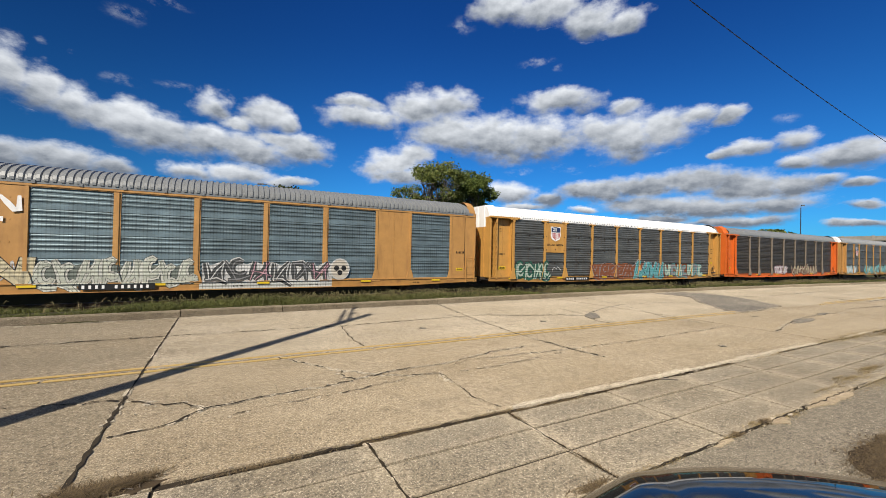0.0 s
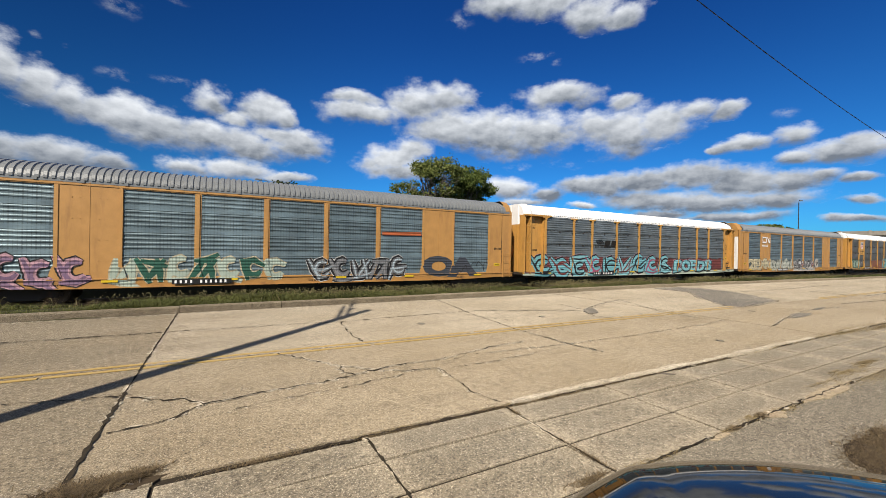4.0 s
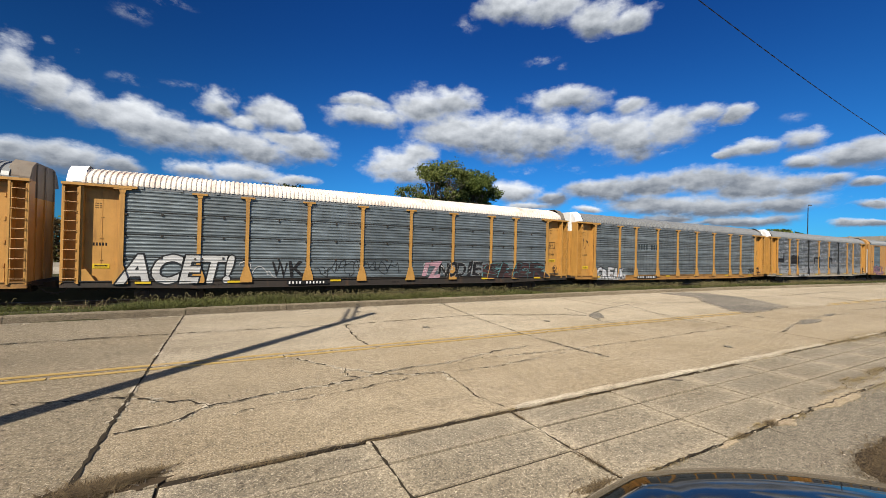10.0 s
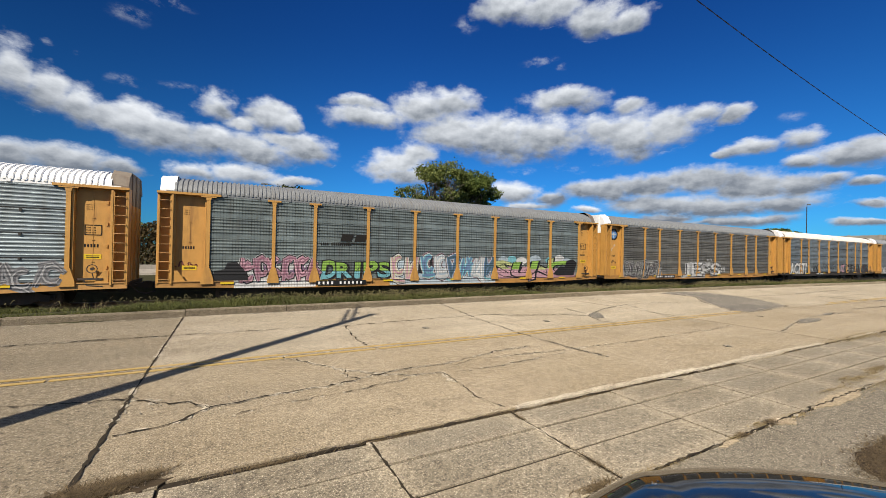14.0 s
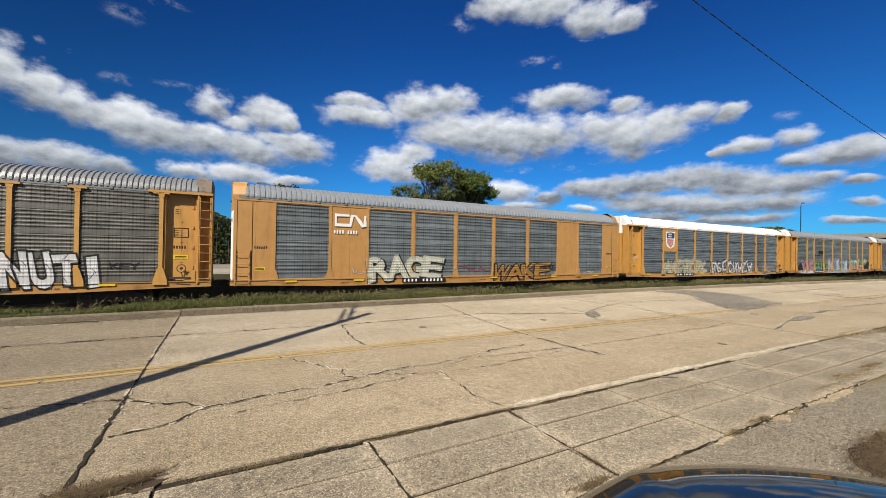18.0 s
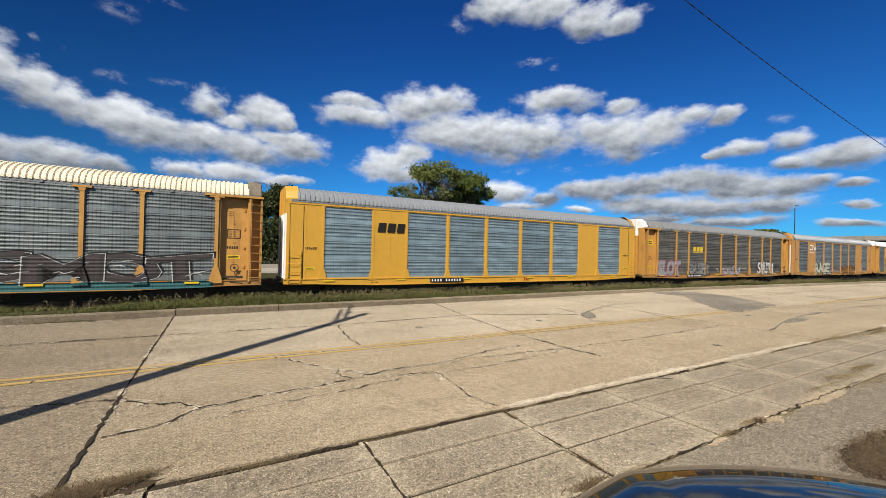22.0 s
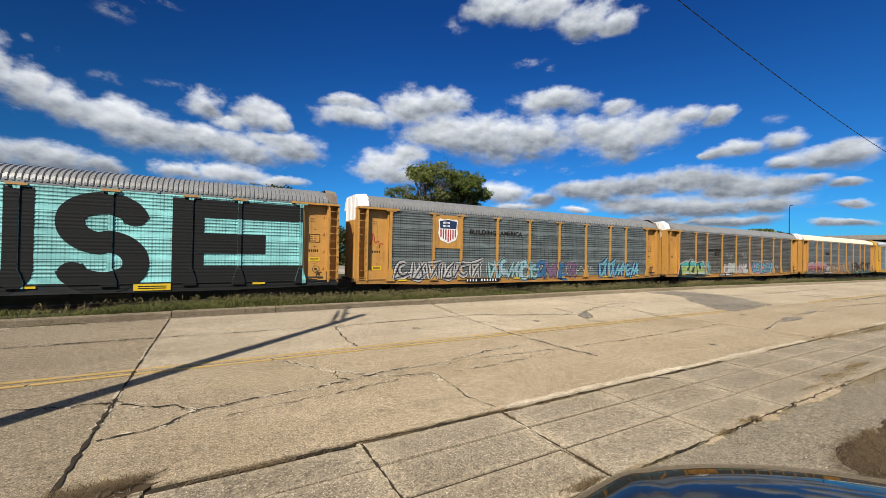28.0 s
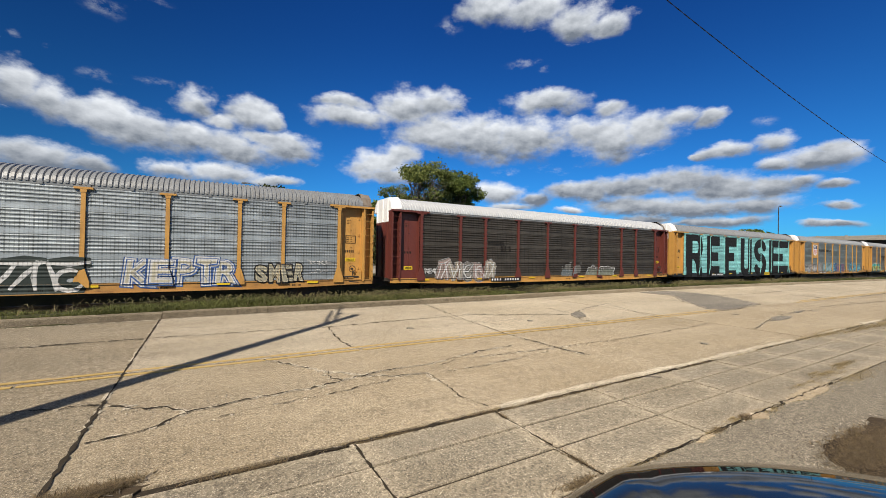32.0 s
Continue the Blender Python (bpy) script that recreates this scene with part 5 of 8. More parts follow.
def plate(parent, u, z, w, h, y):
    y -= 0.07
    bb = Build()
    bb.box(u, u + w, y - 0.004, y + 0.004, z, z + h)
    part("number_board", bb.mesh("number_board", PLATE), parent, "black number board")
    hh = h * 0.60
    bb = Build()
    step = (w - 0.2) / 11
    for i in range(11):
        if i != 4:
            x = u + 0.1 + i * step
            bb.box(x, x + step * 0.42, y - 0.014, y - 0.006, z + h * 0.2, z + h * 0.2 + hh)
    tagged(part("number_marking", bb.mesh("number_marking", WHITE), parent, "white number bars"), kind="stuff")


def sign(parent, u, z, w, h, material, y, name="label_plate", label="", edge=True):
    bb = Build()
    bb.box(u, u + w, y - 0.006, y, z, z + h)
    ob = part(name, bb.mesh(name, material), parent, label)
    if edge:
        cc = Build()
        for i in range(2):
            cc.box(u + w * 0.12, u + w * 0.88, y - 0.010, y - 0.006, z + h * (0.25 + 0.3 * i), z + h * (0.40 + 0.3 * i))
        part("label_marking", cc.mesh("label_marking", STENCIL), ob)
    return ob


# lettering and painted marks
FACE = -SIDE - 0.036


SURFACE = {}


def regions(kind):
    """Faces of a car's side as convex outlines in x and z with how far each stands out; None where nothing can be painted."""
    out = []
    if kind == "post":
        for p in POSTS:
            out.append(([(p - 0.26, DECK - 0.12), (p + 0.26, DECK - 0.12), (p + 0.25, DECK + 0.1), (p + 0.10, DECK + 0.62), (p - 0.10, DECK + 0.62), (p - 0.25, DECK + 0.1)], 0.120, True))
            out.append(([(p - 0.075, DECK + 0.6), (p + 0.075, DECK + 0.6), (p + 0.075, TOP + 0.08), (p - 0.075, TOP + 0.08)], 0.095, True))
        for sgn in (-1, 1):
            a, c = sorted((sgn * 11.80, sgn * 12.99))
            out.append(([(a, DECK + 0.02), (c, DECK + 0.02), (c, TOP), (a, TOP)], -0.234, False))
            a, c = sorted((sgn * 12.99, sgn * 13.7))
            out.append(([(a, DECK + 0.02), (c, DECK + 0.02), (c, TOP), (a, TOP)], None, False))
    else:
        for x in (-11.72, 11.72, -9.03, 9.03, -7.0, 7.0, -4.28, 4.24, -1.43, 1.41):
            out.append(([(x - 0.26, DECK - 0.1), (x + 0.26, DECK - 0.1), (x + 0.1, DECK + 0.5), (x - 0.1, DECK + 0.5)], 0.050, False))
            if abs(x) < 6:
                out.append(([(x - 0.07, DECK + 0.4), (x + 0.07, DECK + 0.4), (x + 0.07, TOP), (x - 0.07, TOP)], 0.045, False))
        for a, c in FLUSH:
            out.append(([(a, DECK + 0.06), (c, DECK + 0.06), (c, TOP), (a, TOP)], -0.006, False))
    out.append(([(-HALF, DECK - 0.02), (HALF, DECK - 0.02), (HALF, DECK + 0.02), (-HALF, DECK + 0.02)], 0.076, False))
    out.append(([(-HALF, DECK - 0.02), (-HALF, DECK - 0.24), (-HALF + 4.6, SILL0), (HALF - 4.6, SILL0), (HALF, DECK - 0.24), (HALF, DECK - 0.02)], 0.036, False))
    out.append(([(-HALF - 1, -1), (HALF + 1, -1), (HALF + 1, DECK - 0.02), (-HALF - 1, DECK - 0.02)], None, False))
    flat = 0.031 if kind == "post" else 0.013
    out.append(([(-HALF - 1, DECK), (HALF + 1, DECK), (HALF + 1, TOP + 0.2), (-HALF - 1, TOP + 0.2)], flat, False))
    return [(pts, min(x for x, _ in pts), max(x for x, _ in pts), min(z for _, z in pts), max(z for _, z in pts), d, post) for pts, d, post in out]


REGIONS = {"post": regions("post"), "flush": regions("flush")}


def halves(poly, p, q):
    """A convex outline cut by the line from p to q: what lies to its left, and the rest."""
    left, right = [], []
    side = [(q[0] - p[0]) * (z - p[1]) - (q[1] - p[1]) * (x - p[0]) for x, z in poly]
    for i, a in enumerate(poly):
        b_, sa, sb = poly[(i + 1) % len(poly)], side[i], side[(i + 1) % len(poly)]
        if sa >= 0:
            left.append(a)
        if sa <= 0:
            right.append(a)
        if sa * sb < 0:
            t = sa / (sa - sb)
            m = (a[0] + (b_[0] - a[0]) * t, a[1] + (b_[1] - a[1]) * t)
            left.append(m)
            right.append(m)
    return left, right


def drape(verts, faces, kind, over):
    """Lays flat paint on the posts, screens and sill of a car's side; with a small over it runs behind the posts."""
    out = Build()

    def emit(poly, d, lift):
        if len(poly) < 3 or max(x for x, _ in poly) - min(x for x, _ in poly) < 1e-4:
            return
        out.poly([(x, -SIDE - d - lift, z) for x, z in poly])

    for f in faces:
        lift = FACE - verts[f[0]][1]
        for tri in zip([f[0]] * (len(f) - 2), f[1:], f[2:]):
            poly = [(verts[i][0], verts[i][2]) for i in tri]
            area = sum(a[0] * b_[1] - b_[0] * a[1] for a, b_ in zip(poly, poly[1:] + poly[:1]))
            if abs(area) < 1e-7:
                continue
            rest = [poly if area > 0 else poly[::-1]]
            x0, x1 = min(x for x, _ in poly), max(x for x, _ in poly)
            z0, z1 = min(z for _, z in poly), max(z for _, z in poly)
            for pts, rx0, rx1, rz0, rz1, d, post in REGIONS[kind]:
                if not rest or (post and over < 0.05) or rx0 >= x1 or rx1 <= x0 or rz0 >= z1 or rz1 <= z0:
                    continue
                if d is not None and x0 >= rx0 and x1 <= rx1 and z0 >= rz0 and z1 <= rz1 and len(pts) == 4 and pts[0][0] == pts[3][0]:
                    for r in rest:
                        emit(r, d, lift)
                    rest = []
                    break
                keep = []
                for r in rest:
                    inner = r
                    for p, q in zip(pts, pts[1:] + pts[:1]):
                        inner, outer = halves(inner, p, q)
                        if len(outer) > 2:
                            keep.append(outer)
                        if len(inner) < 3:
                            break
                    if len(inner) > 2 and d is not None:
                        emit(inner, d, lift)
                rest = keep
    return out


def sprayed(name, bb, material, parent, over=0.0, label=""):
    """Spray paint on a car's side, as one part."""
    root = parent
    while root.parent:
        root = root.parent
    kind, style = SURFACE[root.name]
    faces = bb.f
    if any(len(f) > 4 for f in faces):
        faces = []
        for f in bb.f:
            if len(f) > 4:
                faces += [tuple(f[i] for i in t) for t in tessellate_polygon([[Vector(bb.v[i]) for i in f]])]
            else:
                faces.append(f)
    cloth = drape(bb.v, faces, kind, over)
    if material in HOLED_FROM and style == "fine":
        material = holed(material)
    return part(name, cloth.mesh(name, material), parent, label)


def outline_text(parent, body, u, z, w, h, layers, y=FACE, shear=0.0, name="painted_letters", label="", over=0.0):
    """Built-in letters fitted into a box; layers of (growth, material), the widest first."""
    for i, (grow, material) in enumerate(layers):
        cu = bpy.data.curves.new("letters", "FONT")
        cu.body, cu.size, cu.shear, cu.offset, cu.space_character = body, 1.0, shear, 0.0, 1.02
        cu.resolution_u = 3
        cu.offset = 0.0
        ob = bpy.data.objects.new("letters", cu)
        scene.collection.objects.link(ob)
        bpy.context.view_layer.update()
        plain = ob.to_mesh()
        px = [v.co.x for v in plain.vertices]
        py = [v.co.y for v in plain.vertices]
        bx0, bx1, by0, by1 = min(px), max(px), min(py), max(py)
        ob.to_mesh_clear()
        sx, sz = w / (bx1 - bx0), h / (by1 - by0)
        cu.offset = grow / min(sx, sz)
        bpy.context.view_layer.update()
        me = bpy.data.meshes.new_from_object(ob)
        bb = Build()
        bb.v = [(u + (v.co.x - bx0) * sx, y - 0.004 * i, z + (v.co.y - by0) * sz) for v in me.vertices]
        bb.f = [tuple(q.vertices) for q in me.polygons]
        bpy.data.objects.remove(ob)
        bpy.data.meshes.remove(me)
        if y == FACE:
            sprayed(name, bb, material, parent, over, label)
        else:
            part(name, bb.mesh(name, material), parent, label)


def below(bb, level, lift=0.0008):
    """The part of a flat painted shape that lies below a level, a hair above it."""
    out = Build()
    for f in bb.f:
        for a, b_, c_ in zip([f[0]] * (len(f) - 2), f[1:], f[2:]):
            low, _ = halves([(bb.v[i][0], bb.v[i][2]) for i in (a, b_, c_)], (1.0, level), (0.0, level))
            if len(low) > 2:
                out.poly([(x, bb.v[a][1] - lift, z) for x, z in low])
    return out


def field(parent, pts, material, step, over=0.09, label="", fades=()):
    """A hand-shaped patch of paint; fades of (level, paint) colour it below each level, the highest first."""
    bb = Build()
    for t in tessellate_polygon([[Vector((x, FACE - 0.0016 * step, z)) for x, z in pts]]):
        bb.poly([(pts[i][0], FACE - 0.0016 * step, pts[i][1]) for i in t])
    ob = sprayed("graffiti_shape", bb, material, parent, over, label)
    for i, (level, paint_) in enumerate(fades):
        sprayed("graffiti_fade", below(bb, level, 0.0004 * (i + 1)), paint_, ob, over)
    return ob


def ribbon(pts, w):
    """The outline of a sprayed line of width w along rounded points."""
    soft = [pts[0]] + [((a[0] * (1 - f) + b_[0] * f), (a[1] * (1 - f) + b_[1] * f)) for a, b_ in zip(pts, pts[1:]) for f in (0.25, 0.75)] + [pts[-1]]
    near, far = [], []
    for i, (x, z) in enumerate(soft):
        a, b_ = soft[max(i - 1, 0)], soft[min(i + 1, len(soft) - 1)]
        d = math.hypot(b_[0] - a[0], b_[1] - a[1]) or 1.0
        nx, nz = -(b_[1] - a[1]) / d * w / 2, (b_[0] - a[0]) / d * w / 2
        near.append((x + nx, z + nz))
        far.append((x - nx, z - nz))
    return near + far[::-1]


def rim(pts, by):
    """An outline pushed outwards from its middle."""
    cx, cz = sum(x for x, _ in pts) / len(pts), sum(z for _, z in pts) / len(pts)
    return [(x + math.copysign(min(by, abs(x - cx)), x - cx), z + math.copysign(by, z - cz)) for x, z in pts]


_glyphs = {}


def glyph(ch, off):
    """Points and faces of one built-in letter, thickened by off."""
    key = (ch, round(off, 2))
    if key not in _glyphs:
        cu = bpy.data.curves.new("glyph", "FONT")
        cu.body, cu.size, cu.offset, cu.resolution_u = ch, 1.0, key[1], 3
        ob = bpy.data.objects.new("glyph", cu)
        me = bpy.data.meshes.new_from_object(ob)
        _glyphs[key] = ([(v.co.x, v.co.y) for v in me.vertices], [tuple(q.vertices) for q in me.polygons])
        bpy.data.objects.remove(ob)
        bpy.data.meshes.remove(me)
        bpy.data.curves.remove(cu)
    return _glyphs[key]


def lettered(parent, body, u0, u1, z0, z1, layers, seed, over=0.09, tilt=0.10, crowd=1.2, slant=0.0, shine=None, label="", y=FACE, wave=0.05, lower=None):
    """A sprayed word of fat crowded letters: each letter in layers of (growth, paint, shift), the widest first."""
    r = random.Random(seed)
    n = len(body)
    w, h = (u1 - u0) / n, z1 - z0
    most = max(g_ for g_, _, _ in layers)
    for i, ch in enumerate(body):
        if ch == " ":
            continue
        base, _ = glyph(ch, 0.0)
        bx0, bx1 = min(q[0] for q in base), max(q[0] for q in base)
        bz0, bz1 = min(q[1] for q in base), max(q[1] for q in base)
        cx, cz = u0 + (i + 0.5) * w, (z0 + z1) / 2 + wave * h * r.uniform(-1, 1)
        hw, hh = w * crowd * r.uniform(0.92, 1.06) / 2 - most * 0.6, h * r.uniform(0.90, 1.04) / 2 - most * 0.6
        sx, sz = 2 * hw / max(bx1 - bx0, 0.34), 2 * hh / (bz1 - bz0)
        turn, lean = r.uniform(-tilt, tilt), slant + r.uniform(-0.1, 0.1)
        p1, a1 = r.uniform(0, 6), r.uniform(0.0, 0.05)
        owner = parent
        for li, (grow, material, shift) in enumerate(layers):
            grow *= 0.8 * min(1.0, w / 0.95)
            mm = material[i % len(material)] if isinstance(material, (list, tuple)) else material
            pts, faces = glyph(ch, grow / ((sx + sz) / 2))
            bb = Build()
            yy = y - 0.0016 * ((i % 2) * len(layers) + li)
            for gx, gz in pts:
                x, z = (gx - (bx0 + bx1) / 2) * sx, (gz - (bz0 + bz1) / 2) * sz
                x, z = x + lean * z + a1 * math.sin(z * 5 + p1), z + a1 * math.sin(x * 6 + p1)
                bb.v.append((cx + x * math.cos(turn) - z * math.sin(turn) + shift[0], yy, cz + x * math.sin(turn) + z * math.cos(turn) + shift[1]))
            bb.f = list(faces)
            ob = sprayed("graffiti_letter", bb, mm, owner, over, label if li == 0 and i == 0 else "")
            owner = ob if li == 0 else owner
        if lower:
            sprayed("graffiti_fade", below(bb, cz + lower[0] * h), lower[1], owner, over)
        if len(layers) > 1 and w > 0.5:
            edge = layers[0][1]
            edge = edge[i % len(edge)] if isinstance(edge, (list, tuple)) else edge
            bb = Build()
            for q in range(2):
                x, z, s = cx + r.uniform(-0.3, 0.2) * w, cz + r.uniform(-0.35, 0.3) * h, r.choice((-1, 1))
                bb.ribbon([(x, z), (x + 0.12 * w, z + s * 0.04 * h), (x + 0.22 * w, z + s * 0.12 * h), (x + 0.26 * w, z + s * 0.2 * h)], 0.022, y - 0.0016 * (2 * len(layers)) - 0.0004 * q)
            sprayed("graffiti_line", bb, edge, owner, over)
        if shine:
            bb = Build()
            for q in range(3):
                x, z = cx + r.uniform(-0.38, 0.30) * w, cz + r.uniform(-0.32, 0.3) * h
                bb.ribbon([(x, z), (x + 0.10 * w, z + 0.05 * h), (x + r.uniform(0.1, 0.3) * w, z + r.uniform(-0.05, 0.16) * h)], 0.035, y - 0.0016 * (2 * len(layers) + 1) - 0.0004 * q)
            sprayed("graffiti_shine", bb, shine, owner, over)


def wild(parent, u0, u1, z0, z1, n, layers, seed, over=0.09, thick=0.22, label="", y=FACE, curl=0.5):
    """A tangled piece that spells nothing: crossing bars, hooks and arrows, in layers of (growth, paint, shift)."""
    r = random.Random(seed)
    w, h = (u1 - u0) / n, z1 - z0
    for i in range(n):
        a = u0 + i * w
        strokes = []
        lean = r.uniform(-0.3, 0.3) * w
        strokes.append([(a + 0.18 * w - lean, z0 + r.uniform(0.04, 0.16) * h), (a + 0.22 * w, z0 + 0.5 * h), (a + 0.2 * w + lean, z1 - r.uniform(0.05, 0.16) * h)])
        zz = z0 + r.choice((0.14, 0.5, 0.84)) * h
        strokes.append([(a + 0.1 * w, zz), (a + 0.6 * w, zz + r.uniform(-0.1, 0.1) * h), (a + 1.08 * w, zz + r.uniform(-0.35, 0.35) * h)])
        if r.random() < curl:
            m, q = a + 0.6 * w, z0 + r.uniform(0.35, 0.65) * h
            strokes.append([(m + math.cos(t_) * 0.34 * w, q + math.sin(t_) * 0.30 * h) for t_ in (r.uniform(0, 2) + 0.62 * j for j in range(8))])
            strokes[-1] = [(m + math.cos(1.0 + 0.6 * j) * 0.34 * w, q + math.sin(1.0 + 0.6 * j) * 0.3 * h) for j in range(9)]
        else:
            strokes.append([(a + 0.3 * w, z0 + 0.12 * h), (a + 0.62 * w, z0 + r.uniform(0.35, 0.6) * h), (a + 0.98 * w, z1 - 0.1 * h)])
            strokes.append([(a + 0.85 * w, z0 + 0.08 * h), (a + 0.8 * w, z0 + 0.45 * h), (a + r.uniform(0.6, 1.0) * w, z1 - 0.08 * h)])
        owner = parent
        for li, (grow, material, shift) in enumerate(layers):
            mm = material[i % len(material)] if isinstance(material, (list, tuple)) else material
            bb = Build()
            for q, pts in enumerate(strokes):
                wid = min(thick * h, 0.34 * w) + 2 * grow
                if wid < 0.03:
                    continue
                bb.ribbon([(x + shift[0], z + shift[1]) for x, z in pts], wid, y - 0.0062 * li - 0.0031 * (i % 2) - 0.0006 * q)
            ob = sprayed("graffiti_stroke", bb, mm, owner, over, label if li == 0 and i == 0 else "")
            owner = ob if li == 0 else owner


def scrawl(parent, u0, u1, z0, z1, n, w, material, seed, y=FACE, name="scribbled_tag", label="", over=0.0):
    """One thin looping spray line."""
    r = random.Random(seed)
    pts = []
    for i in range(n * 3):
        c = u0 + (u1 - u0) * (i + 0.5) / (n * 3)
        pts.append((c + r.uniform(-0.5, 0.5) * (u1 - u0) / n, r.uniform(z0, z1)))
    out = []
    for a, b_, c_ in zip(pts, pts[1:], pts[2:]):
        for k in range(5):
            t = k / 5
            out.append(tuple((a[q] + b_[q]) / 2 * (1 - t) ** 2 + b_[q] * 2 * t * (1 - t) + (b_[q] + c_[q]) / 2 * t * t for q in (0, 1)))
    bb = Build()
    bb.ribbon(out, w, y - 0.002)
    sprayed(name, bb, material, parent, over, label)


def spray_field(parent, u0, u1, z0, z1, material, seed, y=FACE + 0.002, name="sprayed_ground", ragged=0.25, over=0.0, label=""):
    """A ragged-edged field of paint under a graffiti piece."""
    r = random.Random(seed)
    n = max(8, int((u1 - u0) / 0.35))
    top = [(u0 + (u1 - u0) * i / n, z1 - r.uniform(0, ragged)) for i in range(n + 1)]
    bb = Build()
    bb.grid([[(a[0], y, z0) for a in top], [(a[0], y, a[1]) for a in top]])
    sprayed(name, bb, material, parent, over, label)


def shield(parent, u, z, w, h, y, text=True):
    """Striped shield badge on its panel."""
    def outline(s, cx, cz):
        pts = [(-0.5, 0.42), (-0.42, 0.5), (-0.2, 0.46), (0, 0.5), (0.2, 0.46), (0.42, 0.5), (0.5, 0.42), (0.46, 0.2), (0.5, -0.1), (0.4, -0.36), (0, -0.5), (-0.4, -0.36), (-0.5, -0.1), (-0.46, 0.2)]
        return [(cx + x * w * s, cz + q * h * s) for x, q in pts]
    cx, cz = u + w / 2, z + h / 2
    bb = Build()
    bb.prism(outline(1.0, cx, cz), y - 0.004, y)
    ob = part("shield_badge", bb.mesh("shield_badge", WHITE), parent, "red, white and blue shield badge")
    bb = Build()
    bb.prism([(cx - w * 0.44, cz + h * 0.40), (cx - w * 0.2, cz + h * 0.43), (cx, cz + h * 0.46), (cx + w * 0.2, cz + h * 0.43), (cx + w * 0.44, cz + h * 0.40), (cx + w * 0.41, cz + h * 0.10), (cx - w * 0.41, cz + h * 0.10)][::-1], y - 0.009, y - 0.005)
    part("shield_top", bb.mesh("shield_top", NAVY), ob)
    for i in range(7):
        x = cx - w * 0.40 + i * w * 0.122
        lo = cz - h * (0.44 - 0.10 * abs(i - 3) / 1.5)
        bb = Build()
        bb.box(x, x + w * 0.066, y - 0.009, y - 0.005, lo, cz + h * 0.07)
        part("shield_stripe", bb.mesh("shield_stripe", SHIELD_RED), ob)
    for j, q in enumerate((0.30, 0.17)):
        bars(ob, cx - w * 0.28, cz + h * q, 6, h * 0.075, WHITE, y - 0.014, "shield_marking")


def ring_badge(parent, u, z, r0, y):
    for i, (rr, m) in enumerate(((1.0, STENCIL), (0.72, BADGE_BLUE))):
        bb = Build()
        bb.prism([(u + math.cos(a) * r0 * rr, z + math.sin(a) * r0 * rr) for a in (math.tau * k / 28 for k in range(28))], y - 0.005 * (i + 1), y - 0.005 * i)
        part("round_badge", bb.mesh("round_badge", m), parent, "round blue badge" if i else "")
    bb = Build()
    bb.box(u - r0 * 0.12, u + r0 * 0.12, y - 0.013, y - 0.010, z - r0 * 0.6, z + r0 * 0.6)
    bb.box(u - r0 * 0.6, u + r0 * 0.6, y - 0.013, y - 0.010, z - r0 * 0.12, z + r0 * 0.12)
    part("badge_cross", bb.mesh("badge_cross", paint(0.6, 0.7, 0.8)), parent)


def wordmark(parent, u, z, w, h, n, material, y, slash=True):
    """A company mark as slanted blocks over a thin bar."""
    cw = w / n
    for i in range(n):
        x = u + i * cw
        bb = Build()
        bb.prism([(x, z), (x + cw * 0.8, z), (x + cw * 0.95, z + h), (x + cw * 0.15, z + h)], y - 0.004, y)
        part("company_mark", bb.mesh("company_mark", material), parent, "" if i else "plain blocks of the company mark")
    if slash:
        bb = Build()
        bb.box(u, u + w, y - 0.004, y, z - h * 0.35, z - h * 0.2)
        part("company_bar", bb.mesh("company_bar", material), parent)


def worm_mark(parent, u, z, w, h, material, y):
    """Two joined loops of thick line, the owner's mark."""
    t = h * 0.26
    bb = Build()
    m = w * 0.5
    bb.ribbon([(u + m * 0.95, z + h * 0.86), (u + t / 2, z + h * 0.86), (u + t / 2, z + h * 0.14), (u + m * 1.0, z + h * 0.14), (u + m * 1.12, z + h * 0.86), (u + w * 0.66, z + h * 0.86)], t, y)
    part("company_mark", bb.mesh("company_mark", material), parent, "white looped company mark")
    bb = Build()
    bb.ribbon([(u + w * 0.66, z + h * 0.86), (u + w * 0.78, z + h * 0.5), (u + w * 0.90, z + h * 0.12), (u + w * 0.97, z + h * 0.12), (u + w * 0.97, z + h * 0.9)], t, y - 0.006)
    part("company_mark", bb.mesh("company_mark", material), parent)
    bars(parent, u, z - h * 0.5, 9, h * 0.26, material, y, "web_marking")


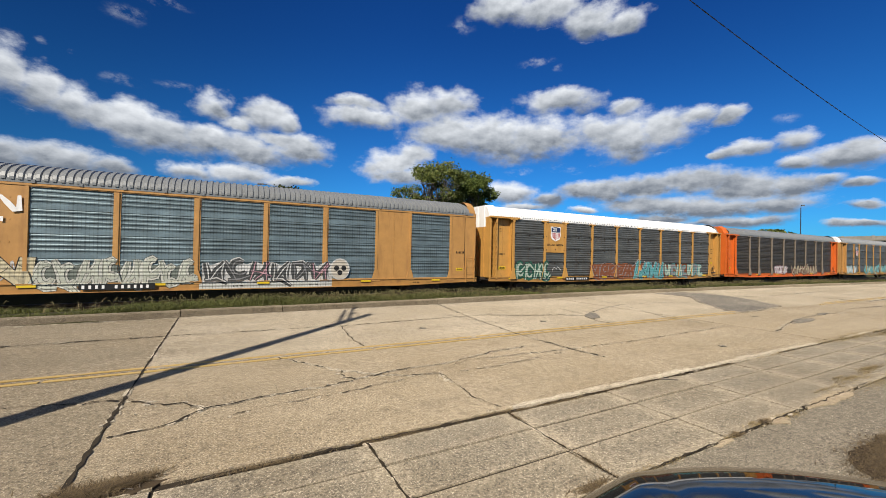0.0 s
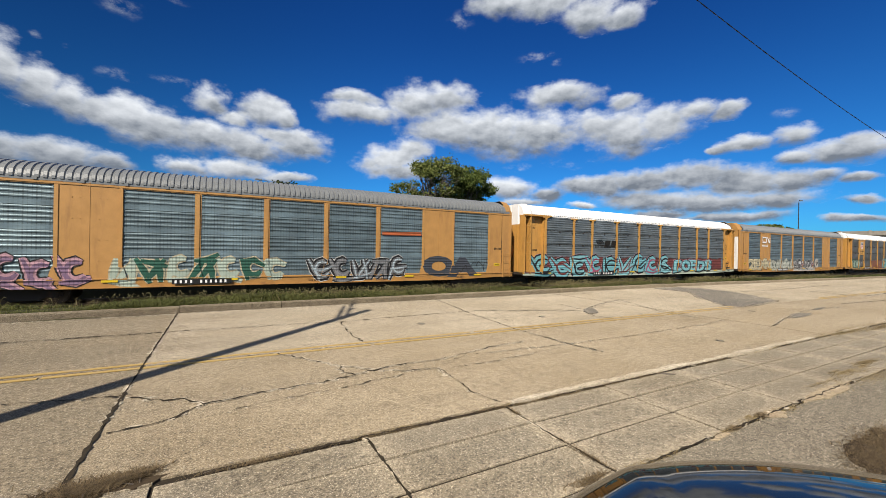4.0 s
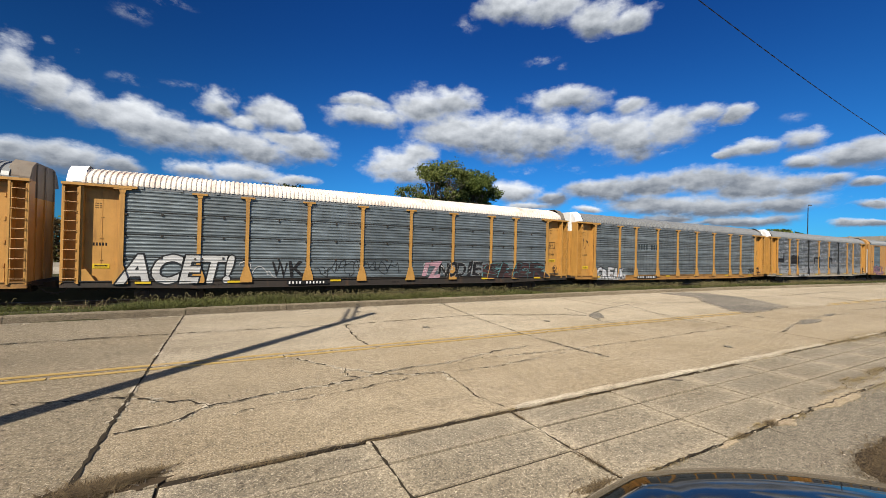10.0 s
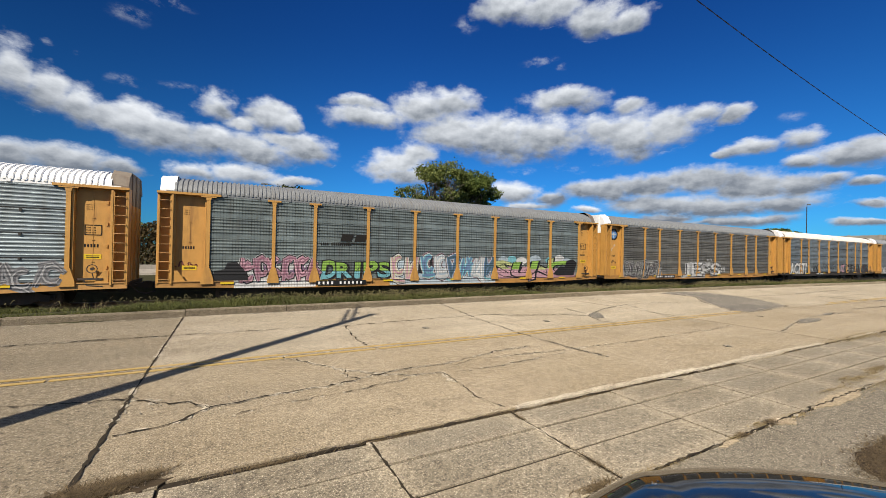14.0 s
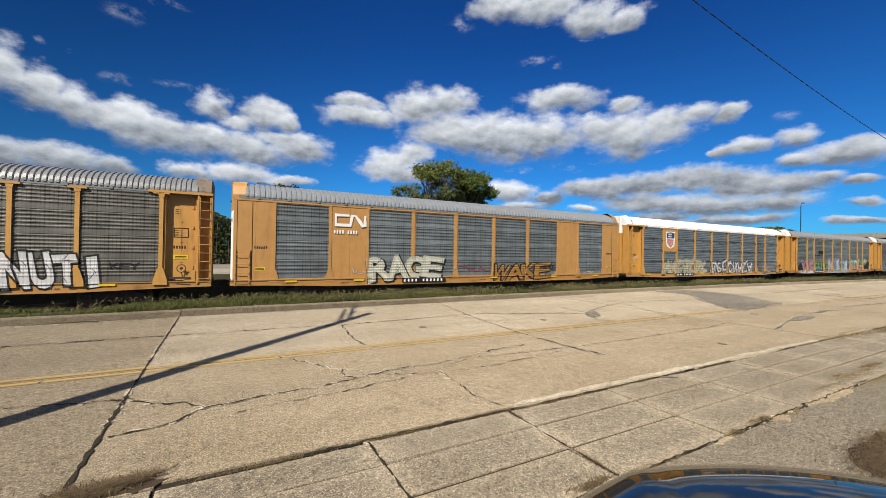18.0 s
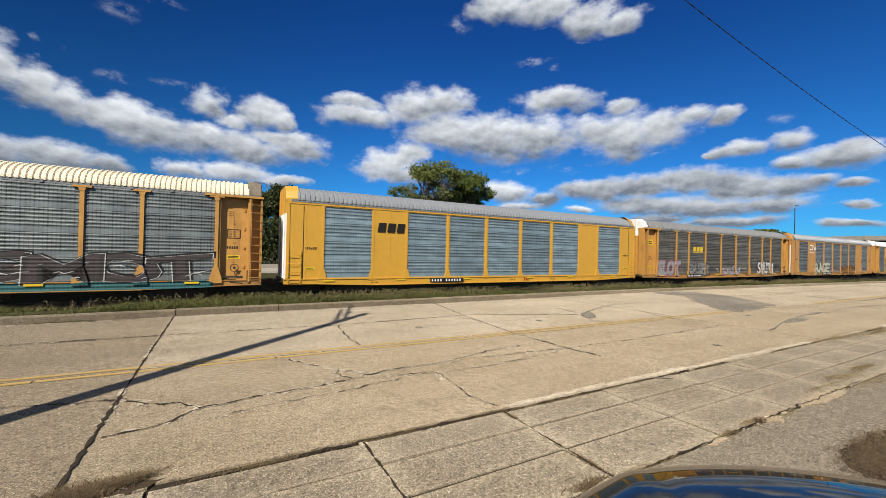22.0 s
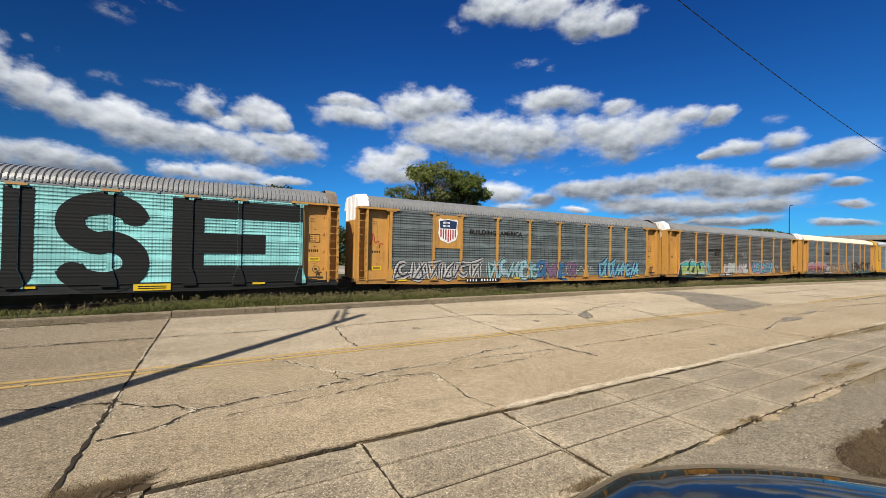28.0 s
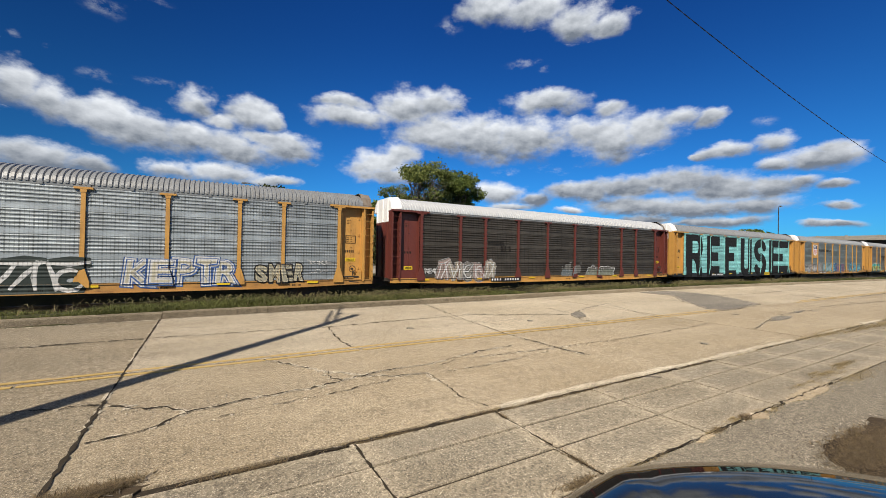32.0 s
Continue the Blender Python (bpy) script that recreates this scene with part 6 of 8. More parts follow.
# ---- one car ----
def build_car(label, kind, body, screen, roof, style="fine", sill=None, odd_posts=None, end_mat=WHITE, skip_bays=(), pitch=0.19, flare=True, bolts=False):
    car = thing("autorack_car", label, "railway car", "cars of the passing train")
    sill = sill or (body if body in (GOLD, ORANGE) else SILL_DIRTY)
    part("roof", cached(f"roof|{pitch}", roof, lambda b_: roof_mesh(b_, pitch, HALF - 0.60), False), car, "ribbed sheet roof")
    part("side_sill", cached("side_sill", sill, sill_mesh), car, "long steel side sill")
    part("underframe", cached("underframe", STEEL, frame_mesh), car, "dark grimy underframe")
    part("far_side_wall", cached("far_side_wall", body, far_wall), car)
    part("inner_wall", cached("inner_wall", STEEL, inner_wall), car)
    part("eave_rail", cached("eave_rail", ROOF_WHITE if roof is ROOF_WHITE else ROOF_DARK, lambda b_: (b_.box(-HALF + 0.3, HALF - 0.3, -SIDE - 0.01, -SIDE + 0.08, TOP + 0.155 if kind == "post" else TOP + 0.2, EAVE - 0.03), [b_.box(-12.5 + q * 1.4, -12.38 + q * 1.4, -SIDE - 0.05, -SIDE - 0.01, EAVE - 0.16, EAVE - 0.04) for q in range(19)])), car, "flat eave rail")
    trucks = []
    wide = 1.10 if kind == "post" else 1.46
    SURFACE[car.name] = (kind, style)
    for s in (-1, 1):
        part("end_door", cached(f"end_door|{s}|{wide}", end_mat if kind == "flush" and s < 0 else body, lambda b_: end_mesh(b_, s, False, wide)), car, "tall end door leaves")
        # heads turned from the sun take the darker colour, shade painted in
        part("end_door_head", cached(f"end_door_head|{s}|{wide}", body if kind == "flush" else (end_mat if s < 0 else SHADE_GRIME), lambda b_: end_mesh(b_, s, True, wide)), car, "round end door head")
        part("coupler", cached(f"coupler|{s}", STEEL, lambda b_: coupler_mesh(b_, s)), car, "dark steel coupler with air hose")
        tr = part("truck", cached("truck", STEEL, sideframe_mesh), car, "cast steel truck", (s * 10.06, 0, 0))
        for x in (-0.87, 0.87):
            trucks.append(part("wheelset", cached("wheelset", WHEEL, wheelset_mesh, False), tr, "", (x, 0, 0.42)))
    if kind == "post":
        for i, (a, c) in enumerate(zip(POSTS, POSTS[1:])):
            w = round(c - a - 0.16, 2)
            me = cached(f"side_screen|{w}|{style}", screen, lambda b_: screen_mesh(b_, w, style, 5 if style == "fine" else 6))
            part("side_screen", me, car, "", ((a + c) / 2, -SIDE, 0))
            if style == "seam":
                sm = cached(f"screen_seam|{w}", STENCIL, lambda b_: [b_.box(-w / 2, w / 2, -0.031, -0.02, zz - 0.018, zz + 0.018) for zz in [DECK + 0.052 + q_ * COURSE for q_ in range(4)]])
                tagged(part("screen_seam", sm, car, "dark seams between screen courses", ((a + c) / 2, -SIDE, 0)), kind="stuff")
                lb = cached(f"screen_latch|{w}", STEEL, lambda b_: [b_.box(-0.04, 0.04, -0.06, 0.0, zz, zz + 0.1) for zz in (1.98, 2.91, 3.84)] + [b_.box(xx - 0.03, xx + 0.03, -0.07, -0.02, zz - 0.02, zz + 0.05) for xx in (-w / 2 + 0.05, w / 2 - 0.05) for zz in (1.15, 1.98, 2.91, 3.84)])
                tagged(part("screen_latch", lb, car, "", ((a + c) / 2, -SIDE, 0)), kind="stuff")
        for i, x in enumerate(POSTS):
            m = (odd_posts or {}).get(i, body)
            part("side_post", cached(f"side_post|{flare}|{bolts}", m, lambda b_: post_mesh(b_, flare, bolts)), car, "", (x, -SIDE, 0))
        for s in (-1, 1):
            part("corner_door", cached(f"corner_door|{s}", body, lambda b_: corner_door(b_, s)), car, "recessed corner door")
            part("corner_column", cached(f"corner_column|{s}", body, lambda b_: corner_column(b_, s)), car)
            part("corner_head", cached(f"corner_head|{s}", body, lambda b_: corner_head(b_, s)), car)
            part("ladder", cached("ladder|tall", body, lambda b_: ladder_mesh(b_, 0.42, DECK - 0.05, TOP + 0.05, 10)), car, "steel end ladder", (s * 13.32, -SIDE - 0.04, 0))
            bb_u = s * 12.4 - 0.28
            if s > 0:
                part("hand_brake", cached("hand_brake", STEEL, lambda b_: (b_.box(12.0, 12.8, -SIDE - 0.05, -SIDE + 0.13, 1.16, 1.24), b_.tube((12.45, -SIDE - 0.02, 1.62), (12.45, -SIDE + 0.13, 1.62), 0.06, None, 10), b_.pipe([(12.45 + 0.17 * math.cos(q), -SIDE - 0.02, 1.62 + 0.17 * math.sin(q)) for q in (math.tau * k_ / 12 for k_ in range(13))], 0.018, 5), b_.pipe([(12.45, -SIDE, 1.45), (12.5, -SIDE, 1.24)], 0.02, 5), b_.pipe([(12.2, -SIDE - 0.03, 1.16), (12.3, -SIDE - 0.03, 0.95), (12.8, -SIDE - 0.03, 0.9)], 0.025, 5))), car, "rusty hand brake wheel and step")
                frame_box = Build()
                for q in range(4):
                    frame_box.box(*((12.12, 12.68, DOOR_Y - 0.007, DOOR_Y + 0.002, 3.0 + 0.4 * (q // 2), 3.03 + 0.4 * (q // 2)) if q % 2 == 0 else (12.12 + 0.53 * (q // 2), 12.15 + 0.53 * (q // 2), DOOR_Y - 0.009, DOOR_Y, 3.03, 3.4)))
                part("stencil_box", frame_box.mesh("stencil_box", STENCIL), car, "black stencilled inspection box")
                for q in range(3):
                    bars(car, 12.18, 3.08 + q * 0.1, 8, 0.05, STENCIL, DOOR_Y)
            sign(car, bb_u, 1.55 if s < 0 else 2.02, 0.56, 0.2, LABEL, DOOR_Y, "warning_label", "small yellow warning label")
            bars(car, bb_u, 2.5, 5, 0.13, STENCIL, DOOR_Y)
            for q in range(3):
                bars(car, bb_u + 0.05, 4.05 + q * 0.09, 7, 0.04, STENCIL, DOOR_Y)
    else:
        part("side_wall", cached("side_wall", body, flush_wall), car, "painted side wall plates")
        for a, c in FLUSH:
            w = round(c - a, 2)
            part("side_screen", cached(f"side_screen|{w}|{style}|flush", screen, lambda b_: screen_mesh(b_, w, style, 4)), car, "", ((a + c) / 2, -SIDE + 0.045, 0))
        for s in (-1, 1):
            part("ladder", cached("ladder|short", body, lambda b_: ladder_mesh(b_, 0.6, SILL0 + 0.1, 2.5, 4)), car, "short steel corner ladder", (s * 13.1, -SIDE - 0.04, 0))
            sign(car, s * 12.35 - 0.25, 1.5, 0.5, 0.16, LABEL, -SIDE - 0.004, "warning_label", "small yellow warning label")
            bars(car, s * 12.35 - 0.25, 2.55, 6, 0.13, STENCIL, -SIDE - 0.006)
            bb2 = Build()
            bb2.box(s * 12.7 - 0.012, s * 12.7 + 0.012, -SIDE - 0.015, -SIDE, DECK, TOP)
            part("wall_seam", bb2.mesh("wall_seam", STENCIL), car)
    # yellow end tabs and bars of small lettering on the sill
    r = random.Random(len(label) * 31)
    for i in range(6):
        u = -11.5 + i * 4.3 + r.uniform(-0.6, 0.6)
        sign(car, u, DECK - 0.13, 0.55, 0.09, LABEL, -SIDE - 0.072, "sill_reflector", "yellow reflector strip", edge=False)
    for i in range(5):
        bars(car, -9 + i * 4.4 + r.uniform(-0.8, 0.8), DECK - 0.25, 8, 0.07, STENCIL, -SIDE - 0.035)
    return car, trucks


CARS = []


def add(car):
    CARS.append(car)
    return car[0]


# spray colours
W_, K_, TEAL_, SKY_ = paint(0.72, 0.72, 0.70), paint(0.02, 0.02, 0.022), paint(0.10, 0.36, 0.36), paint(0.22, 0.55, 0.62)
PINK_, MAUVE_, GREEN_, LIME_ = paint(0.62, 0.36, 0.42), paint(0.26, 0.16, 0.26), paint(0.03, 0.13, 0.09), paint(0.30, 0.52, 0.09)
MAROON_, RUSTY_, BEIGE_, BLUE_ = paint(0.20, 0.055, 0.05), paint(0.28, 0.10, 0.05), paint(0.58, 0.52, 0.36), paint(0.05, 0.12, 0.34)
MINT_, GREY_, CREAM_, PALE_ = paint(0.50, 0.60, 0.50), paint(0.30, 0.30, 0.31), paint(0.72, 0.64, 0.42), paint(0.50, 0.60, 0.66)
ROSE_, SLATE_ = paint(0.42, 0.10, 0.18), paint(0.08, 0.15, 0.20)
O = (0.0, 0.0)


# the cars, from the first of the train to the last
c = add(build_car("tan autorack car with grey ribbed screens and teal graffiti", "post", TAN, SC_DULL, ROOF_GREY, "seam"))
shield(c, -8.6, 3.3, 1.0, 1.2, -SIDE - 0.13)
wild(c, -11.4, -8.0, 0.8, 2.1, 4, [(0.06, SKY_, O), (-0.03, W_, O)], 1)
wild(c, -5.0, 6.0, 0.8, 2.1, 9, [(0.05, TEAL_, O), (-0.02, [SKY_, MINT_], O)], 2)

c = add(build_car("orange-ended autorack car with dark grey screens", "post", ORANGE, SC_UMBER, ROOF_DARK, "fine", end_mat=ORANGE, odd_posts={i: SHADE_GRIME for i in range(1, 9)}))
wild(c, -3.5, -0.5, 0.9, 1.9, 4, [(0.05, PINK_, O), (-0.03, W_, O)], 3)
wild(c, 0.5, 7.5, 0.9, 2.0, 8, [(0.05, MAROON_, O), (-0.03, BEIGE_, O)], 4)

c = add(build_car("yellow autorack car with white roof, shield badge and graffiti", "post", YELLOW, SC_SEAM_DARK, ROOF_WHITE, "seam"))
bb = Build()
bb.box(-8.84, -7.08, -SIDE - 0.06, -SIDE - 0.03, 2.75, TOP + 0.05)
part("badge_panel", bb.mesh("badge_panel", YELLOW), c, "yellow badge panel")
shield(c, -8.42, 3.55, 0.95, 1.05, -SIDE - 0.065)
outline_text(c, "BUILDING AMERICA", -8.72, 3.22, 1.5, 0.13, [(0.004, STENCIL)], -SIDE - 0.066, name="slogan", label="black slogan lettering")
wild(c, -11.5, -8.4, 0.75, 2.1, 4, [(0.12, GREEN_, O), (-0.06, MINT_, O)], 11)
scrawl(c, -8.3, -7.2, 1.3, 1.8, 4, 0.05, W_, 12)
spray_field(c, -4.4, 8.4, 0.8, 2.1, RUSTY_, 13)
wild(c, -4.2, 1.2, 0.8, 2.05, 6, [(0.06, GREY_, O), (0.0, RUSTY_, O)], 14)
wild(c, 0.8, 4.6, 0.7, 2.3, 4, [(0.10, W_, O), (0.06, K_, O), (0.0, SKY_, O), (-0.09, TEAL_, O)], 15)
wild(c, 4.8, 10.6, 0.8, 2.1, 7, [(0.05, TEAL_, O), (-0.03, [MINT_, GREY_], O)], 16)
plate(c, -7.0, DECK - 0.27, 2.4, 0.22, -SIDE - 0.075)

c = add(build_car("tan-yellow autorack car with blue-grey screens and pale graffiti", "flush", TAN, SC_BLUE, ROOF_DARK, pitch=0.24))
worm_mark(c, -8.86, 3.78, 1.72, 0.72, WHITE, -SIDE - 0.05)
lettered(c, "2EMN", -11.5, -6.9, 0.88, 2.16, [(0.19, K_, O), (0.15, CREAM_, O), (-0.02, BEIGE_, O)], 21, crowd=1.1, label="cream bubble letters with black edges")
scrawl(c, -7.8, -6.9, 1.0, 2.0, 5, 0.045, W_, 22)
spray_field(c, -6.8, -1.5, 0.95, 1.95, paint(0.20, 0.23, 0.20), 230)
wild(c, -6.8, -1.4, 0.85, 2.12, 8, [(0.075, K_, O), (0.055, paint(0.70, 0.71, 0.63), O), (-0.03, K_, O), (-0.045, paint(0.60, 0.63, 0.53), O), (-0.13, K_, O)], 23, over=0.03, curl=0.7)
spray_field(c, -1.2, 4.6, 0.95, 2.0, W_, 24)
spray_field(c, -1.3, 4.6, 0.70, 1.0, paint(0.6, 0.62, 0.58), 240, ragged=0.05)
wild(c, -1.2, 4.4, 0.95, 2.05, 6, [(0.09, W_, O), (0.03, paint(0.08, 0.085, 0.085), O), (-0.09, [W_, GREY_, PINK_], (0.03, 0.02))], 25, over=0.03, curl=0.2)
for i, (rr, m) in enumerate(((0.52, W_), (0.46, paint(0.66, 0.60, 0.50)))):
    bb = Build()
    bb.prism([(5.0 + math.cos(a) * rr, 1.6 + math.sin(a) * rr * 1.1) for a in (math.tau * k / 20 for k in range(20))], FACE - 0.03 - 0.006 * i, FACE - 0.026 - 0.006 * i)
    part("graffiti", bb.mesh("graffiti", m), c, "pale round sprayed shape")
bb = Build()
for x, z in ((4.82, 1.66), (5.2, 1.66), (5.0, 1.42)):
    bb.prism([(x + math.cos(a) * 0.13, z + math.sin(a) * 0.14) for a in (math.tau * k / 12 for k in range(12))], FACE - 0.045, FACE - 0.04)
part("graffiti", bb.mesh("graffiti", K_), c)
plate(c, -5.4, DECK - 0.26, 2.5, 0.23, -SIDE - 0.075)

c = add(build_car("yellow autorack car, white roof, light-blue graffiti along its foot", "post", YELLOW, SC_SEAM, ROOF_WHITE, "seam", sill=paint(0.55, 0.62, 0.50)))
wordmark(c, -5.6, 3.05, 1.5, 0.38, 2, STENCIL, FACE)
bb = Build()
for i in range(5):
    bb.prism([(-6.6 + i * 0.05, 3.42 - i * 0.09), (-5.9 + i * 0.1, 3.42 - i * 0.09), (-5.85 + i * 0.1, 3.46 - i * 0.09), (-6.58 + i * 0.05, 3.46 - i * 0.09)], FACE, FACE + 0.004)
part("company_mark", bb.mesh("company_mark", STENCIL), c)
bars(c, -6.6, 2.82, 15, 0.15, STENCIL, FACE)
spray_field(c, -13.5, 11.2, DECK - 0.02, 2.18, MAROON_, 31, over=0.085, ragged=0.18, label="band of dark red spray paint")
wild(c, -12.8, 2.9, 0.70, 2.22, 9, [(0.20, PINK_, O), (0.175, K_, O), (0.06, [SKY_, SKY_, paint(0.28, 0.60, 0.66)], O), (-0.19, [K_, MAROON_, K_, ROSE_], (0.02, 0.03))], 32, thick=0.34, curl=0.45, label="light-blue tangled letters with black edges")
lettered(c, "DOEDS", 3.6, 9.4, 0.80, 2.0, [(0.26, PINK_, O), (0.24, K_, (0.03, -0.02)), (0.12, SKY_, O), (-0.02, paint(0.34, 0.66, 0.72), (0.0, 0.05))], 34, crowd=1.3, slant=0.15, shine=K_, label="light-blue letters with black edges")
scrawl(c, -11.2, -10.0, 0.72, 0.98, 4, 0.06, K_, 35)
plate(c, -6.9, DECK - 0.27, 2.3, 0.22, -SIDE - 0.075)

c = add(build_car("dull tan autorack car with grey screens and purple graffiti", "flush", TAN, SC_BLUE, ROOF_DARK, pitch=0.24))
wild(c, -12.0, -8.0, 0.78, 2.1, 4, [(0.09, K_, O), (0.03, PINK_, O), (-0.06, MAUVE_, (0, -0.04))], 41)
wild(c, -7.4, -0.6, 0.78, 2.0, 7, [(0.07, BEIGE_, O), (0.0, [MINT_, GREEN_], O)], 42, over=0.03)
wild(c, 0.6, 5.9, 0.70, 2.0, 5, [(0.13, W_, O), (0.09, K_, O), (-0.02, paint(0.22, 0.23, 0.24), O), (-0.10, [PALE_, GREY_], O)], 43, over=0.03, label="white tangled letters with black edges")
lettered(c, "OA", 7.2, 10.6, 0.9, 2.12, [(0.17, paint(0.07, 0.08, 0.10), O)], 44, over=0.01, tilt=0.04, label="dark slate sprayed letters")
scrawl(c, 9.4, 11.8, 1.0, 1.9, 6, 0.03, STENCIL, 440)
bb = Build()
bb.prism([(4.45, 3.25), (6.85, 3.28), (6.85, 3.48), (4.45, 3.44)], FACE, FACE + 0.004)
part("painted_stripe", bb.mesh("painted_stripe", paint(0.55, 0.14, 0.05)), c, "orange sprayed stripe")
plate(c, -5.2, DECK - 0.26, 2.3, 0.22, -SIDE - 0.075)

c = add(build_car("autorack car with buffed silvery screens and some blackened posts", "post", YELLOW, SC_BARE, ROOF_GREY, "fine", sill=paint(0.52, 0.46, 0.36), odd_posts={3: BLACK, 6: BLACK}))
for u0, u1, z0, z1 in ((-11.5, -10.1, 2.3, 2.75), (-10.35, -10.1, 2.7, 3.3), (-8.5, -6.6, 2.15, 3.15), (-4.1, -2.6, 2.2, 2.42), (-2.7, -2.4, 2.2, 3.0), (-2.4, -1.5, 2.8, 3.0), (1.5, 2.4, 2.75, 2.95), (2.2, 2.45, 2.2, 2.9), (2.4, 6.6, 2.2, 2.42), (-11.55, -10.8, 1.1, 2.3)):
    spray_field(c, u0, u1, z0, z1, K_ if z1 > 2.5 else GREY_, int(u0 * 7) + 99, FACE, ragged=0.06)
for i in (1, 2, 4, 5):
    bb = Build()
    bb.box(POSTS[i] - 0.092, POSTS[i] + 0.092, -SIDE - 0.096, -SIDE - 0.088, 1.6 if i > 3 else 2.0, 3.05)
    if i > 1:
        part("post_paint", bb.mesh("post_paint", BLACK), c, "black over-painting on a post")
for i in range(9):
    spray_field(c, POSTS[i] + 0.12, POSTS[i + 1] - 0.12, DECK + 0.06, 1.95, paint(0.40, 0.42, 0.44), 560 + i, ragged=0.35, name="buffed_paint")
for i in range(9):
    scrawl(c, -10.2 + i * 1.35, -8.3 + i * 1.35, 1.12, 1.62 + 0.1 * (i % 4), 3, 0.03, K_, 510 + i, over=0.002 * i)
plate(c, -6.9, DECK - 0.28, 2.7, 0.24, -SIDE - 0.075)

c = add(build_car("yellow autorack car with zinc screens and a white graffiti piece", "post", YELLOW, SC_MID, ROOF_GREY, "fine"))
bars(c, -6.7, 3.15, 8, 0.42, paint(0.06, 0.08, 0.09), FACE, "company_mark", 0.75, "dark bars of the company mark")
spray_field(c, -11.4, -8.2, 0.70, 1.2, W_, 61, over=0.085, ragged=0.1)
lettered(c, "CREAK", -11.45, -8.4, 0.68, 1.70, [(0.22, K_, O), (0.12, W_, O), (0.05, paint(0.76, 0.78, 0.82), (0.01, 0.03))], 62, crowd=1.3, tilt=0.06, label="white bubble letters with black edges")
lettered(c, "CREEK", -8.1, -7.3, 1.42, 1.62, [(0.008, K_, O)], 63, over=0.0, crowd=0.9)
lettered(c, "MANE", -7.9, -7.25, 1.2, 1.4, [(0.008, K_, O)], 630, over=0.0, crowd=0.9)
lettered(c, "CREAK", 10.4, 11.6, 1.2, 1.6, [(0.016, K_, O)], 631, over=0.0, slant=0.4, tilt=0.2, label="small black tag")
scrawl(c, -13.0, -12.0, 3.0, 4.0, 6, 0.04, K_, 64, over=0.09)
plate(c, -6.9, DECK - 0.26, 2.5, 0.22, -SIDE - 0.075)

c = add(build_car("yellow autorack car with chalky roof, ribbed screens and white lettering", "post", YELLOW, SC_SEAM, ROOF_RUSTY, "seam", sill=STEEL))
outline_text(c, "ACET!", -11.75, 0.95, 4.2, 1.15, [(0.12, BLACK), (0.055, W_)], shear=0.22, name="graffiti", label="white block letters with black shadow", over=0.09)
scrawl(c, -7.3, -5.4, 0.9, 1.9, 4, 0.04, W_, 71)
lettered(c, "WK", -5.9, -4.3, 1.15, 1.9, [(0.012, K_, O)], 72, over=0.0, crowd=0.9, label="thin black sprayed letters")
scrawl(c, -4.0, 0.6, 1.05, 2.15, 12, 0.03, K_, 73)
scrawl(c, -3.8, 1.2, 1.15, 2.05, 10, 0.028, K_, 730, over=0.01)
lettered(c, "IZNODIE", 2.1, 6.3, 1.05, 2.0, [(0.10, W_, O), (0.085, [PINK_, PINK_, K_, K_, K_, K_, K_], O)], 74, crowd=1.25, slant=0.2, shine=W_, label="black and pink letters with white edges")
spray_field(c, 6.4, 11.4, 0.98, 1.95, paint(0.10, 0.045, 0.045), 750, over=0.085, ragged=0.5)
lettered(c, "SHER", 6.7, 11.6, 0.98, 2.0, [(0.11, paint(0.14, 0.36, 0.36), O), (0.10, paint(0.04, 0.07, 0.085), (0.02, -0.015)), (0.055, paint(0.05, 0.03, 0.03), O)], 75, crowd=1.35, slant=0.3, shine=SKY_, label="dark letters with teal edges")
wild(c, 6.4, 11.6, 0.95, 1.75, 4, [(-0.05, paint(0.18, 0.46, 0.46), O)], 751, over=0.13, thick=0.16)
plate(c, -5.2, DECK - 0.26, 2.0, 0.2, -SIDE - 0.075)

c = add(build_car("yellow autorack car with grimy brown screens and a round badge", "post", YELLOW, SC_BROWN, ROOF_GREY, "fine"))
ring_badge(c, -12.4, 4.25, 0.46, DOOR_Y)
wild(c, -11.6, -6.9, 0.78, 2.3, 6, [(0.13, W_, O), (0.09, K_, O), (-0.03, W_, O), (-0.08, K_, O)], 81, thick=0.26, curl=0.35, label="black tangled letters with white edges")
wild(c, -11.4, -7.0, 0.85, 2.2, 6, [(-0.085, W_, O)], 810, over=0.125, thick=0.16)
lettered(c, "JEPS", -3.9, 2.3, 0.72, 2.2, [(0.26, K_, O), (0.22, W_, O), (0.13, K_, O), (0.04, W_, O)], 82, crowd=1.25, tilt=0.12, shine=K_, label="white swollen letters with double black edges")
lettered(c, "2019", 0.0, 0.9, 2.26, 2.46, [(0.012, W_, O)], 820, over=0.0, crowd=0.8)
lettered(c, "WN", 2.4, 3.1, 1.2, 1.7, [(0.012, W_, O)], 821, over=0.0, crowd=0.8)
scrawl(c, -13.0, -12.0, 2.9, 3.6, 4, 0.05, W_, 83, over=0.09)
scrawl(c, -13.0, -12.0, 1.85, 2.3, 5, 0.06, K_, 84, over=0.09)
plate(c, -7.6, DECK - 0.26, 2.6, 0.22, -SIDE - 0.075)

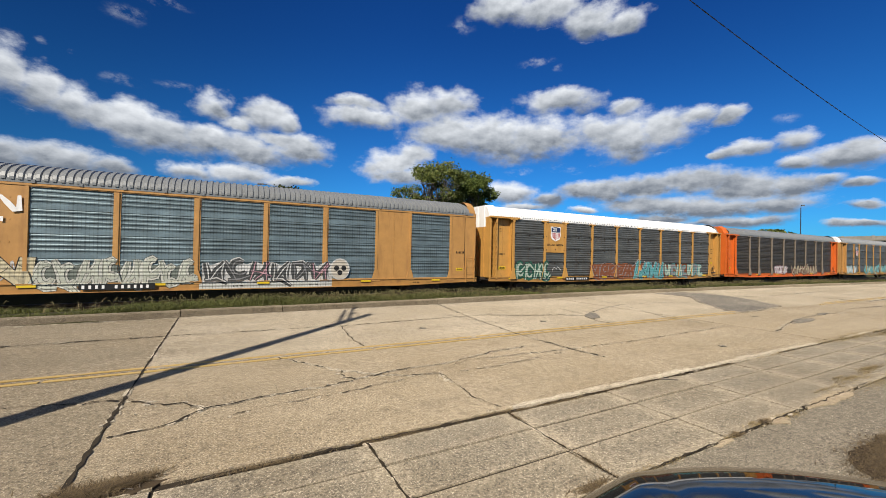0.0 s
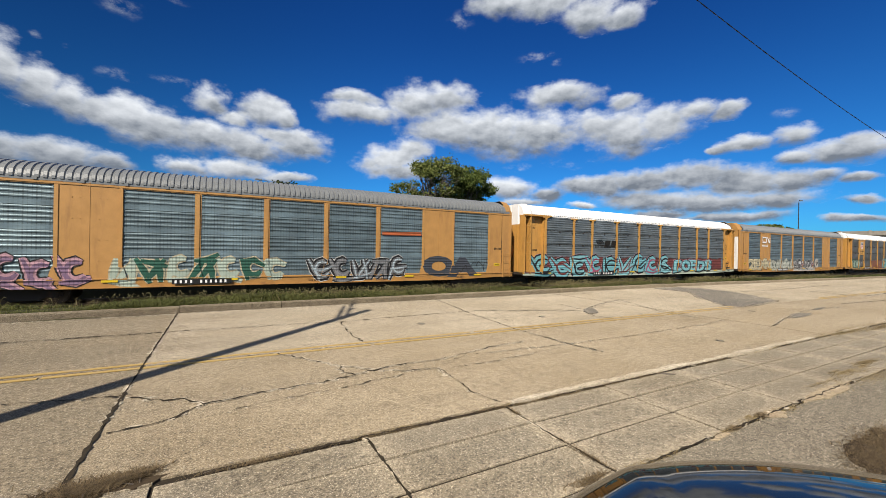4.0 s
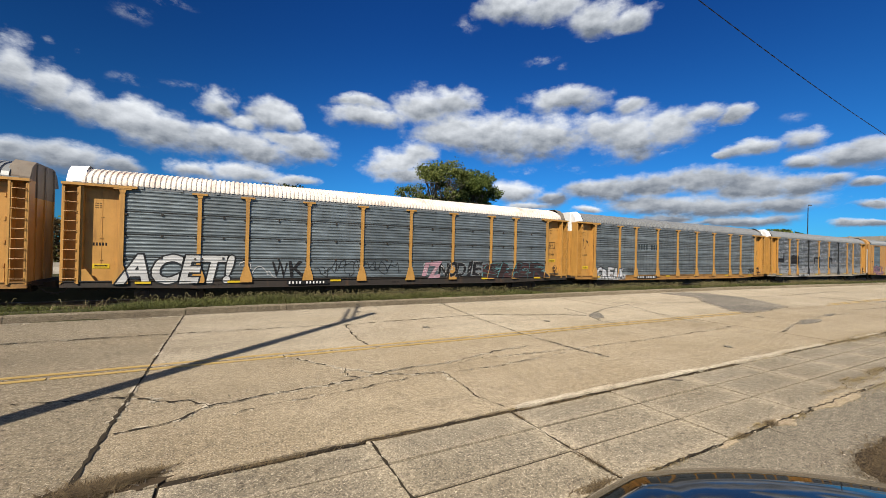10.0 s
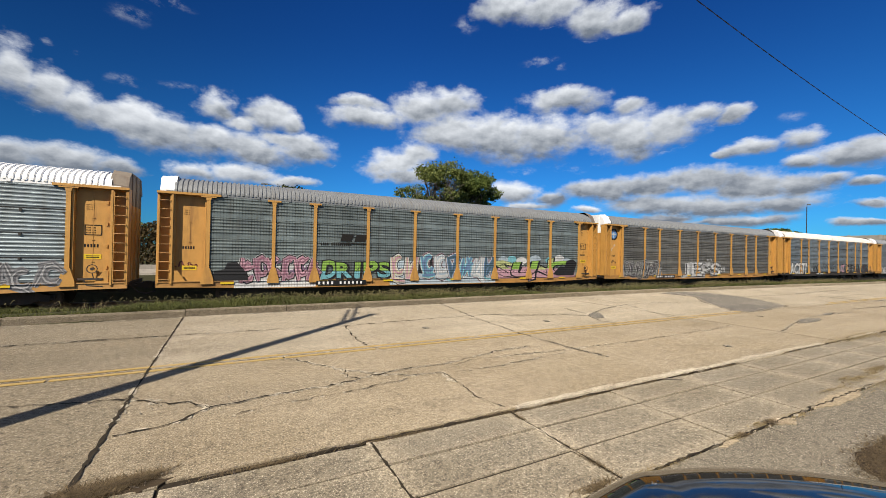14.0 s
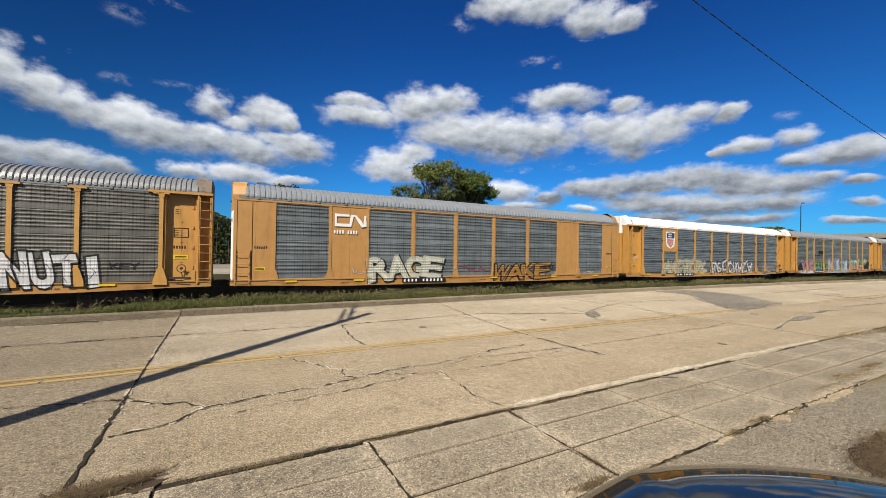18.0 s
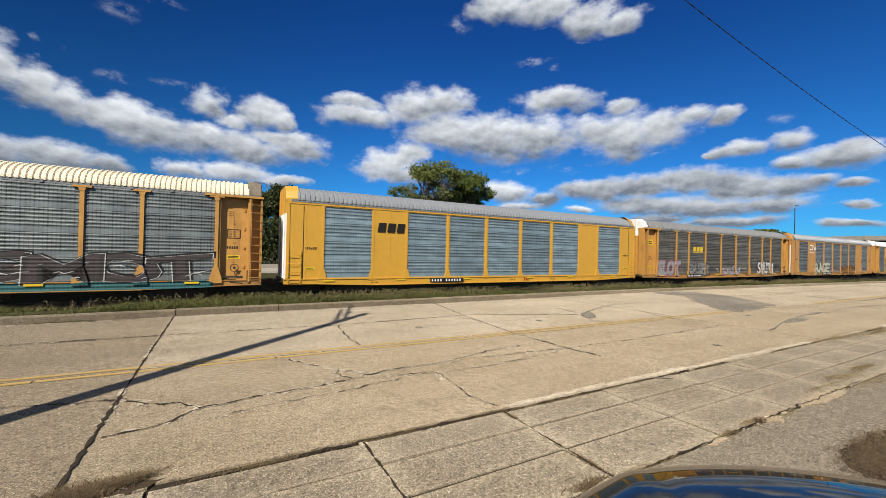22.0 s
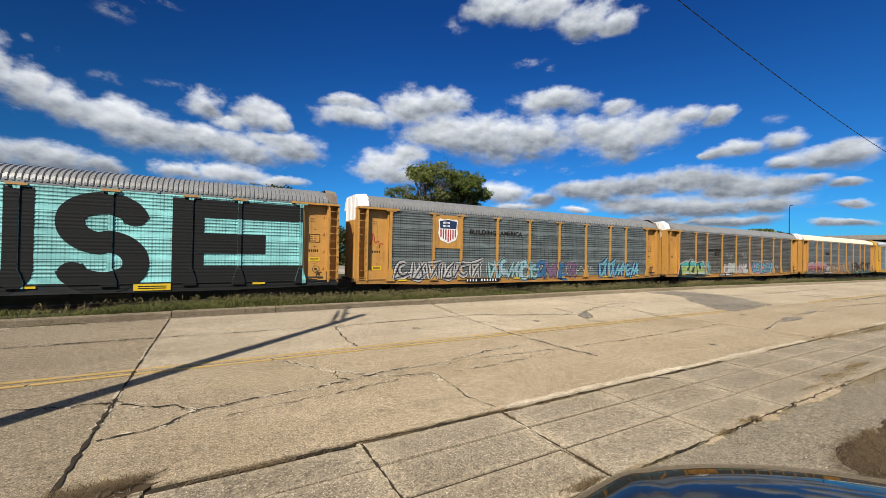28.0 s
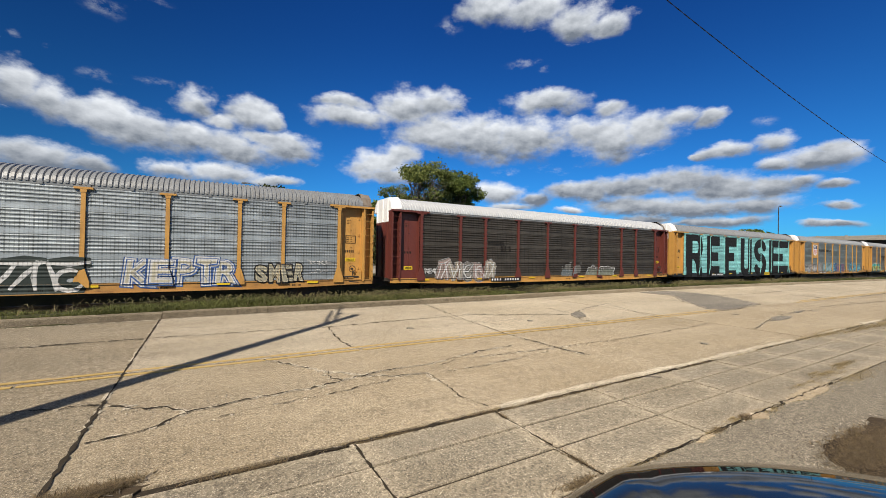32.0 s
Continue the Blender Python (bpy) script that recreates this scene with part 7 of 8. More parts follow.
c = add(build_car("yellow autorack car with greenish screens and many-coloured graffiti", "post", YELLOW, SC_GREEN, ROOF_GREY, "fine"))
wordmark(c, -5.7, 3.05, 1.5, 0.38, 2, STENCIL, FACE)
bars(c, -6.7, 2.82, 15, 0.14, STENCIL, FACE)
spray_field(c, -10.6, -6.9, 0.7, 1.95, W_, 91)
spray_field(c, -2.9, 4.3, 0.70, 2.2, PALE_, 92, over=0.02)
field(c, [(-1.6, 1.5), (-0.4, 2.35), (0.3, 2.0), (-0.6, 1.2)], K_, 0.6, 0.0)
field(c, [(3.2, 2.2), (4.5, 1.9), (4.4, 1.2), (3.7, 1.5)], K_, 0.6, 0.0)
spray_field(c, 4.0, 11.3, 0.95, 1.75, PINK_, 93)
for q, (x, z, rr) in enumerate(((4.9, 2.15, 0.42), (5.6, 2.2, 0.38), (6.4, 2.1, 0.45), (7.6, 2.2, 0.5), (8.9, 2.15, 0.4), (9.8, 2.25, 0.5), (10.5, 2.1, 0.4))):
    field(c, [(x + math.cos(a) * rr, z + math.sin(a) * rr * 0.6) for a in (math.tau * k / 12 for k in range(12))], (PALE_, SKY_, W_)[q % 3], -0.4 - 0.2 * (q % 2), 0.0)
wild(c, -10.4, -6.7, 0.85, 2.25, 6, [(0.11, W_, O), (0.08, K_, O), (0.02, [PINK_, paint(0.5, 0.3, 0.36)], O), (-0.07, paint(0.36, 0.16, 0.22), O)], 94, over=0.0, thick=0.24, curl=0.4, label="pink and mauve tangled piece")
wild(c, -10.3, -6.8, 0.85, 2.2, 4, [(-0.07, MAUVE_, O)], 940, over=0.03, thick=0.2)
lettered(c, "DRIPS", -6.6, -2.9, 1.0, 2.05, [(0.20, K_, (0.03, -0.03)), (0.08, LIME_, O)], 95, over=0.0, crowd=1.25, tilt=0.05, lower=(-0.05, SKY_), label="green and pink letters with black edges")
wild(c, -2.9, -1.2, 0.85, 2.4, 2, [(0.10, K_, O), (0.05, W_, O), (-0.02, CREAM_, O), (-0.09, PINK_, O)], 96, over=0.02)
wild(c, -1.0, 4.2, 1.0, 2.45, 6, [(0.15, PINK_, O), (0.12, K_, O), (0.08, W_, O), (0.02, [SKY_, PALE_, paint(0.16, 0.26, 0.42)], O), (-0.06, [paint(0.16, 0.26, 0.42), W_, SLATE_], O)], 97, over=0.0, thick=0.24, curl=0.2, label="pale blue angular piece")
wild(c, -1.2, 4.2, 0.9, 1.6, 5, [(-0.03, [PALE_, SKY_, W_], O)], 970, over=0.03)
lettered(c, "SUNG", 4.4, 10.4, 1.0, 2.2, [(0.22, K_, (0.03, -0.02)), (0.12, [paint(0.56, 0.60, 0.26), LIME_], O)], 98, over=0.0, crowd=1.45, tilt=0.25, slant=0.35, shine=K_, lower=(-0.02, PINK_), label="lime green and pink letters")
field(c, [(9.2, 1.2), (9.9, 1.75), (10.3, 1.7), (10.5, 2.15), (11.1, 2.25), (11.5, 2.0), (11.3, 1.5), (11.2, 1.1), (9.6, 1.1)], K_, 6, 0.0, "black sprayed shape")
bb = Build()
bb.prism([(-12.0 + 0.4, 1.05), (-10.0, 1.05), (-10.1, 1.45), (-10.5, 1.95), (-10.9, 1.9), (-11.0, 1.6), (-11.4, 1.5)], FACE - 0.02, FACE - 0.016)
part("graffiti", bb.mesh("graffiti", K_), c, "black sprayed shape")
scrawl(c, -13.0, -12.0, 1.6, 2.0, 5, 0.06, MAROON_, 99, over=0.09)
plate(c, -6.9, DECK - 0.27, 2.6, 0.23, -SIDE - 0.075)

c = add(build_car("yellow autorack car with white roof, shield badge and weathered screens", "post", YELLOW, SC_SEAM, ROOF_WHITE, "seam", sill=TAN))
bb = Build()
bb.box(-8.84, -7.08, -SIDE - 0.06, -SIDE - 0.03, 2.9, TOP + 0.05)
part("badge_panel", bb.mesh("badge_panel", YELLOW), c, "yellow badge panel")
shield(c, -8.6, 3.15, 1.3, 1.5, -SIDE - 0.065)
wild(c, -9.0, -2.2, 0.85, 2.2, 7, [(0.07, W_, O), (0.03, paint(0.30, 0.31, 0.20), O), (-0.06, BEIGE_, O)], 111)
wild(c, -1.6, 6.2, 0.75, 2.15, 8, [(0.05, K_, O), (0.0, GREY_, O), (-0.09, W_, O)], 112)
wild(c, 8.2, 11.6, 0.8, 1.95, 4, [(0.04, GREY_, O), (-0.03, paint(0.16, 0.16, 0.17), O), (-0.10, paint(0.45, 0.45, 0.45), O)], 113)
scrawl(c, -13.0, -11.9, 2.1, 2.5, 5, 0.05, W_, 114, over=0.09)
plate(c, -7.2, DECK - 0.27, 2.7, 0.23, -SIDE - 0.075)

c = add(build_car("tan-yellow autorack car with zinc screens, looped mark and pale graffiti", "flush", TAN, SC_MID, ROOF_SILVER, pitch=0.24))
worm_mark(c, -8.86, 3.78, 1.72, 0.72, WHITE, -SIDE - 0.05)
lettered(c, "RAGE", -6.9, -2.5, 0.85, 2.35, [(0.20, K_, (0.05, -0.05)), (0.13, paint(0.62, 0.62, 0.48), O), (0.0, paint(0.74, 0.74, 0.62), (0.0, -0.04))], 121, crowd=1.3, tilt=0.2, label="cream block letters")
scrawl(c, -1.3, 1.2, 1.1, 1.8, 5, 0.06, paint(0.4, 0.06, 0.1), 122)
lettered(c, "WAKE", 1.4, 6.2, 0.75, 1.9, [(0.13, K_, (-0.06, -0.04)), (0.12, K_, O), (0.055, paint(0.45, 0.22, 0.05), O)], 123, crowd=1.25, slant=0.2, label="orange letters with heavy black shadow")
lettered(c, "WOKE", 5.6, 6.8, 1.4, 1.8, [(0.014, K_, O)], 1230, over=0.0)
scrawl(c, 9.5, 11.1, 1.15, 1.3, 4, 0.03, W_, 1231)
lettered(c, "I", 10.1, 10.5, 1.3, 2.2, [(0.05, W_, O), (0.025, SC_MID, O)], 1232, over=0.0, tilt=0.0)
lettered(c, "I", 9.95, 10.65, 1.75, 1.95, [(0.03, W_, O)], 1233, over=0.0, tilt=0.0)
scrawl(c, -7.9, -7.1, 1.2, 1.6, 4, 0.04, W_, 124)
scrawl(c, -2.4, -1.4, 1.3, 2.0, 4, 0.04, GREY_, 125)
plate(c, -5.0, DECK - 0.27, 2.8, 0.25, -SIDE - 0.075)

c = add(build_car("yellow autorack car with brown screens, gold mark and silver graffiti", "post", YELLOW, SC_BROWN, ROOF_GREY, "fine"))
wordmark(c, -6.3, 3.15, 1.7, 0.42, 3, LABEL, FACE)
sign(c, -12.85, 3.55, 0.85, 0.5, LABEL, DOOR_Y - 0.003, "quality_plate", "yellow plate with dark lines")
outline_text(c, "SLOT", -11.6, 1.0, 3.3, 1.15, [(0.16, paint(0.35, 0.03, 0.08)), (0.11, paint(0.40, 0.38, 0.40))], shear=0.15, name="graffiti", label="silver letters with red outline", over=0.09)
lettered(c, "EASER", -6.95, -3.5, 0.88, 2.1, [(0.24, K_, O), (0.19, W_, O), (0.155, K_, O), (0.07, [paint(0.20, 0.20, 0.21), paint(0.25, 0.25, 0.26)], O), (0.0, paint(0.34, 0.34, 0.35), (0, 0.06))], 131, crowd=1.18, tilt=0.07, shine=W_, label="grey bubble letters with black edges")
wild(c, -1.3, 2.3, 0.9, 1.75, 7, [(0.06, W_, O), (0.03, paint(0.15, 0.10, 0.16), O), (-0.055, W_, O)], 132, thick=0.28, curl=0.9, label="mauve tangled letters with white edges")
scrawl(c, -2.4, -1.7, 1.2, 1.7, 4, 0.04, W_, 133)
scrawl(c, 2.2, 3.9, 1.35, 1.75, 6, 0.04, W_, 134)
lettered(c, "SNUTI", 6.0, 9.8, 0.8, 2.3, [(0.22, K_, O), (0.12, W_, O), (0.04, paint(0.8, 0.8, 0.8), O)], 135, crowd=1.2, label="white letters with black edges")
lettered(c, "KEY", 10.0, 11.0, 1.6, 1.9, [(0.01, K_, O)], 1351, over=0.0)
scrawl(c, 4.9, 6.4, 1.7, 2.15, 6, 0.025, K_, 1350)
scrawl(c, -12.9, -12.0, 2.1, 2.5, 5, 0.06, paint(0.3, 0.04, 0.05), 136, over=0.09)
plate(c, -7.3, DECK - 0.26, 2.4, 0.22, -SIDE - 0.075)

c = add(build_car("clean bright yellow autorack car with new blue-grey screens", "flush", GOLD, SC_NEW, ROOF_SILVER, pitch=0.24))
wordmark(c, -8.8, 3.62, 1.7, 0.5, 3, STENCIL, -SIDE - 0.05, slash=False)
plate(c, -5.5, DECK - 0.27, 2.3, 0.23, -SIDE - 0.075)
bars(c, 1.7, DECK - 0.27, 3, 0.2, paint(0.4, 0.04, 0.02), -SIDE - 0.075)

c = add(build_car("yellow autorack car with cream roof and pink and teal graffiti", "post", YELLOW, SC_MID, ROOF_CREAM, "fine"))
bb = Build()
for u0, u1, z0, z1 in ((-6.2, -6.15, 3.0, 3.65), (-6.2, -6.0, 3.0, 3.05), (-6.2, -6.0, 3.6, 3.65), (-4.45, -4.4, 3.0, 3.65), (-4.6, -4.4, 3.0, 3.05), (-4.6, -4.4, 3.6, 3.65), (-6.0, -5.6, 2.9, 2.95), (-5.0, -4.6, 2.9, 2.95)):
    bb.box(u0, u1, FACE, FACE + 0.004, z0, z1)
part("company_mark", bb.mesh("company_mark", STENCIL), c, "dark bracketed company mark")
wordmark(c, -5.85, 3.2, 1.15, 0.32, 3, STENCIL, FACE, slash=False)
spray_field(c, -12.5, -4.5, 0.72, 1.3, paint(0.10, 0.07, 0.09), 150, over=0.02)
spray_field(c, -5.6, -2.8, 0.9, 1.8, PALE_, 1500)
wild(c, -12.5, -5.4, 0.72, 1.2, 6, [(0.06, paint(0.08, 0.07, 0.08), O), (0.0, paint(0.12, 0.12, 0.14), O), (-0.06, paint(0.35, 0.36, 0.3), O)], 1510, over=0.085, thick=0.4)
PLUM_ = paint(0.20, 0.035, 0.075)
edge = [(-11.9, 1.67), (-11.65, 2.13), (-11.2, 2.09), (-11.0, 1.97), (-10.65, 2.16), (-10.25, 2.19), (-9.7, 1.98), (-9.3, 2.03), (-9.05, 2.25), (-8.73, 2.37), (-8.4, 2.22), (-8.05, 2.09), (-7.6, 2.21), (-7.05, 2.15), (-6.45, 1.97), (-6.1, 2.19), (-5.8, 2.07), (-5.7, 1.83), (-5.45, 1.69), (-6.1, 1.16), (-7.0, 1.26), (-8.05, 1.18), (-8.72, 0.76), (-8.95, 1.06), (-10.25, 1.16), (-11.45, 1.09), (-11.75, 1.3)]
field(c, [(-12.0, 1.35), (-6.4, 1.3), (-6.5, 0.75), (-12.1, 0.72)], paint(0.045, 0.045, 0.05), 0)
field(c, rim(edge, 0.075), K_, 1)
field(c, rim(edge, 0.045), W_, 2, label="pink and plum swollen letters with white edges")
field(c, edge, PINK_, 3, fades=((1.72, ROSE_), (1.5, PLUM_)))
for cx, cz, k in ((-10.9, 1.45, 1.0), (-9.85, 1.36, 1.25), (-7.6, 1.6, 1.0), (-6.3, 1.45, 0.8)):
    for q, (m, wd) in enumerate(((K_, 0.11), (CREAM_, 0.07))):
        bb = Build()
        bb.ribbon([(cx + (0.45 - 0.05 * t_) * k * math.cos(0.7 * t_), cz + (0.24 - 0.025 * t_) * k * math.sin(0.7 * t_)) for t_ in range(9)], wd, FACE - 0.0075 - 0.001 * q)
        sprayed("graffiti_line", bb, m, c, 0.09)
for u_ in (-9.9, -9.1, -8.3, -7.2):
    bb = Build()
    bb.ribbon([(u_, 2.05), (u_ + 0.1, 1.75), (u_ - 0.15, 1.45), (u_ + 0.1, 1.18)], 0.05, FACE - 0.0098)
    sprayed("graffiti_line", bb, K_, c, 0.09)
wild(c, -4.6, 3.1, 0.78, 2.05, 9, [(0.10, W_, O), (0.06, paint(0.22, 0.075, 0.04), O), (-0.05, [paint(0.36, 0.33, 0.22), RUSTY_, paint(0.3, 0.14, 0.08)], O), (-0.10, BEIGE_, O)], 152, thick=0.25, label="rust-brown tangled letters with white edges")
spray_field(c, 3.2, 11.6, 0.70, 1.15, paint(0.04, 0.17, 0.18), 1530, over=0.086, ragged=0.2)
lettered(c, "SMOT", 3.6, 11.3, 0.9, 2.2, [(0.16, K_, (0.05, 0.06)), (0.15, W_, O), (0.11, paint(0.055, 0.05, 0.05), O), (0.0, paint(0.085, 0.07, 0.072), (0.0, 0.08))], 153, crowd=1.2, tilt=0.15, shine=W_, label="dark letters with white edges over teal")
scrawl(c, -13.3, -12.2, 2.0, 2.4, 6, 0.05, W_, 154, over=0.09)
plate(c, -6.5, DECK - 0.27, 2.6, 0.23, -SIDE - 0.075)

c = add(build_car("yellow autorack car with sooty screens and turquoise graffiti", "post", YELLOW, SC_BROWN, ROOF_GREY, "fine"))
wordmark(c, -5.5, 3.2, 1.1, 0.28, 2, STENCIL, FACE)
bb = Build()
for i in range(6):
    bb.box(-6.8, -5.6 + i * 0.02, FACE, FACE + 0.004, 3.42 - i * 0.05, 3.445 - i * 0.05)
part("company_mark", bb.mesh("company_mark", STENCIL), c)
for q in range(2):
    bars(c, -5.6, 2.95 - q * 0.2, 8, 0.15, STENCIL, FACE)
LAGOON_, LEAFY_, DEEP_ = paint(0.10, 0.50, 0.46), paint(0.46, 0.60, 0.22), paint(0.035, 0.06, 0.065)
back = [(-11.9, 1.1), (-11.6, 1.85), (-10.3, 2.3), (-10.2, 2.05), (-9.7, 2.43), (-8.8, 2.0), (-7.7, 2.26), (-7.2, 0.95), (-7.2, 0.62), (-11.95, 0.72)]
field(c, rim(back, 0.06), W_, 0, label="turquoise and lime angular letters on a dark ground")
field(c, back, DEEP_, 1)
PALEMINT_ = paint(0.55, 0.66, 0.52)
for pts in ([(-11.36, 1.86), (-10.86, 2.08), (-10.27, 2.25), (-10.08, 1.71), (-10.34, 1.53), (-10.42, 1.31), (-10.07, 1.33), (-9.95, 0.97), (-11.15, 1.04)],
            [(-9.83, 2.12), (-9.64, 2.32), (-8.89, 2.02), (-8.96, 1.67), (-9.35, 1.62), (-9.73, 1.22), (-9.34, 1.07), (-9.04, 1.7), (-8.8, 1.67), (-8.87, 1.05), (-9.83, 0.96), (-10.0, 1.35)],
            [(-8.77, 1.9), (-8.49, 1.96), (-8.35, 1.53), (-8.14, 1.38), (-8.02, 1.67), (-8.28, 1.95), (-7.74, 2.22), (-7.32, 0.94), (-8.62, 1.0)]):
    field(c, pts, paint(0.62, 0.74, 0.70), 2, fades=((2.12, LAGOON_), (1.75, LEAFY_), (1.15, PALEMINT_)))
r_ = random.Random(5)
for q in range(14):
    x, z = -11.2 + q * 0.28, r_.uniform(1.0, 1.5)
    bb = Build()
    bb.ribbon([(x, z), (x + r_.uniform(-0.1, 0.25), z + r_.uniform(0.15, 0.3)), (x + r_.uniform(0.1, 0.4), z + r_.uniform(0.0, 0.4))], 0.022, FACE - 0.007 - 0.0002 * q)
    sprayed("graffiti_line", bb, DEEP_, c, 0.09)
for i, (rr, m) in enumerate(((0.60, W_), (0.55, DEEP_), (0.47, paint(0.20, 0.52, 0.50)))):
    field(c, [(-6.92 + math.cos(a) * rr * 0.95, 1.58 + math.sin(a) * rr * 1.15) for a in (math.tau * k / 20 for k in range(20))], m, 6 + i, label="round turquoise sprayed shape" if i == 0 else "")
field(c, [(-7.2, 0.95), (-7.25, 1.2), (-6.6, 1.2), (-6.62, 0.95)], paint(0.20, 0.52, 0.50), 8)
for x, z, rr in ((-7.12, 1.46, 0.13), (-6.7, 1.44, 0.13), (-6.9, 1.24, 0.06)):
    field(c, [(x + math.cos(a) * rr, z + math.sin(a) * rr) for a in (math.tau * k / 12 for k in range(12))], DEEP_, 10)
wild(c, -6.2, -4.4, 0.95, 1.8, 3, [(-0.07, MINT_, O)], 162, over=0.0, thick=0.2)
wild(c, -3.9, 1.1, 0.9, 2.1, 6, [(0.07, W_, O), (0.02, [paint(0.46, 0.30, 0.26), PALE_, MINT_, paint(0.3, 0.2, 0.17)], O), (-0.08, W_, O)], 163, label="white and peach tangled letters")
spray_field(c, 1.3, 7.2, 0.9, 2.2, PINK_, 164, over=0.02, ragged=0.5)
wild(c, 2.0, 6.8, 0.95, 2.15, 6, [(0.09, K_, O), (0.06, paint(0.10, 0.22, 0.36), O), (-0.05, [paint(0.2, 0.36, 0.46), SKY_], O)], 165, thick=0.25, label="blue tangled letters on a pink cloud")
scrawl(c, 1.4, 7.2, 2.1, 2.5, 9, 0.03, W_, 1650)
scrawl(c, 7.4, 9.2, 1.2, 2.1, 6, 0.035, W_, 166)
scrawl(c, -3.7, -2.0, 2.4, 3.2, 6, 0.035, W_, 167)
scrawl(c, -0.2, 1.1, 2.5, 3.2, 6, 0.035, W_, 168)
plate(c, -4.8, DECK - 0.28, 2.6, 0.24, -SIDE - 0.075)

c = add(build_car("yellow autorack car with shield badge, slogan and blue graffiti", "post", YELLOW, SC_GREEN, ROOF_GREY, "fine"))
bb = Build()
bb.box(-8.86, -7.06, -SIDE - 0.06, -SIDE - 0.03, 2.85, TOP + 0.08)
part("badge_panel", bb.mesh("badge_panel", YELLOW), c, "yellow badge panel")
shield(c, -8.65, 3.15, 1.38, 1.5, -SIDE - 0.065)
outline_text(c, "BUILDING", -6.35, 3.78, 2.05, 0.3, [(0.012, STENCIL)], name="slogan", label="black slogan lettering")
outline_text(c, "AMERICA", -3.95, 3.78, 1.85, 0.3, [(0.012, STENCIL)], name="slogan", label="black slogan lettering")
wild(c, -11.5, -5.4, 0.9, 2.1, 6, [(0.10, K_, O), (0.05, W_, O), (-0.04, paint(0.42, 0.42, 0.43), O), (-0.10, K_, O)], 171)
wild(c, -5.0, -0.6, 0.78, 2.2, 5, [(0.09, W_, O), (0.06, K_, O), (0.0, [TEAL_, SKY_], O), (-0.08, PALE_, O)], 172)
wild(c, -0.8, 3.2, 0.78, 2.15, 4, [(0.09, W_, O), (0.06, K_, O), (0.0, [paint(0.06, 0.20, 0.42), MAUVE_], O)], 173)
scrawl(c, 3.2, 5.0, 1.2, 2.0, 8, 0.04, W_, 174)
wild(c, 5.6, 10.6, 0.75, 2.15, 5, [(0.08, K_, O), (0.03, BLUE_, O), (-0.05, SKY_, O)], 175)
scrawl(c, -12.9, -11.95, 2.7, 3.6, 5, 0.05, paint(0.5, 0.08, 0.03), 176, over=0.09)
plate(c, -6.7, DECK - 0.27, 2.6, 0.23, -SIDE - 0.075)

c = add(build_car("autorack car covered in huge black letters on teal paint", "post", YELLOW, SC_TEAL, ROOF_GREY, "fine", sill=BLACK, odd_posts={0: SC_TEAL, 1: SC_TEAL, 2: SC_TEAL, 3: SC_TEAL, 4: SC_TEAL, 5: SC_TEAL, 6: SC_TEAL, 7: SC_TEAL, 8: SC_TEAL, 9: SC_TEAL}))
REFUSE_CAR = c
LZ0, LZ1 = 0.66, TOP + 0.02


def giant(pts, w, i):
    bb = Build()
    y = FACE - 0.003 * i
    pts = [Vector(p) for p in pts]
    for a, q in zip(pts, pts[1:]):
        d = (q - a).normalized()
        n = Vector((-d.y, d.x)) * (w / 2)
        bb.poly([(v.x, y, v.y) for v in (a - n, q - n, q + n, a + n)])
    for k, v in enumerate(pts[1:-1]):
        bb.poly([(v.x + math.cos(t) * w / 2, y - 0.0005 * (k + 1), v.y + math.sin(t) * w / 2) for t in (math.tau * j / 16 for j in range(16))])
    sprayed("giant_letter_stroke", bb, BLACK_RIB, REFUSE_CAR, 0.09, "broad matt black letter stroke")


def arc(cx, cz, rx, rz, a0, a1, n=9):
    return [(cx + rx * math.cos(radians(a0 + (a1 - a0) * i / n)), cz + rz * math.sin(radians(a0 + (a1 - a0) * i / n))) for i in range(n + 1)]


def slab_stroke(u0, u1, z0, z1, i):
    giant([((u0 + u1) / 2, z0), ((u0 + u1) / 2, z1)], u1 - u0, i)


# R
slab_stroke(-11.55, -10.35, LZ0, LZ1, 0)
giant([(-10.6, 4.52), (-9.6, 4.52)] + arc(-9.55, 3.62, 0.62, 0.90, 90, -90) + [(-10.6, 2.72)], 0.62, 1)
giant(arc(-9.35, 3.62, 0.50, 0.80, 80, -80), 0.75, 2)
giant([(-9.75, 2.75), (-9.25, 2.1), (-9.05, LZ0)], 0.95, 3)
# E
slab_stroke(-7.66, -6.76, LZ0, LZ1, 0)
for q_, (z0_, z1_, u1_) in enumerate(((3.84, LZ1, -5.19), (2.28, 3.17, -5.45), (LZ0, 1.75, -5.19))):
    giant([(-7.0, (z0_ + z1_) / 2), (u1_, (z0_ + z1_) / 2)], z1_ - z0_, 1 + q_)
# F
slab_stroke(-4.17, -3.24, LZ0, LZ1, 0)
for q_, (z0_, z1_, u1_) in enumerate(((3.84, LZ1, -1.61), (2.28, 3.17, -2.11), (LZ0, 1.3, -1.7))):
    giant([(-3.4, (z0_ + z1_) / 2), (u1_, (z0_ + z1_) / 2)], z1_ - z0_, 1 + q_)
# U
giant([(-0.22, LZ1), (-0.22, 1.75)] + arc(0.63, 1.62, 0.85, 0.62, 180, 360) + [(1.48, 1.75), (1.48, LZ1)], 0.86, 0)
# S
giant(arc(4.0, 3.66, 1.06, 0.70, 0, 180) + arc(4.0, 3.55, 1.06, 0.85, 180, 262) + arc(4.0, 1.95, 1.06, 0.85, 82, 0) + arc(4.0, 1.80, 1.06, 0.72, 0, -175), 0.90, 0)
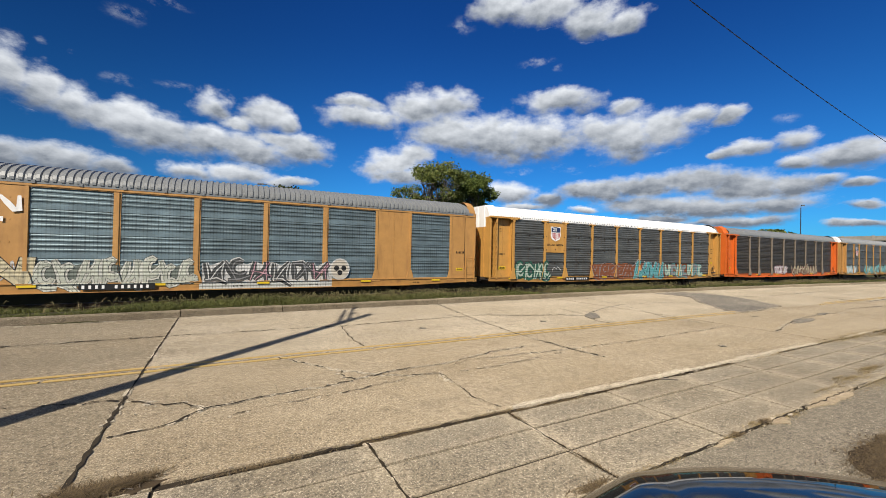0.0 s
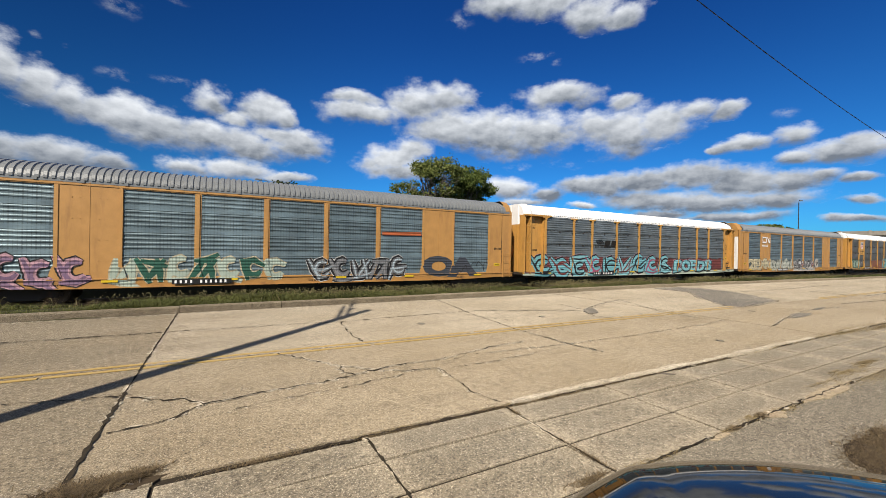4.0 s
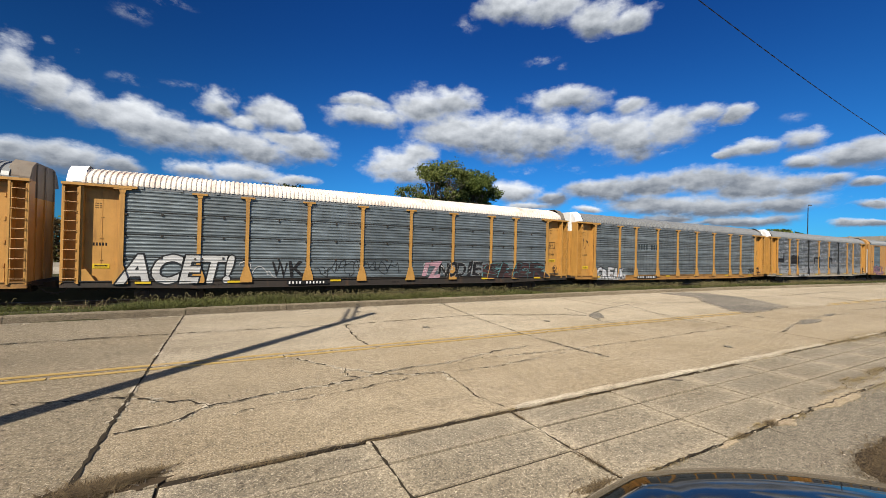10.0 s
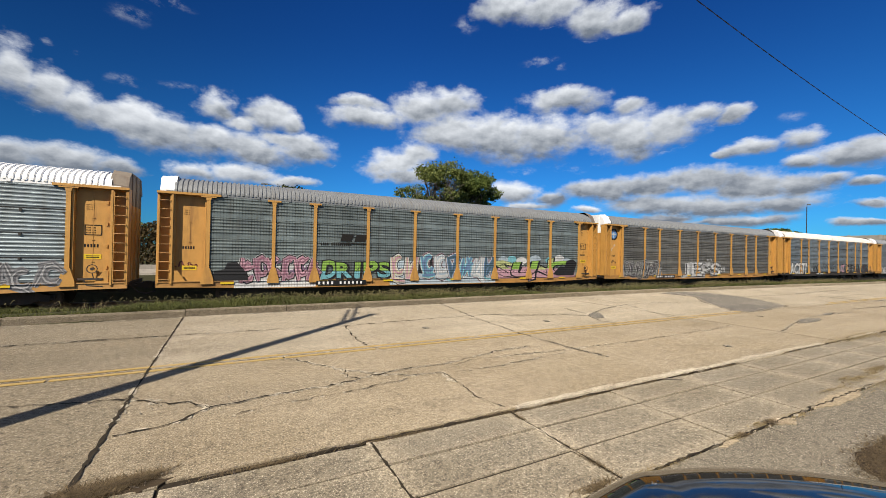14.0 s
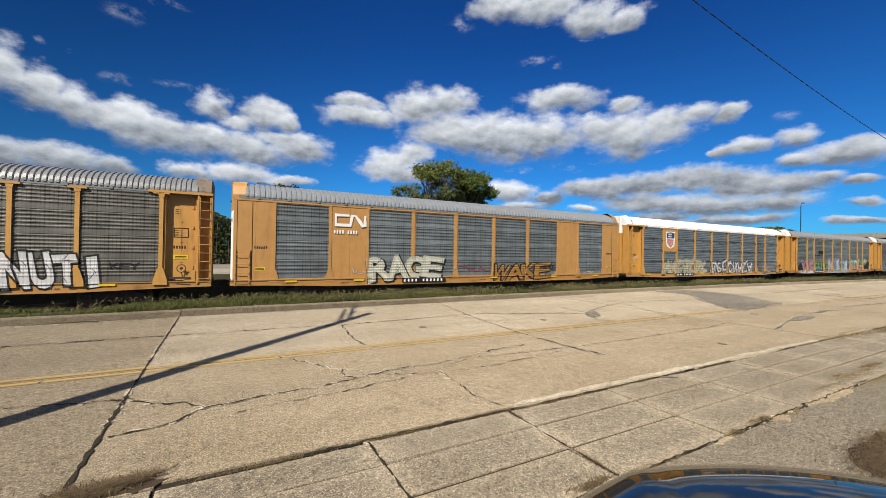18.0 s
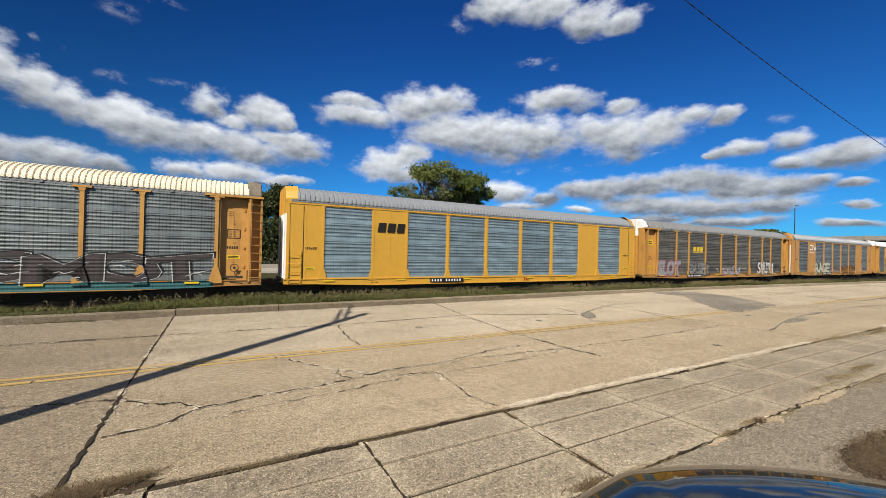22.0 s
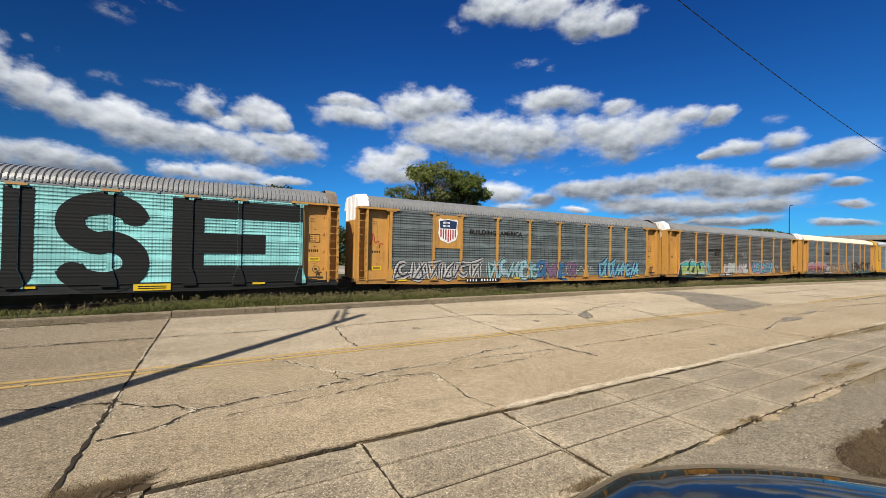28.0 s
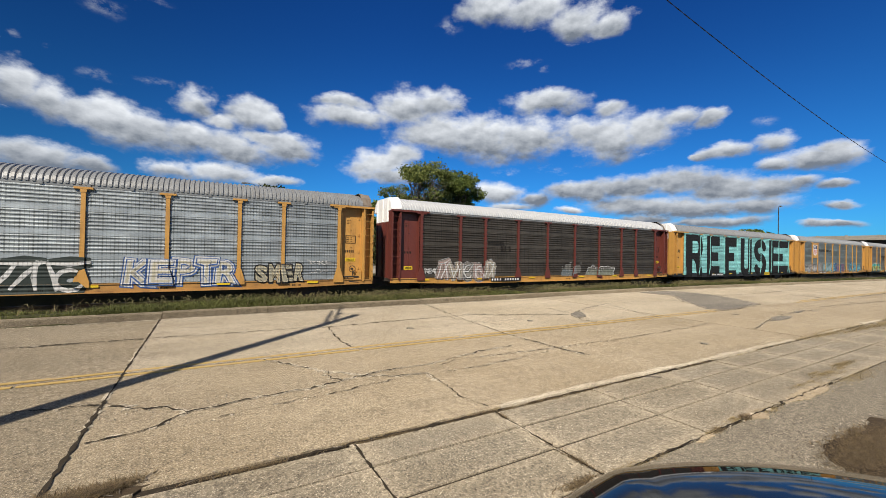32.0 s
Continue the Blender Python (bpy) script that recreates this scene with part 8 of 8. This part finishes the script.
# E
slab_stroke(6.3, 7.5, LZ0, LZ1, 0)
for q_, (z0_, z1_, u1_) in enumerate(((3.98, LZ1, 11.75), (2.35, 3.27, 10.05), (LZ0, 1.81, 11.75))):
    giant([(7.2, (z0_ + z1_) / 2), (u1_, (z0_ + z1_) / 2)], z1_ - z0_, 1 + q_)

for x in POSTS[1:-1]:
    bb = Build()
    bb.box(x - 0.31, x + 0.31, -SIDE - 0.124, -SIDE - 0.111, TOP + 0.075, TOP + 0.165)
    part("post_cap", bb.mesh("post_cap", TAN), c, "unpainted tan post cap")
plate(c, -7.0, DECK - 0.27, 2.4, 0.23, -SIDE - 0.075)
sign(c, 5.0, DECK - 0.3, 1.3, 0.28, LABEL, -SIDE - 0.078, "sill_plate", "orange plate on the sill")
scrawl(c, -12.9, -12.0, 2.9, 3.4, 5, 0.09, K_, 181, over=0.09)

c = add(build_car("oxide red autorack car with brown screens and a yellow sill", "post", RED, SC_UMBER, ROOF_BRIGHT, "fine", sill=YELLOW, bolts=True))
for i in range(6):
    bb = Build()
    bb.box(-6.8, -5.5 + 0.02 * i, FACE, FACE + 0.004, 3.42 - i * 0.055, 3.445 - i * 0.055)
    part("company_mark", bb.mesh("company_mark", STENCIL), c)
for q in range(2):
    bars(c, -5.7, 2.95 - q * 0.2, 8, 0.15, STENCIL, FACE)
wild(c, -10.6, -6.2, 0.80, 2.15, 5, [(0.13, W_, O), (0.10, paint(0.05, 0.05, 0.05), O), (0.06, [paint(0.42, 0.34, 0.30), paint(0.46, 0.40, 0.34), paint(0.36, 0.34, 0.30)], O), (-0.06, [paint(0.40, 0.22, 0.2), paint(0.3, 0.27, 0.14), K_], O), (-0.10, W_, O)], 191, thick=0.26, label="pale tangled piece in beige and pink")
scrawl(c, -11.4, -10.4, 1.2, 1.7, 5, 0.04, W_, 192)
lettered(c, "REAL", -11.4, -10.5, 1.3, 1.65, [(0.01, W_, O)], 193, over=0.0)
for pts in ([(0.37, 1.86), (1.01, 1.94), (1.02, 1.49), (0.41, 1.47)], [(1.55, 1.78), (2.07, 1.84), (2.05, 1.25), (1.56, 1.23)]):
    field(c, pts, paint(0.17, 0.165, 0.15), 1)
field(c, [(0.01, 1.32), (0.20, 1.53), (1.24, 1.45), (1.25, 1.04), (0.02, 1.04)], paint(0.17, 0.20, 0.21), 2, label="faded blue-grey spray paint")
field(c, [(1.26, 1.60), (1.34, 1.76), (1.55, 1.80), (1.59, 1.21), (1.24, 1.16)], paint(0.26, 0.25, 0.25), 2)
for pts in ([(0.01, 1.55), (0.38, 1.57), (0.39, 1.86), (1.01, 1.94), (1.03, 1.51), (1.23, 1.57), (1.34, 1.76), (1.55, 1.80), (2.07, 1.84), (2.07, 1.29), (1.62, 1.22)], [(0.52, 1.83), (0.55, 1.46), (0.49, 1.28), (0.67, 1.11), (0.85, 1.27), (0.83, 1.85)], [(0.86, 1.99), (1.10, 2.05), (1.07, 1.94)], [(1.93, 1.81), (1.96, 1.37), (2.07, 1.37)], [(2.01, 1.98), (2.22, 2.03), (2.20, 1.90)], [(0.00, 1.76), (0.17, 1.74), (0.11, 1.39), (0.12, 1.12)]):
    field(c, ribbon(pts, 0.022), paint(0.36, 0.35, 0.33), 4)
piece = [(2.68, 1.07), (2.70, 1.24), (2.80, 1.39), (2.89, 1.34), (2.91, 1.59), (3.06, 1.68), (3.30, 1.60), (3.34, 1.78), (3.51, 1.86), (3.69, 1.78), (3.78, 1.66), (4.05, 1.61), (4.33, 1.70), (4.41, 1.78), (4.66, 1.70), (5.06, 1.70), (5.29, 1.80), (5.54, 1.65), (6.10, 1.69), (6.17, 1.52), (6.00, 1.31), (5.86, 1.25), (6.05, 1.15), (6.01, 1.03)]
field(c, piece, paint(0.14, 0.13, 0.115), 1, label="bubble letters in faint green with a white edge", fades=[(1.50, paint(0.19, 0.205, 0.165)), (1.26, paint(0.25, 0.275, 0.22))])
field(c, ribbon(piece, 0.045), W_, 5)
for pts in ([(2.83, 1.34), (3.00, 1.24), (3.10, 1.06)], 
            [(2.94, 1.58), (3.13, 1.44), (3.25, 1.23), (3.34, 1.35), (3.27, 1.58)], 
            [(3.39, 1.66), (3.43, 1.35), (3.41, 1.08)], 
            [(3.52, 1.83), (3.61, 1.58), (3.59, 1.10)], 
            [(3.76, 1.64), (3.89, 1.42), (4.21, 1.58), (4.15, 1.18)], 
            [(4.43, 1.74), (4.41, 1.34), (4.54, 1.08)], 
            [(4.56, 1.66), (4.48, 1.41), (4.67, 1.29), (4.80, 1.48), (4.69, 1.67)], 
            [(5.09, 1.67), (5.06, 1.41), (5.18, 1.06)], 
            [(5.29, 1.78), (5.47, 1.49), (5.75, 1.57), (6.06, 1.57)], 
            [(5.76, 1.19), (5.58, 1.30), (5.51, 1.14), (5.69, 1.05)]):
    field(c, ribbon(pts, 0.026), paint(0.52, 0.52, 0.50), 4)
plate(c, -6.6, DECK - 0.27, 2.6, 0.23, -SIDE - 0.075)
bars(c, 4.3, DECK - 0.28, 3, 0.2, MAROON_, -SIDE - 0.075)

c = add(build_car("yellow autorack car with bright zinc screens and white graffiti", "post", YELLOW, SC_LIGHT, ROOF_GREY, "fine"))
spray_field(c, -3.6, 0.9, 0.68, 1.7, paint(0.05, 0.07, 0.065), 200, over=0.085, ragged=0.3)
wild(c, -3.6, 1.6, 0.72, 2.1, 4, [(0.12, paint(0.035, 0.05, 0.045), O), (-0.12, W_, O)], 201, thick=0.3)
lettered(c, "KEPTR", 2.8, 6.9, 0.82, 2.12, [(0.26, BLUE_, (0.0, -0.02)), (0.19, W_, O), (0.12, BLUE_, O), (0.06, W_, (0.0, 0.02)), (-0.02, paint(0.62, 0.58, 0.44), O)], 202, crowd=1.3, tilt=0.1, label="white letters with blue edges")
lettered(c, "SMER", 7.7, 10.0, 0.95, 1.95, [(0.24, K_, O), (0.11, BEIGE_, O), (0.0, paint(0.4, 0.38, 0.3), O)], 203, crowd=1.2, label="beige letters with black edges")
lettered(c, "TOKE", 10.1, 11.3, 1.85, 2.05, [(0.01, W_, O)], 2030, over=0.0)
scrawl(c, 10.2, 11.2, 1.4, 1.65, 5, 0.03, W_, 204)

# ---- beyond the line: trees, brush, wall, overpass, lamps ----
def tree(x, y, h, spread_x, seed, leaf, lobes, leaf_size=0.34, n_leaf=5200, trunk_r=0.42, label="", name="tree", puff=1.0):
    r = random.Random(seed)
    z0 = ground_z(x, y) - 0.1
    t = thing(name, label, "tree", loc=(x, y, z0))
    bb = Build()
    fork = h * 0.22
    bb.tube((0, 0, 0), (0, 0, fork), trunk_r, trunk_r * 0.8, 9)
    centres = []
    for i in range(lobes):
        a = math.tau * i / lobes + r.uniform(-0.35, 0.35)
        d = spread_x * r.uniform(0.15, 0.88)
        top = h * r.uniform(0.58, 0.93) * (1 - 0.22 * (d / spread_x) ** 2)
        c_ = Vector((math.cos(a) * d, math.sin(a) * d * 0.8, top))
        centres.append((c_, spread_x * r.uniform(0.24, 0.36) * puff))
        p = Vector((0, 0, fork * r.uniform(0.8, 1.0)))
        rad = trunk_r * 0.5
        for k in range(4):
            q = p.lerp(c_, 0.36) + Vector((r.uniform(-0.3, 0.3), r.uniform(-0.3, 0.3), r.uniform(0, 0.4)))
            bb.tube(p, q, rad, rad * 0.68, 6)
            for _ in range(3):
                tip = q + Vector((r.uniform(-1, 1), r.uniform(-1, 1), r.uniform(0.1, 1.0))) * (h * 0.13)
                bb.tube(q, tip, rad * 0.4, rad * 0.12, 5)
            p, rad = q, rad * 0.68
    centres.append((Vector((r.uniform(-0.5, 0.5), 0, h * 0.9)), spread_x * 0.33 * puff))
    part("trunk", bb.mesh("trunk", BARK), t, "grey-brown trunk and limbs")
    cc = Build()
    clumps = []
    for c_, rad in centres:
        for _ in range(44):
            d = Vector((r.gauss(0, 1), r.gauss(0, 1), r.gauss(0, 0.8))).normalized() * rad * r.uniform(0.55, 1.08)
            d.z *= 0.72
            clumps.append((c_ + d, rad * r.uniform(0.16, 0.34)))
    for _ in range(n_leaf):
        c_, rad = r.choice(clumps)
        p = c_ + Vector((r.gauss(0, 0.5), r.gauss(0, 0.5), r.gauss(0, 0.36))) * rad * 1.4
        if p.z > h:
            p.z = h - r.random() * 0.6
        if p.z < h * 0.26:
            continue
        n = Vector((r.gauss(0, 1), r.gauss(0, 1), r.gauss(0.6, 1))).normalized()
        s = n.orthogonal().normalized() * leaf_size * r.uniform(0.5, 1.1)
        u = n.cross(s) * r.uniform(0.5, 0.9)
        k = len(cc.v)
        cc.v += [tuple(p - s), tuple(p + u * 0.7 - s * 0.1), tuple(p + s), tuple(p - u * 0.7 + s * 0.1)]
        cc.f.append((k, k + 1, k + 2, k + 3))
    part("crown", cc.mesh("crown", leaf), t, "leafy crown with gaps")
    return t


tree(26.2, 50, 15.6, 6.3, 3, LEAF, 26, 0.20, 13000, 0.62, "broad green tree with open branching crown behind the train", puff=0.66)
tree(33.2, 52, 15.2, 5.6, 5, LEAF_DARK, 18, 0.21, 22000, 0.45, "dense dark green tree behind the train", puff=0.8)
tree(20.2, 53, 9.6, 2.6, 8, LEAF_DARK, 5, 0.28, 3600, 0.2, "small bushy tree behind the train")
tree(5.1, 43, 8.5, 3.9, 12, LEAF_OLIVE, 16, 0.2, 15000, 0.22, "bushy dark green tree close behind the railway")
for i, (x, y, hh, sp) in enumerate(((93, 38, 6.6, 3.6), (99, 39, 8.2, 4.4), (105, 40, 8.5, 4.2), (111, 39, 7.4, 4.0))):
    tree(x, y, hh, sp, 20 + i, LEAF, 6, 0.42, 3600, 0.3, "distant green tree beyond the railway")


def brush(x0, x1, y, h, n, seed, material, label):
    r = random.Random(seed)
    bb = Build()
    stems = Build()
    for _ in range(int((x1 - x0) * 1.2)):
        x = r.uniform(x0, x1)
        yy = y + r.uniform(-1.5, 1.5)
        hh = h * r.uniform(0.5, 0.95)
        stems.tube((x, yy, ground_z(x, yy)), (x + r.uniform(-0.6, 0.6), yy, ground_z(x, yy) + hh), 0.03, 0.01, 4)
    for _ in range(n):
        x = r.uniform(x0, x1)
        top = h * (0.72 + 0.4 * noise.noise((x * 0.3, seed, 0)))
        yy = y + r.gauss(0, 0.9)
        p = Vector((x, yy, ground_z(x, yy) + top * r.random() ** 0.6))
        nn = Vector((r.gauss(0, 1), r.gauss(0, 1), r.gauss(0.4, 1))).normalized()
        s = nn.orthogonal().normalized() * r.uniform(0.05, 0.13)
        u = nn.cross(s)
        k = len(bb.v)
        bb.v += [tuple(p - s), tuple(p + u), tuple(p + s), tuple(p - u)]
        bb.f.append((k, k + 1, k + 2, k + 3))
    t = thing("brush_row", label, "bushes", kind="stuff")
    part("stems", stems.mesh("stems", BARK), t)
    part("foliage", bb.mesh("foliage", material), t)


brush(-40, -3, 38, 4.4, 34000, 31, LEAF_BROWN, "thicket of brown and green autumn brush")
brush(-3, 34, 38, 6.2, 52000, 34, LEAF_OLIVE, "tall dark green thicket beyond the line")
brush(34, 60, 38, 3.6, 9000, 35, LEAF_BROWN, "low brown brush beyond the line")
brush(60, 150, 44, 4.2, 9000, 32, LEAF, "distant green thicket beyond the line")
brush(-40, 60, 43, 5.6, 30000, 33, LEAF_DARK, "dark green thicket behind the brush")

barrier = thing("concrete_barrier", "low grey concrete barrier beyond the railway", "wall")
for i in range(24):
    bb = Build()
    x = -30 + i * 4.0
    z = ground_z(x, 33.5) - 0.05
    bb.grid([[(xx, 33.5 + o, z + q) for o, q in ((-0.35, 0), (-0.3, 0.2), (-0.12, 0.45), (-0.09, 0.75), (0.09, 0.75), (0.12, 0.45), (0.35, 0.0))] for xx in (x + 3.97, x + 0.03)])
    part("barrier_block", bb.mesh("barrier_block", BRIDGE), barrier)


def street_lamp(x, y, z_top, arm, label, metal=IRON, thick=1.0):
    z0 = ground_z(x, y)
    t = thing("street_lamp", label, "street lamp", "street lamps", (x, y, z0))
    h = z_top - z0
    bb = Build()
    bb.tube((0, 0, 0), (0, 0, h - 0.5), 0.15 * thick, 0.11 * thick, 10)
    bb.pipe([(0, 0, h - 0.5), (arm * 0.15, 0, h - 0.15), (arm * 0.5, 0, h), (arm, 0, h + 0.02)], 0.07 * thick, 8)
    part("pole", bb.mesh("pole", metal), t)
    bb = Build()
    a, q = sorted((arm, arm + math.copysign(0.75, arm)))
    bb.prism([(a, h - 0.06), (q, h - 0.06), (q - 0.08, h + 0.08), (a + 0.08, h + 0.1)], -0.16, 0.16)
    part("lamp_head", bb.mesh("lamp_head", GALV), t, "cobra lamp head")


street_lamp(88.2, 30, 11.75, 0.45, "tall grey street lamp beyond the train", thick=0.55)
street_lamp(4.3, 47, 8.75, -0.75, "grey cobra-head street lamp behind the train", GALV, 0.5)

over = thing("overpass", "pale concrete road overpass with solid parapet crossing the line", "bridge", loc=(150, 0, 0))


def over_box(name, material, x0, x1, y0, y1, z0, z1, label=""):
    bb = Build()
    bb.box(x0, x1, y0, y1, z0, z1)
    part(name, bb.mesh(name, material), over, label)


for x in (0.0, 10.2):
    for i in range(30):
        over_box("parapet_panel", BRIDGE, x, x + 0.3, -60 + i * 6.0, -54.06 + i * 6.0, 8.35, 9.2)
        over_box("parapet_pier", BRIDGE, x - 0.06, x + 0.36, -60.25 + i * 6.0, -59.75 + i * 6.0, 8.3, 9.32)
over_box("deck", BRIDGE, -0.3, 10.8, -60, 120, 7.95, 8.35)
for x in (0.6, 3.4, 6.4, 9.4):
    over_box("girder", STEEL, x, x + 0.4, -60, 120, 6.9, 7.95, "dark steel girder")
for y in (-40, -12, 14.5, 34, 62, 92):
    over_box("pier_cap", BRIDGE, 0.4, 10.2, y - 0.6, y + 0.6, 6.2, 6.9)
    for x in (1.6, 8.8):
        bb = Build()
        bb.tube((x, y, -1.4), (x, y, 6.2), 0.5, None, 14)
        part("pier_column", bb.mesh("pier_column", BRIDGE), over)

# ---- near side: utility pole that throws the long shadow, overhead cable, parked car ----
pole = thing("utility_pole", "weathered wooden utility pole with crossarm beside the pavement", "utility pole", loc=(-4.1, 3.05, -0.1))
bb = Build()
bb.tube((0, 0, 0), (0, 0, 9.75), 0.15, 0.105, 14)
part("shaft", bb.mesh("shaft", WOOD_POLE), pole)
for zz in (8.35, 8.75):
    bb = Build()
    bb.tube((0.02, 0.06, zz), (0.64, 1.95, zz + 0.1), 0.05, 0.04, 8)
    part("bracket_arm", bb.mesh("bracket_arm", WOOD_POLE), pole)
for q in (0.5, 0.95):
    bb = Build()
    bb.tube((0.64 * q, 1.95 * q, 8.8), (0.64 * q, 1.95 * q, 9.05), 0.06, 0.04, 8)
    part("insulator", bb.mesh("insulator", CAR_TRIM), pole)

cable = thing("overhead_cable", "thin black overhead cable sagging along the road", "cable")
bb = Build()


def cable_z(x):
    u = x / 3.05
    return 1.68 + 3.05 * (1.373 - 0.142 * u + 0.0103 * u * u)


for turn in (0.0, math.pi):
    bb = Build()
    bb.pipe([(x, 3.05 + 0.004 * math.cos(x * 14 + turn), cable_z(x) + 0.004 * math.sin(x * 14 + turn)) for x in (-4.1 + 0.06 * i for i in range(470))], 0.0036, 5)
    part("strand", bb.mesh("strand", CABLE), cable, "twisted cable strand")

def parked_car():
    """A dark glossy car, nose to the road, beside which the viewer stands."""
    car = thing("parked_car", "glossy black car parked on the apron, nose to the road", "car", loc=(1.752, 0.698, 0.0))
    car.rotation_euler = (0, 0, radians(-35.0))
    # local axes: x across (left is -x), y forward; the nose lies at y = 0
    W = 0.86

    def hood_z(u, v):
        """u -1..1 across, v 0 at the nose to 1 at the windscreen."""
        d = v * 1.05
        z = 1.051 + 0.02 * v - 0.02 * u * u
        z -= 0.040 * math.exp(-d / 0.03) + 0.13 * math.exp(-d / 0.22)
        z -= 0.09 * max(0.0, (abs(u) - 0.84) / 0.16) ** 2
        return z + 0.006 * math.exp(-((abs(u) - 0.62) / 0.05) ** 2)

    def nose(u):
        q = abs(u) * W
        return -0.33 * q * q - 0.6 * max(0.0, q - 0.45) ** 1.5

    us = [-1 + 2 * i / 40 for i in range(41)]
    vs = [0, 0.005, 0.01, 0.016, 0.022, 0.03, 0.04, 0.05, 0.06, 0.072, 0.085, 0.1, 0.12, 0.14, 0.17, 0.2, 0.25, 0.32, 0.42, 0.55, 0.7, 0.85, 1.0]
    bb = Build()
    bb.grid([[(u * W, nose(u) - v * 1.05, hood_z(u, v)) for u in us] for v in vs][::-1])
    part("hood", bb.mesh("hood", CAR_PAINT, True), car, "gently domed black hood")
    # front fascia down from the nose, sides down from the hood's edges
    bb = Build()
    bb.grid([[(u * (W + 0.03 * (1 - k)), nose(u) + 0.06 * math.sin(math.pi * (1 - k)), 0.24 + (hood_z(u, 0) - 0.24) * k) for u in us] for k in (1, 0.9, 0.7, 0.5, 0.3, 0.1, 0)])
    part("front_bumper", bb.mesh("front_bumper", CAR_PAINT, True), car)
    for s in (-1, 1):
        bb = Build()
        ys_ = [-0.25, -0.45, -0.7, -1.0, -1.3]
        bb.grid([[(s * (W + o), y if y < -0.25 else nose(1) - 0.0, z + (hood_z(1, 0.6) - 0.9 if z > 0.8 else 0)) for y in ys_] for o, z in ((0, 0.9), (0.03, 0.8), (0.035, 0.66))])
        part("front_fender", bb.mesh("front_fender", CAR_PAINT, True), car)
        bb = Build()
        bb.grid([[(s * (W + 0.035 - 0.05 * max(0, (z - 0.8))), y, z) for y in (-1.3, -2.2, -3.2, -4.3)] for z in (0.98, 0.8, 0.6, 0.3)])
        part("door_side", bb.mesh("door_side", CAR_PAINT, True), car)
        bb = Build()
        bb.prism([(s * 0.5 - 0.18, 0.62), (s * 0.5 + 0.18, 0.64), (s * 0.5 + 0.2, 0.74), (s * 0.5 - 0.16, 0.72)], -0.14, -0.03)
        part("headlight", bb.mesh("headlight", LAMP_GLASS), car)
        for y in (-0.78, -3.5):
            hub = part("wheel", cached("wheel", TYRE, lambda b_: b_.tube((-0.11, 0, 0), (0.11, 0, 0), 0.33, None, 24)), car, "", (s * 0.76, y, 0.33))
            part("rim", cached("rim", ALLOY, lambda b_: b_.tube((-0.12, 0, 0), (0.12, 0, 0), 0.22, None, 18)), hub)
    bb = Build()
    bb.grid([[(u * (0.74 - 0.12 * k), -1.22 - 0.75 * k - 0.12 * u * u, 1.02 + 0.42 * k) for u in (-1, -0.5, 0, 0.5, 1)] for k in (1, 0.5, 0)])
    part("windscreen", bb.mesh("windscreen", CAR_GLASS, True), car)
    bb = Build()
    bb.grid([[(u * 0.62, y, 1.45 + 0.03 * (1 - u * u)) for u in (-1, -0.5, 0, 0.5, 1)] for y in (-3.6, -2.8, -1.98)])
    part("roof", bb.mesh("roof", CAR_PAINT, True), car)
    for s in (-1, 1):
        bb = Build()
        bb.poly([(s * 0.80, -1.35, 0.98), (s * 0.63, -2.0, 1.43), (s * 0.63, -3.5, 1.43), (s * 0.80, -4.0, 0.98)])
        part("side_window", bb.mesh("side_window", CAR_GLASS), car)
    bb = Build()
    bb.box(-0.8, 0.8, -4.35, -1.2, 0.25, 0.97)
    part("body_core", bb.mesh("body_core", CAR_TRIM), car)
    bb = Build()
    bb.box(-0.6, 0.6, -1.2, -0.35, 0.25, 0.85)
    part("engine_bay", bb.mesh("engine_bay", CAR_TRIM), car)
    bb = Build()
    bb.poly([(-0.62, -3.55, 1.44), (0.62, -3.55, 1.44), (0.74, -4.3, 0.98), (-0.74, -4.3, 0.98)])
    part("rear_window", bb.mesh("rear_window", CAR_GLASS), car)


parked_car()



# ---- what moves: the train ----
SPEED, SPACING = 14.938, 28.455
# slack in the couplings, car by car, and the train's slow loss of speed, second by second (metres)
SLACK = [-2.0, -1.72, -1.44, -1.16, -0.93, -0.65, -0.36, -0.07, 0.25, 0.57, 0.87, 1.15, 1.44, 1.94, 2.16, 2.41, 2.71, 2.97, 3.22, 3.47, 3.64]
LAG = [1.03, 1.01, 0.92, 0.75, 0.63, 0.52, 0.41, 0.26, 0.13, 0.0, -0.1, -0.16, -0.22, -0.29, -0.43, -0.55, -0.67, -0.78, -0.85, -0.95, -1.15, -1.26, -1.9, -2.06, -2.22, -2.43, -2.66, -2.88, -3.11, -3.35, -3.6, -3.84, -4.11]
HEADING = Vector((math.cos(radians(TRACK_YAW)), math.sin(radians(TRACK_YAW)), TRACK_RISE)).normalized()


def motions():
    for k, (car, sets) in enumerate(CARS):
        def at(t):
            s = 21.085 + SPEED * (t - 9.0) - SPACING * (k - 7) + SLACK[k] + LAG[t]
            p = Vector((0, TRACK_Y, RAIL_Z)) + HEADING * s
            return pose(p.x, p.y, p.z, 0, -math.degrees(math.atan(TRACK_RISE)), TRACK_YAW)
        walk(car, [(t, at(t)) for t in range(33)])
        for w in sets:
            x = w.location.x
            walk(w, [(i / 30.0, pose(x, 0, 0.42, 0, math.degrees(SPEED * i / 30.0 / 0.42), 0)) for i in range(961)])



motions()
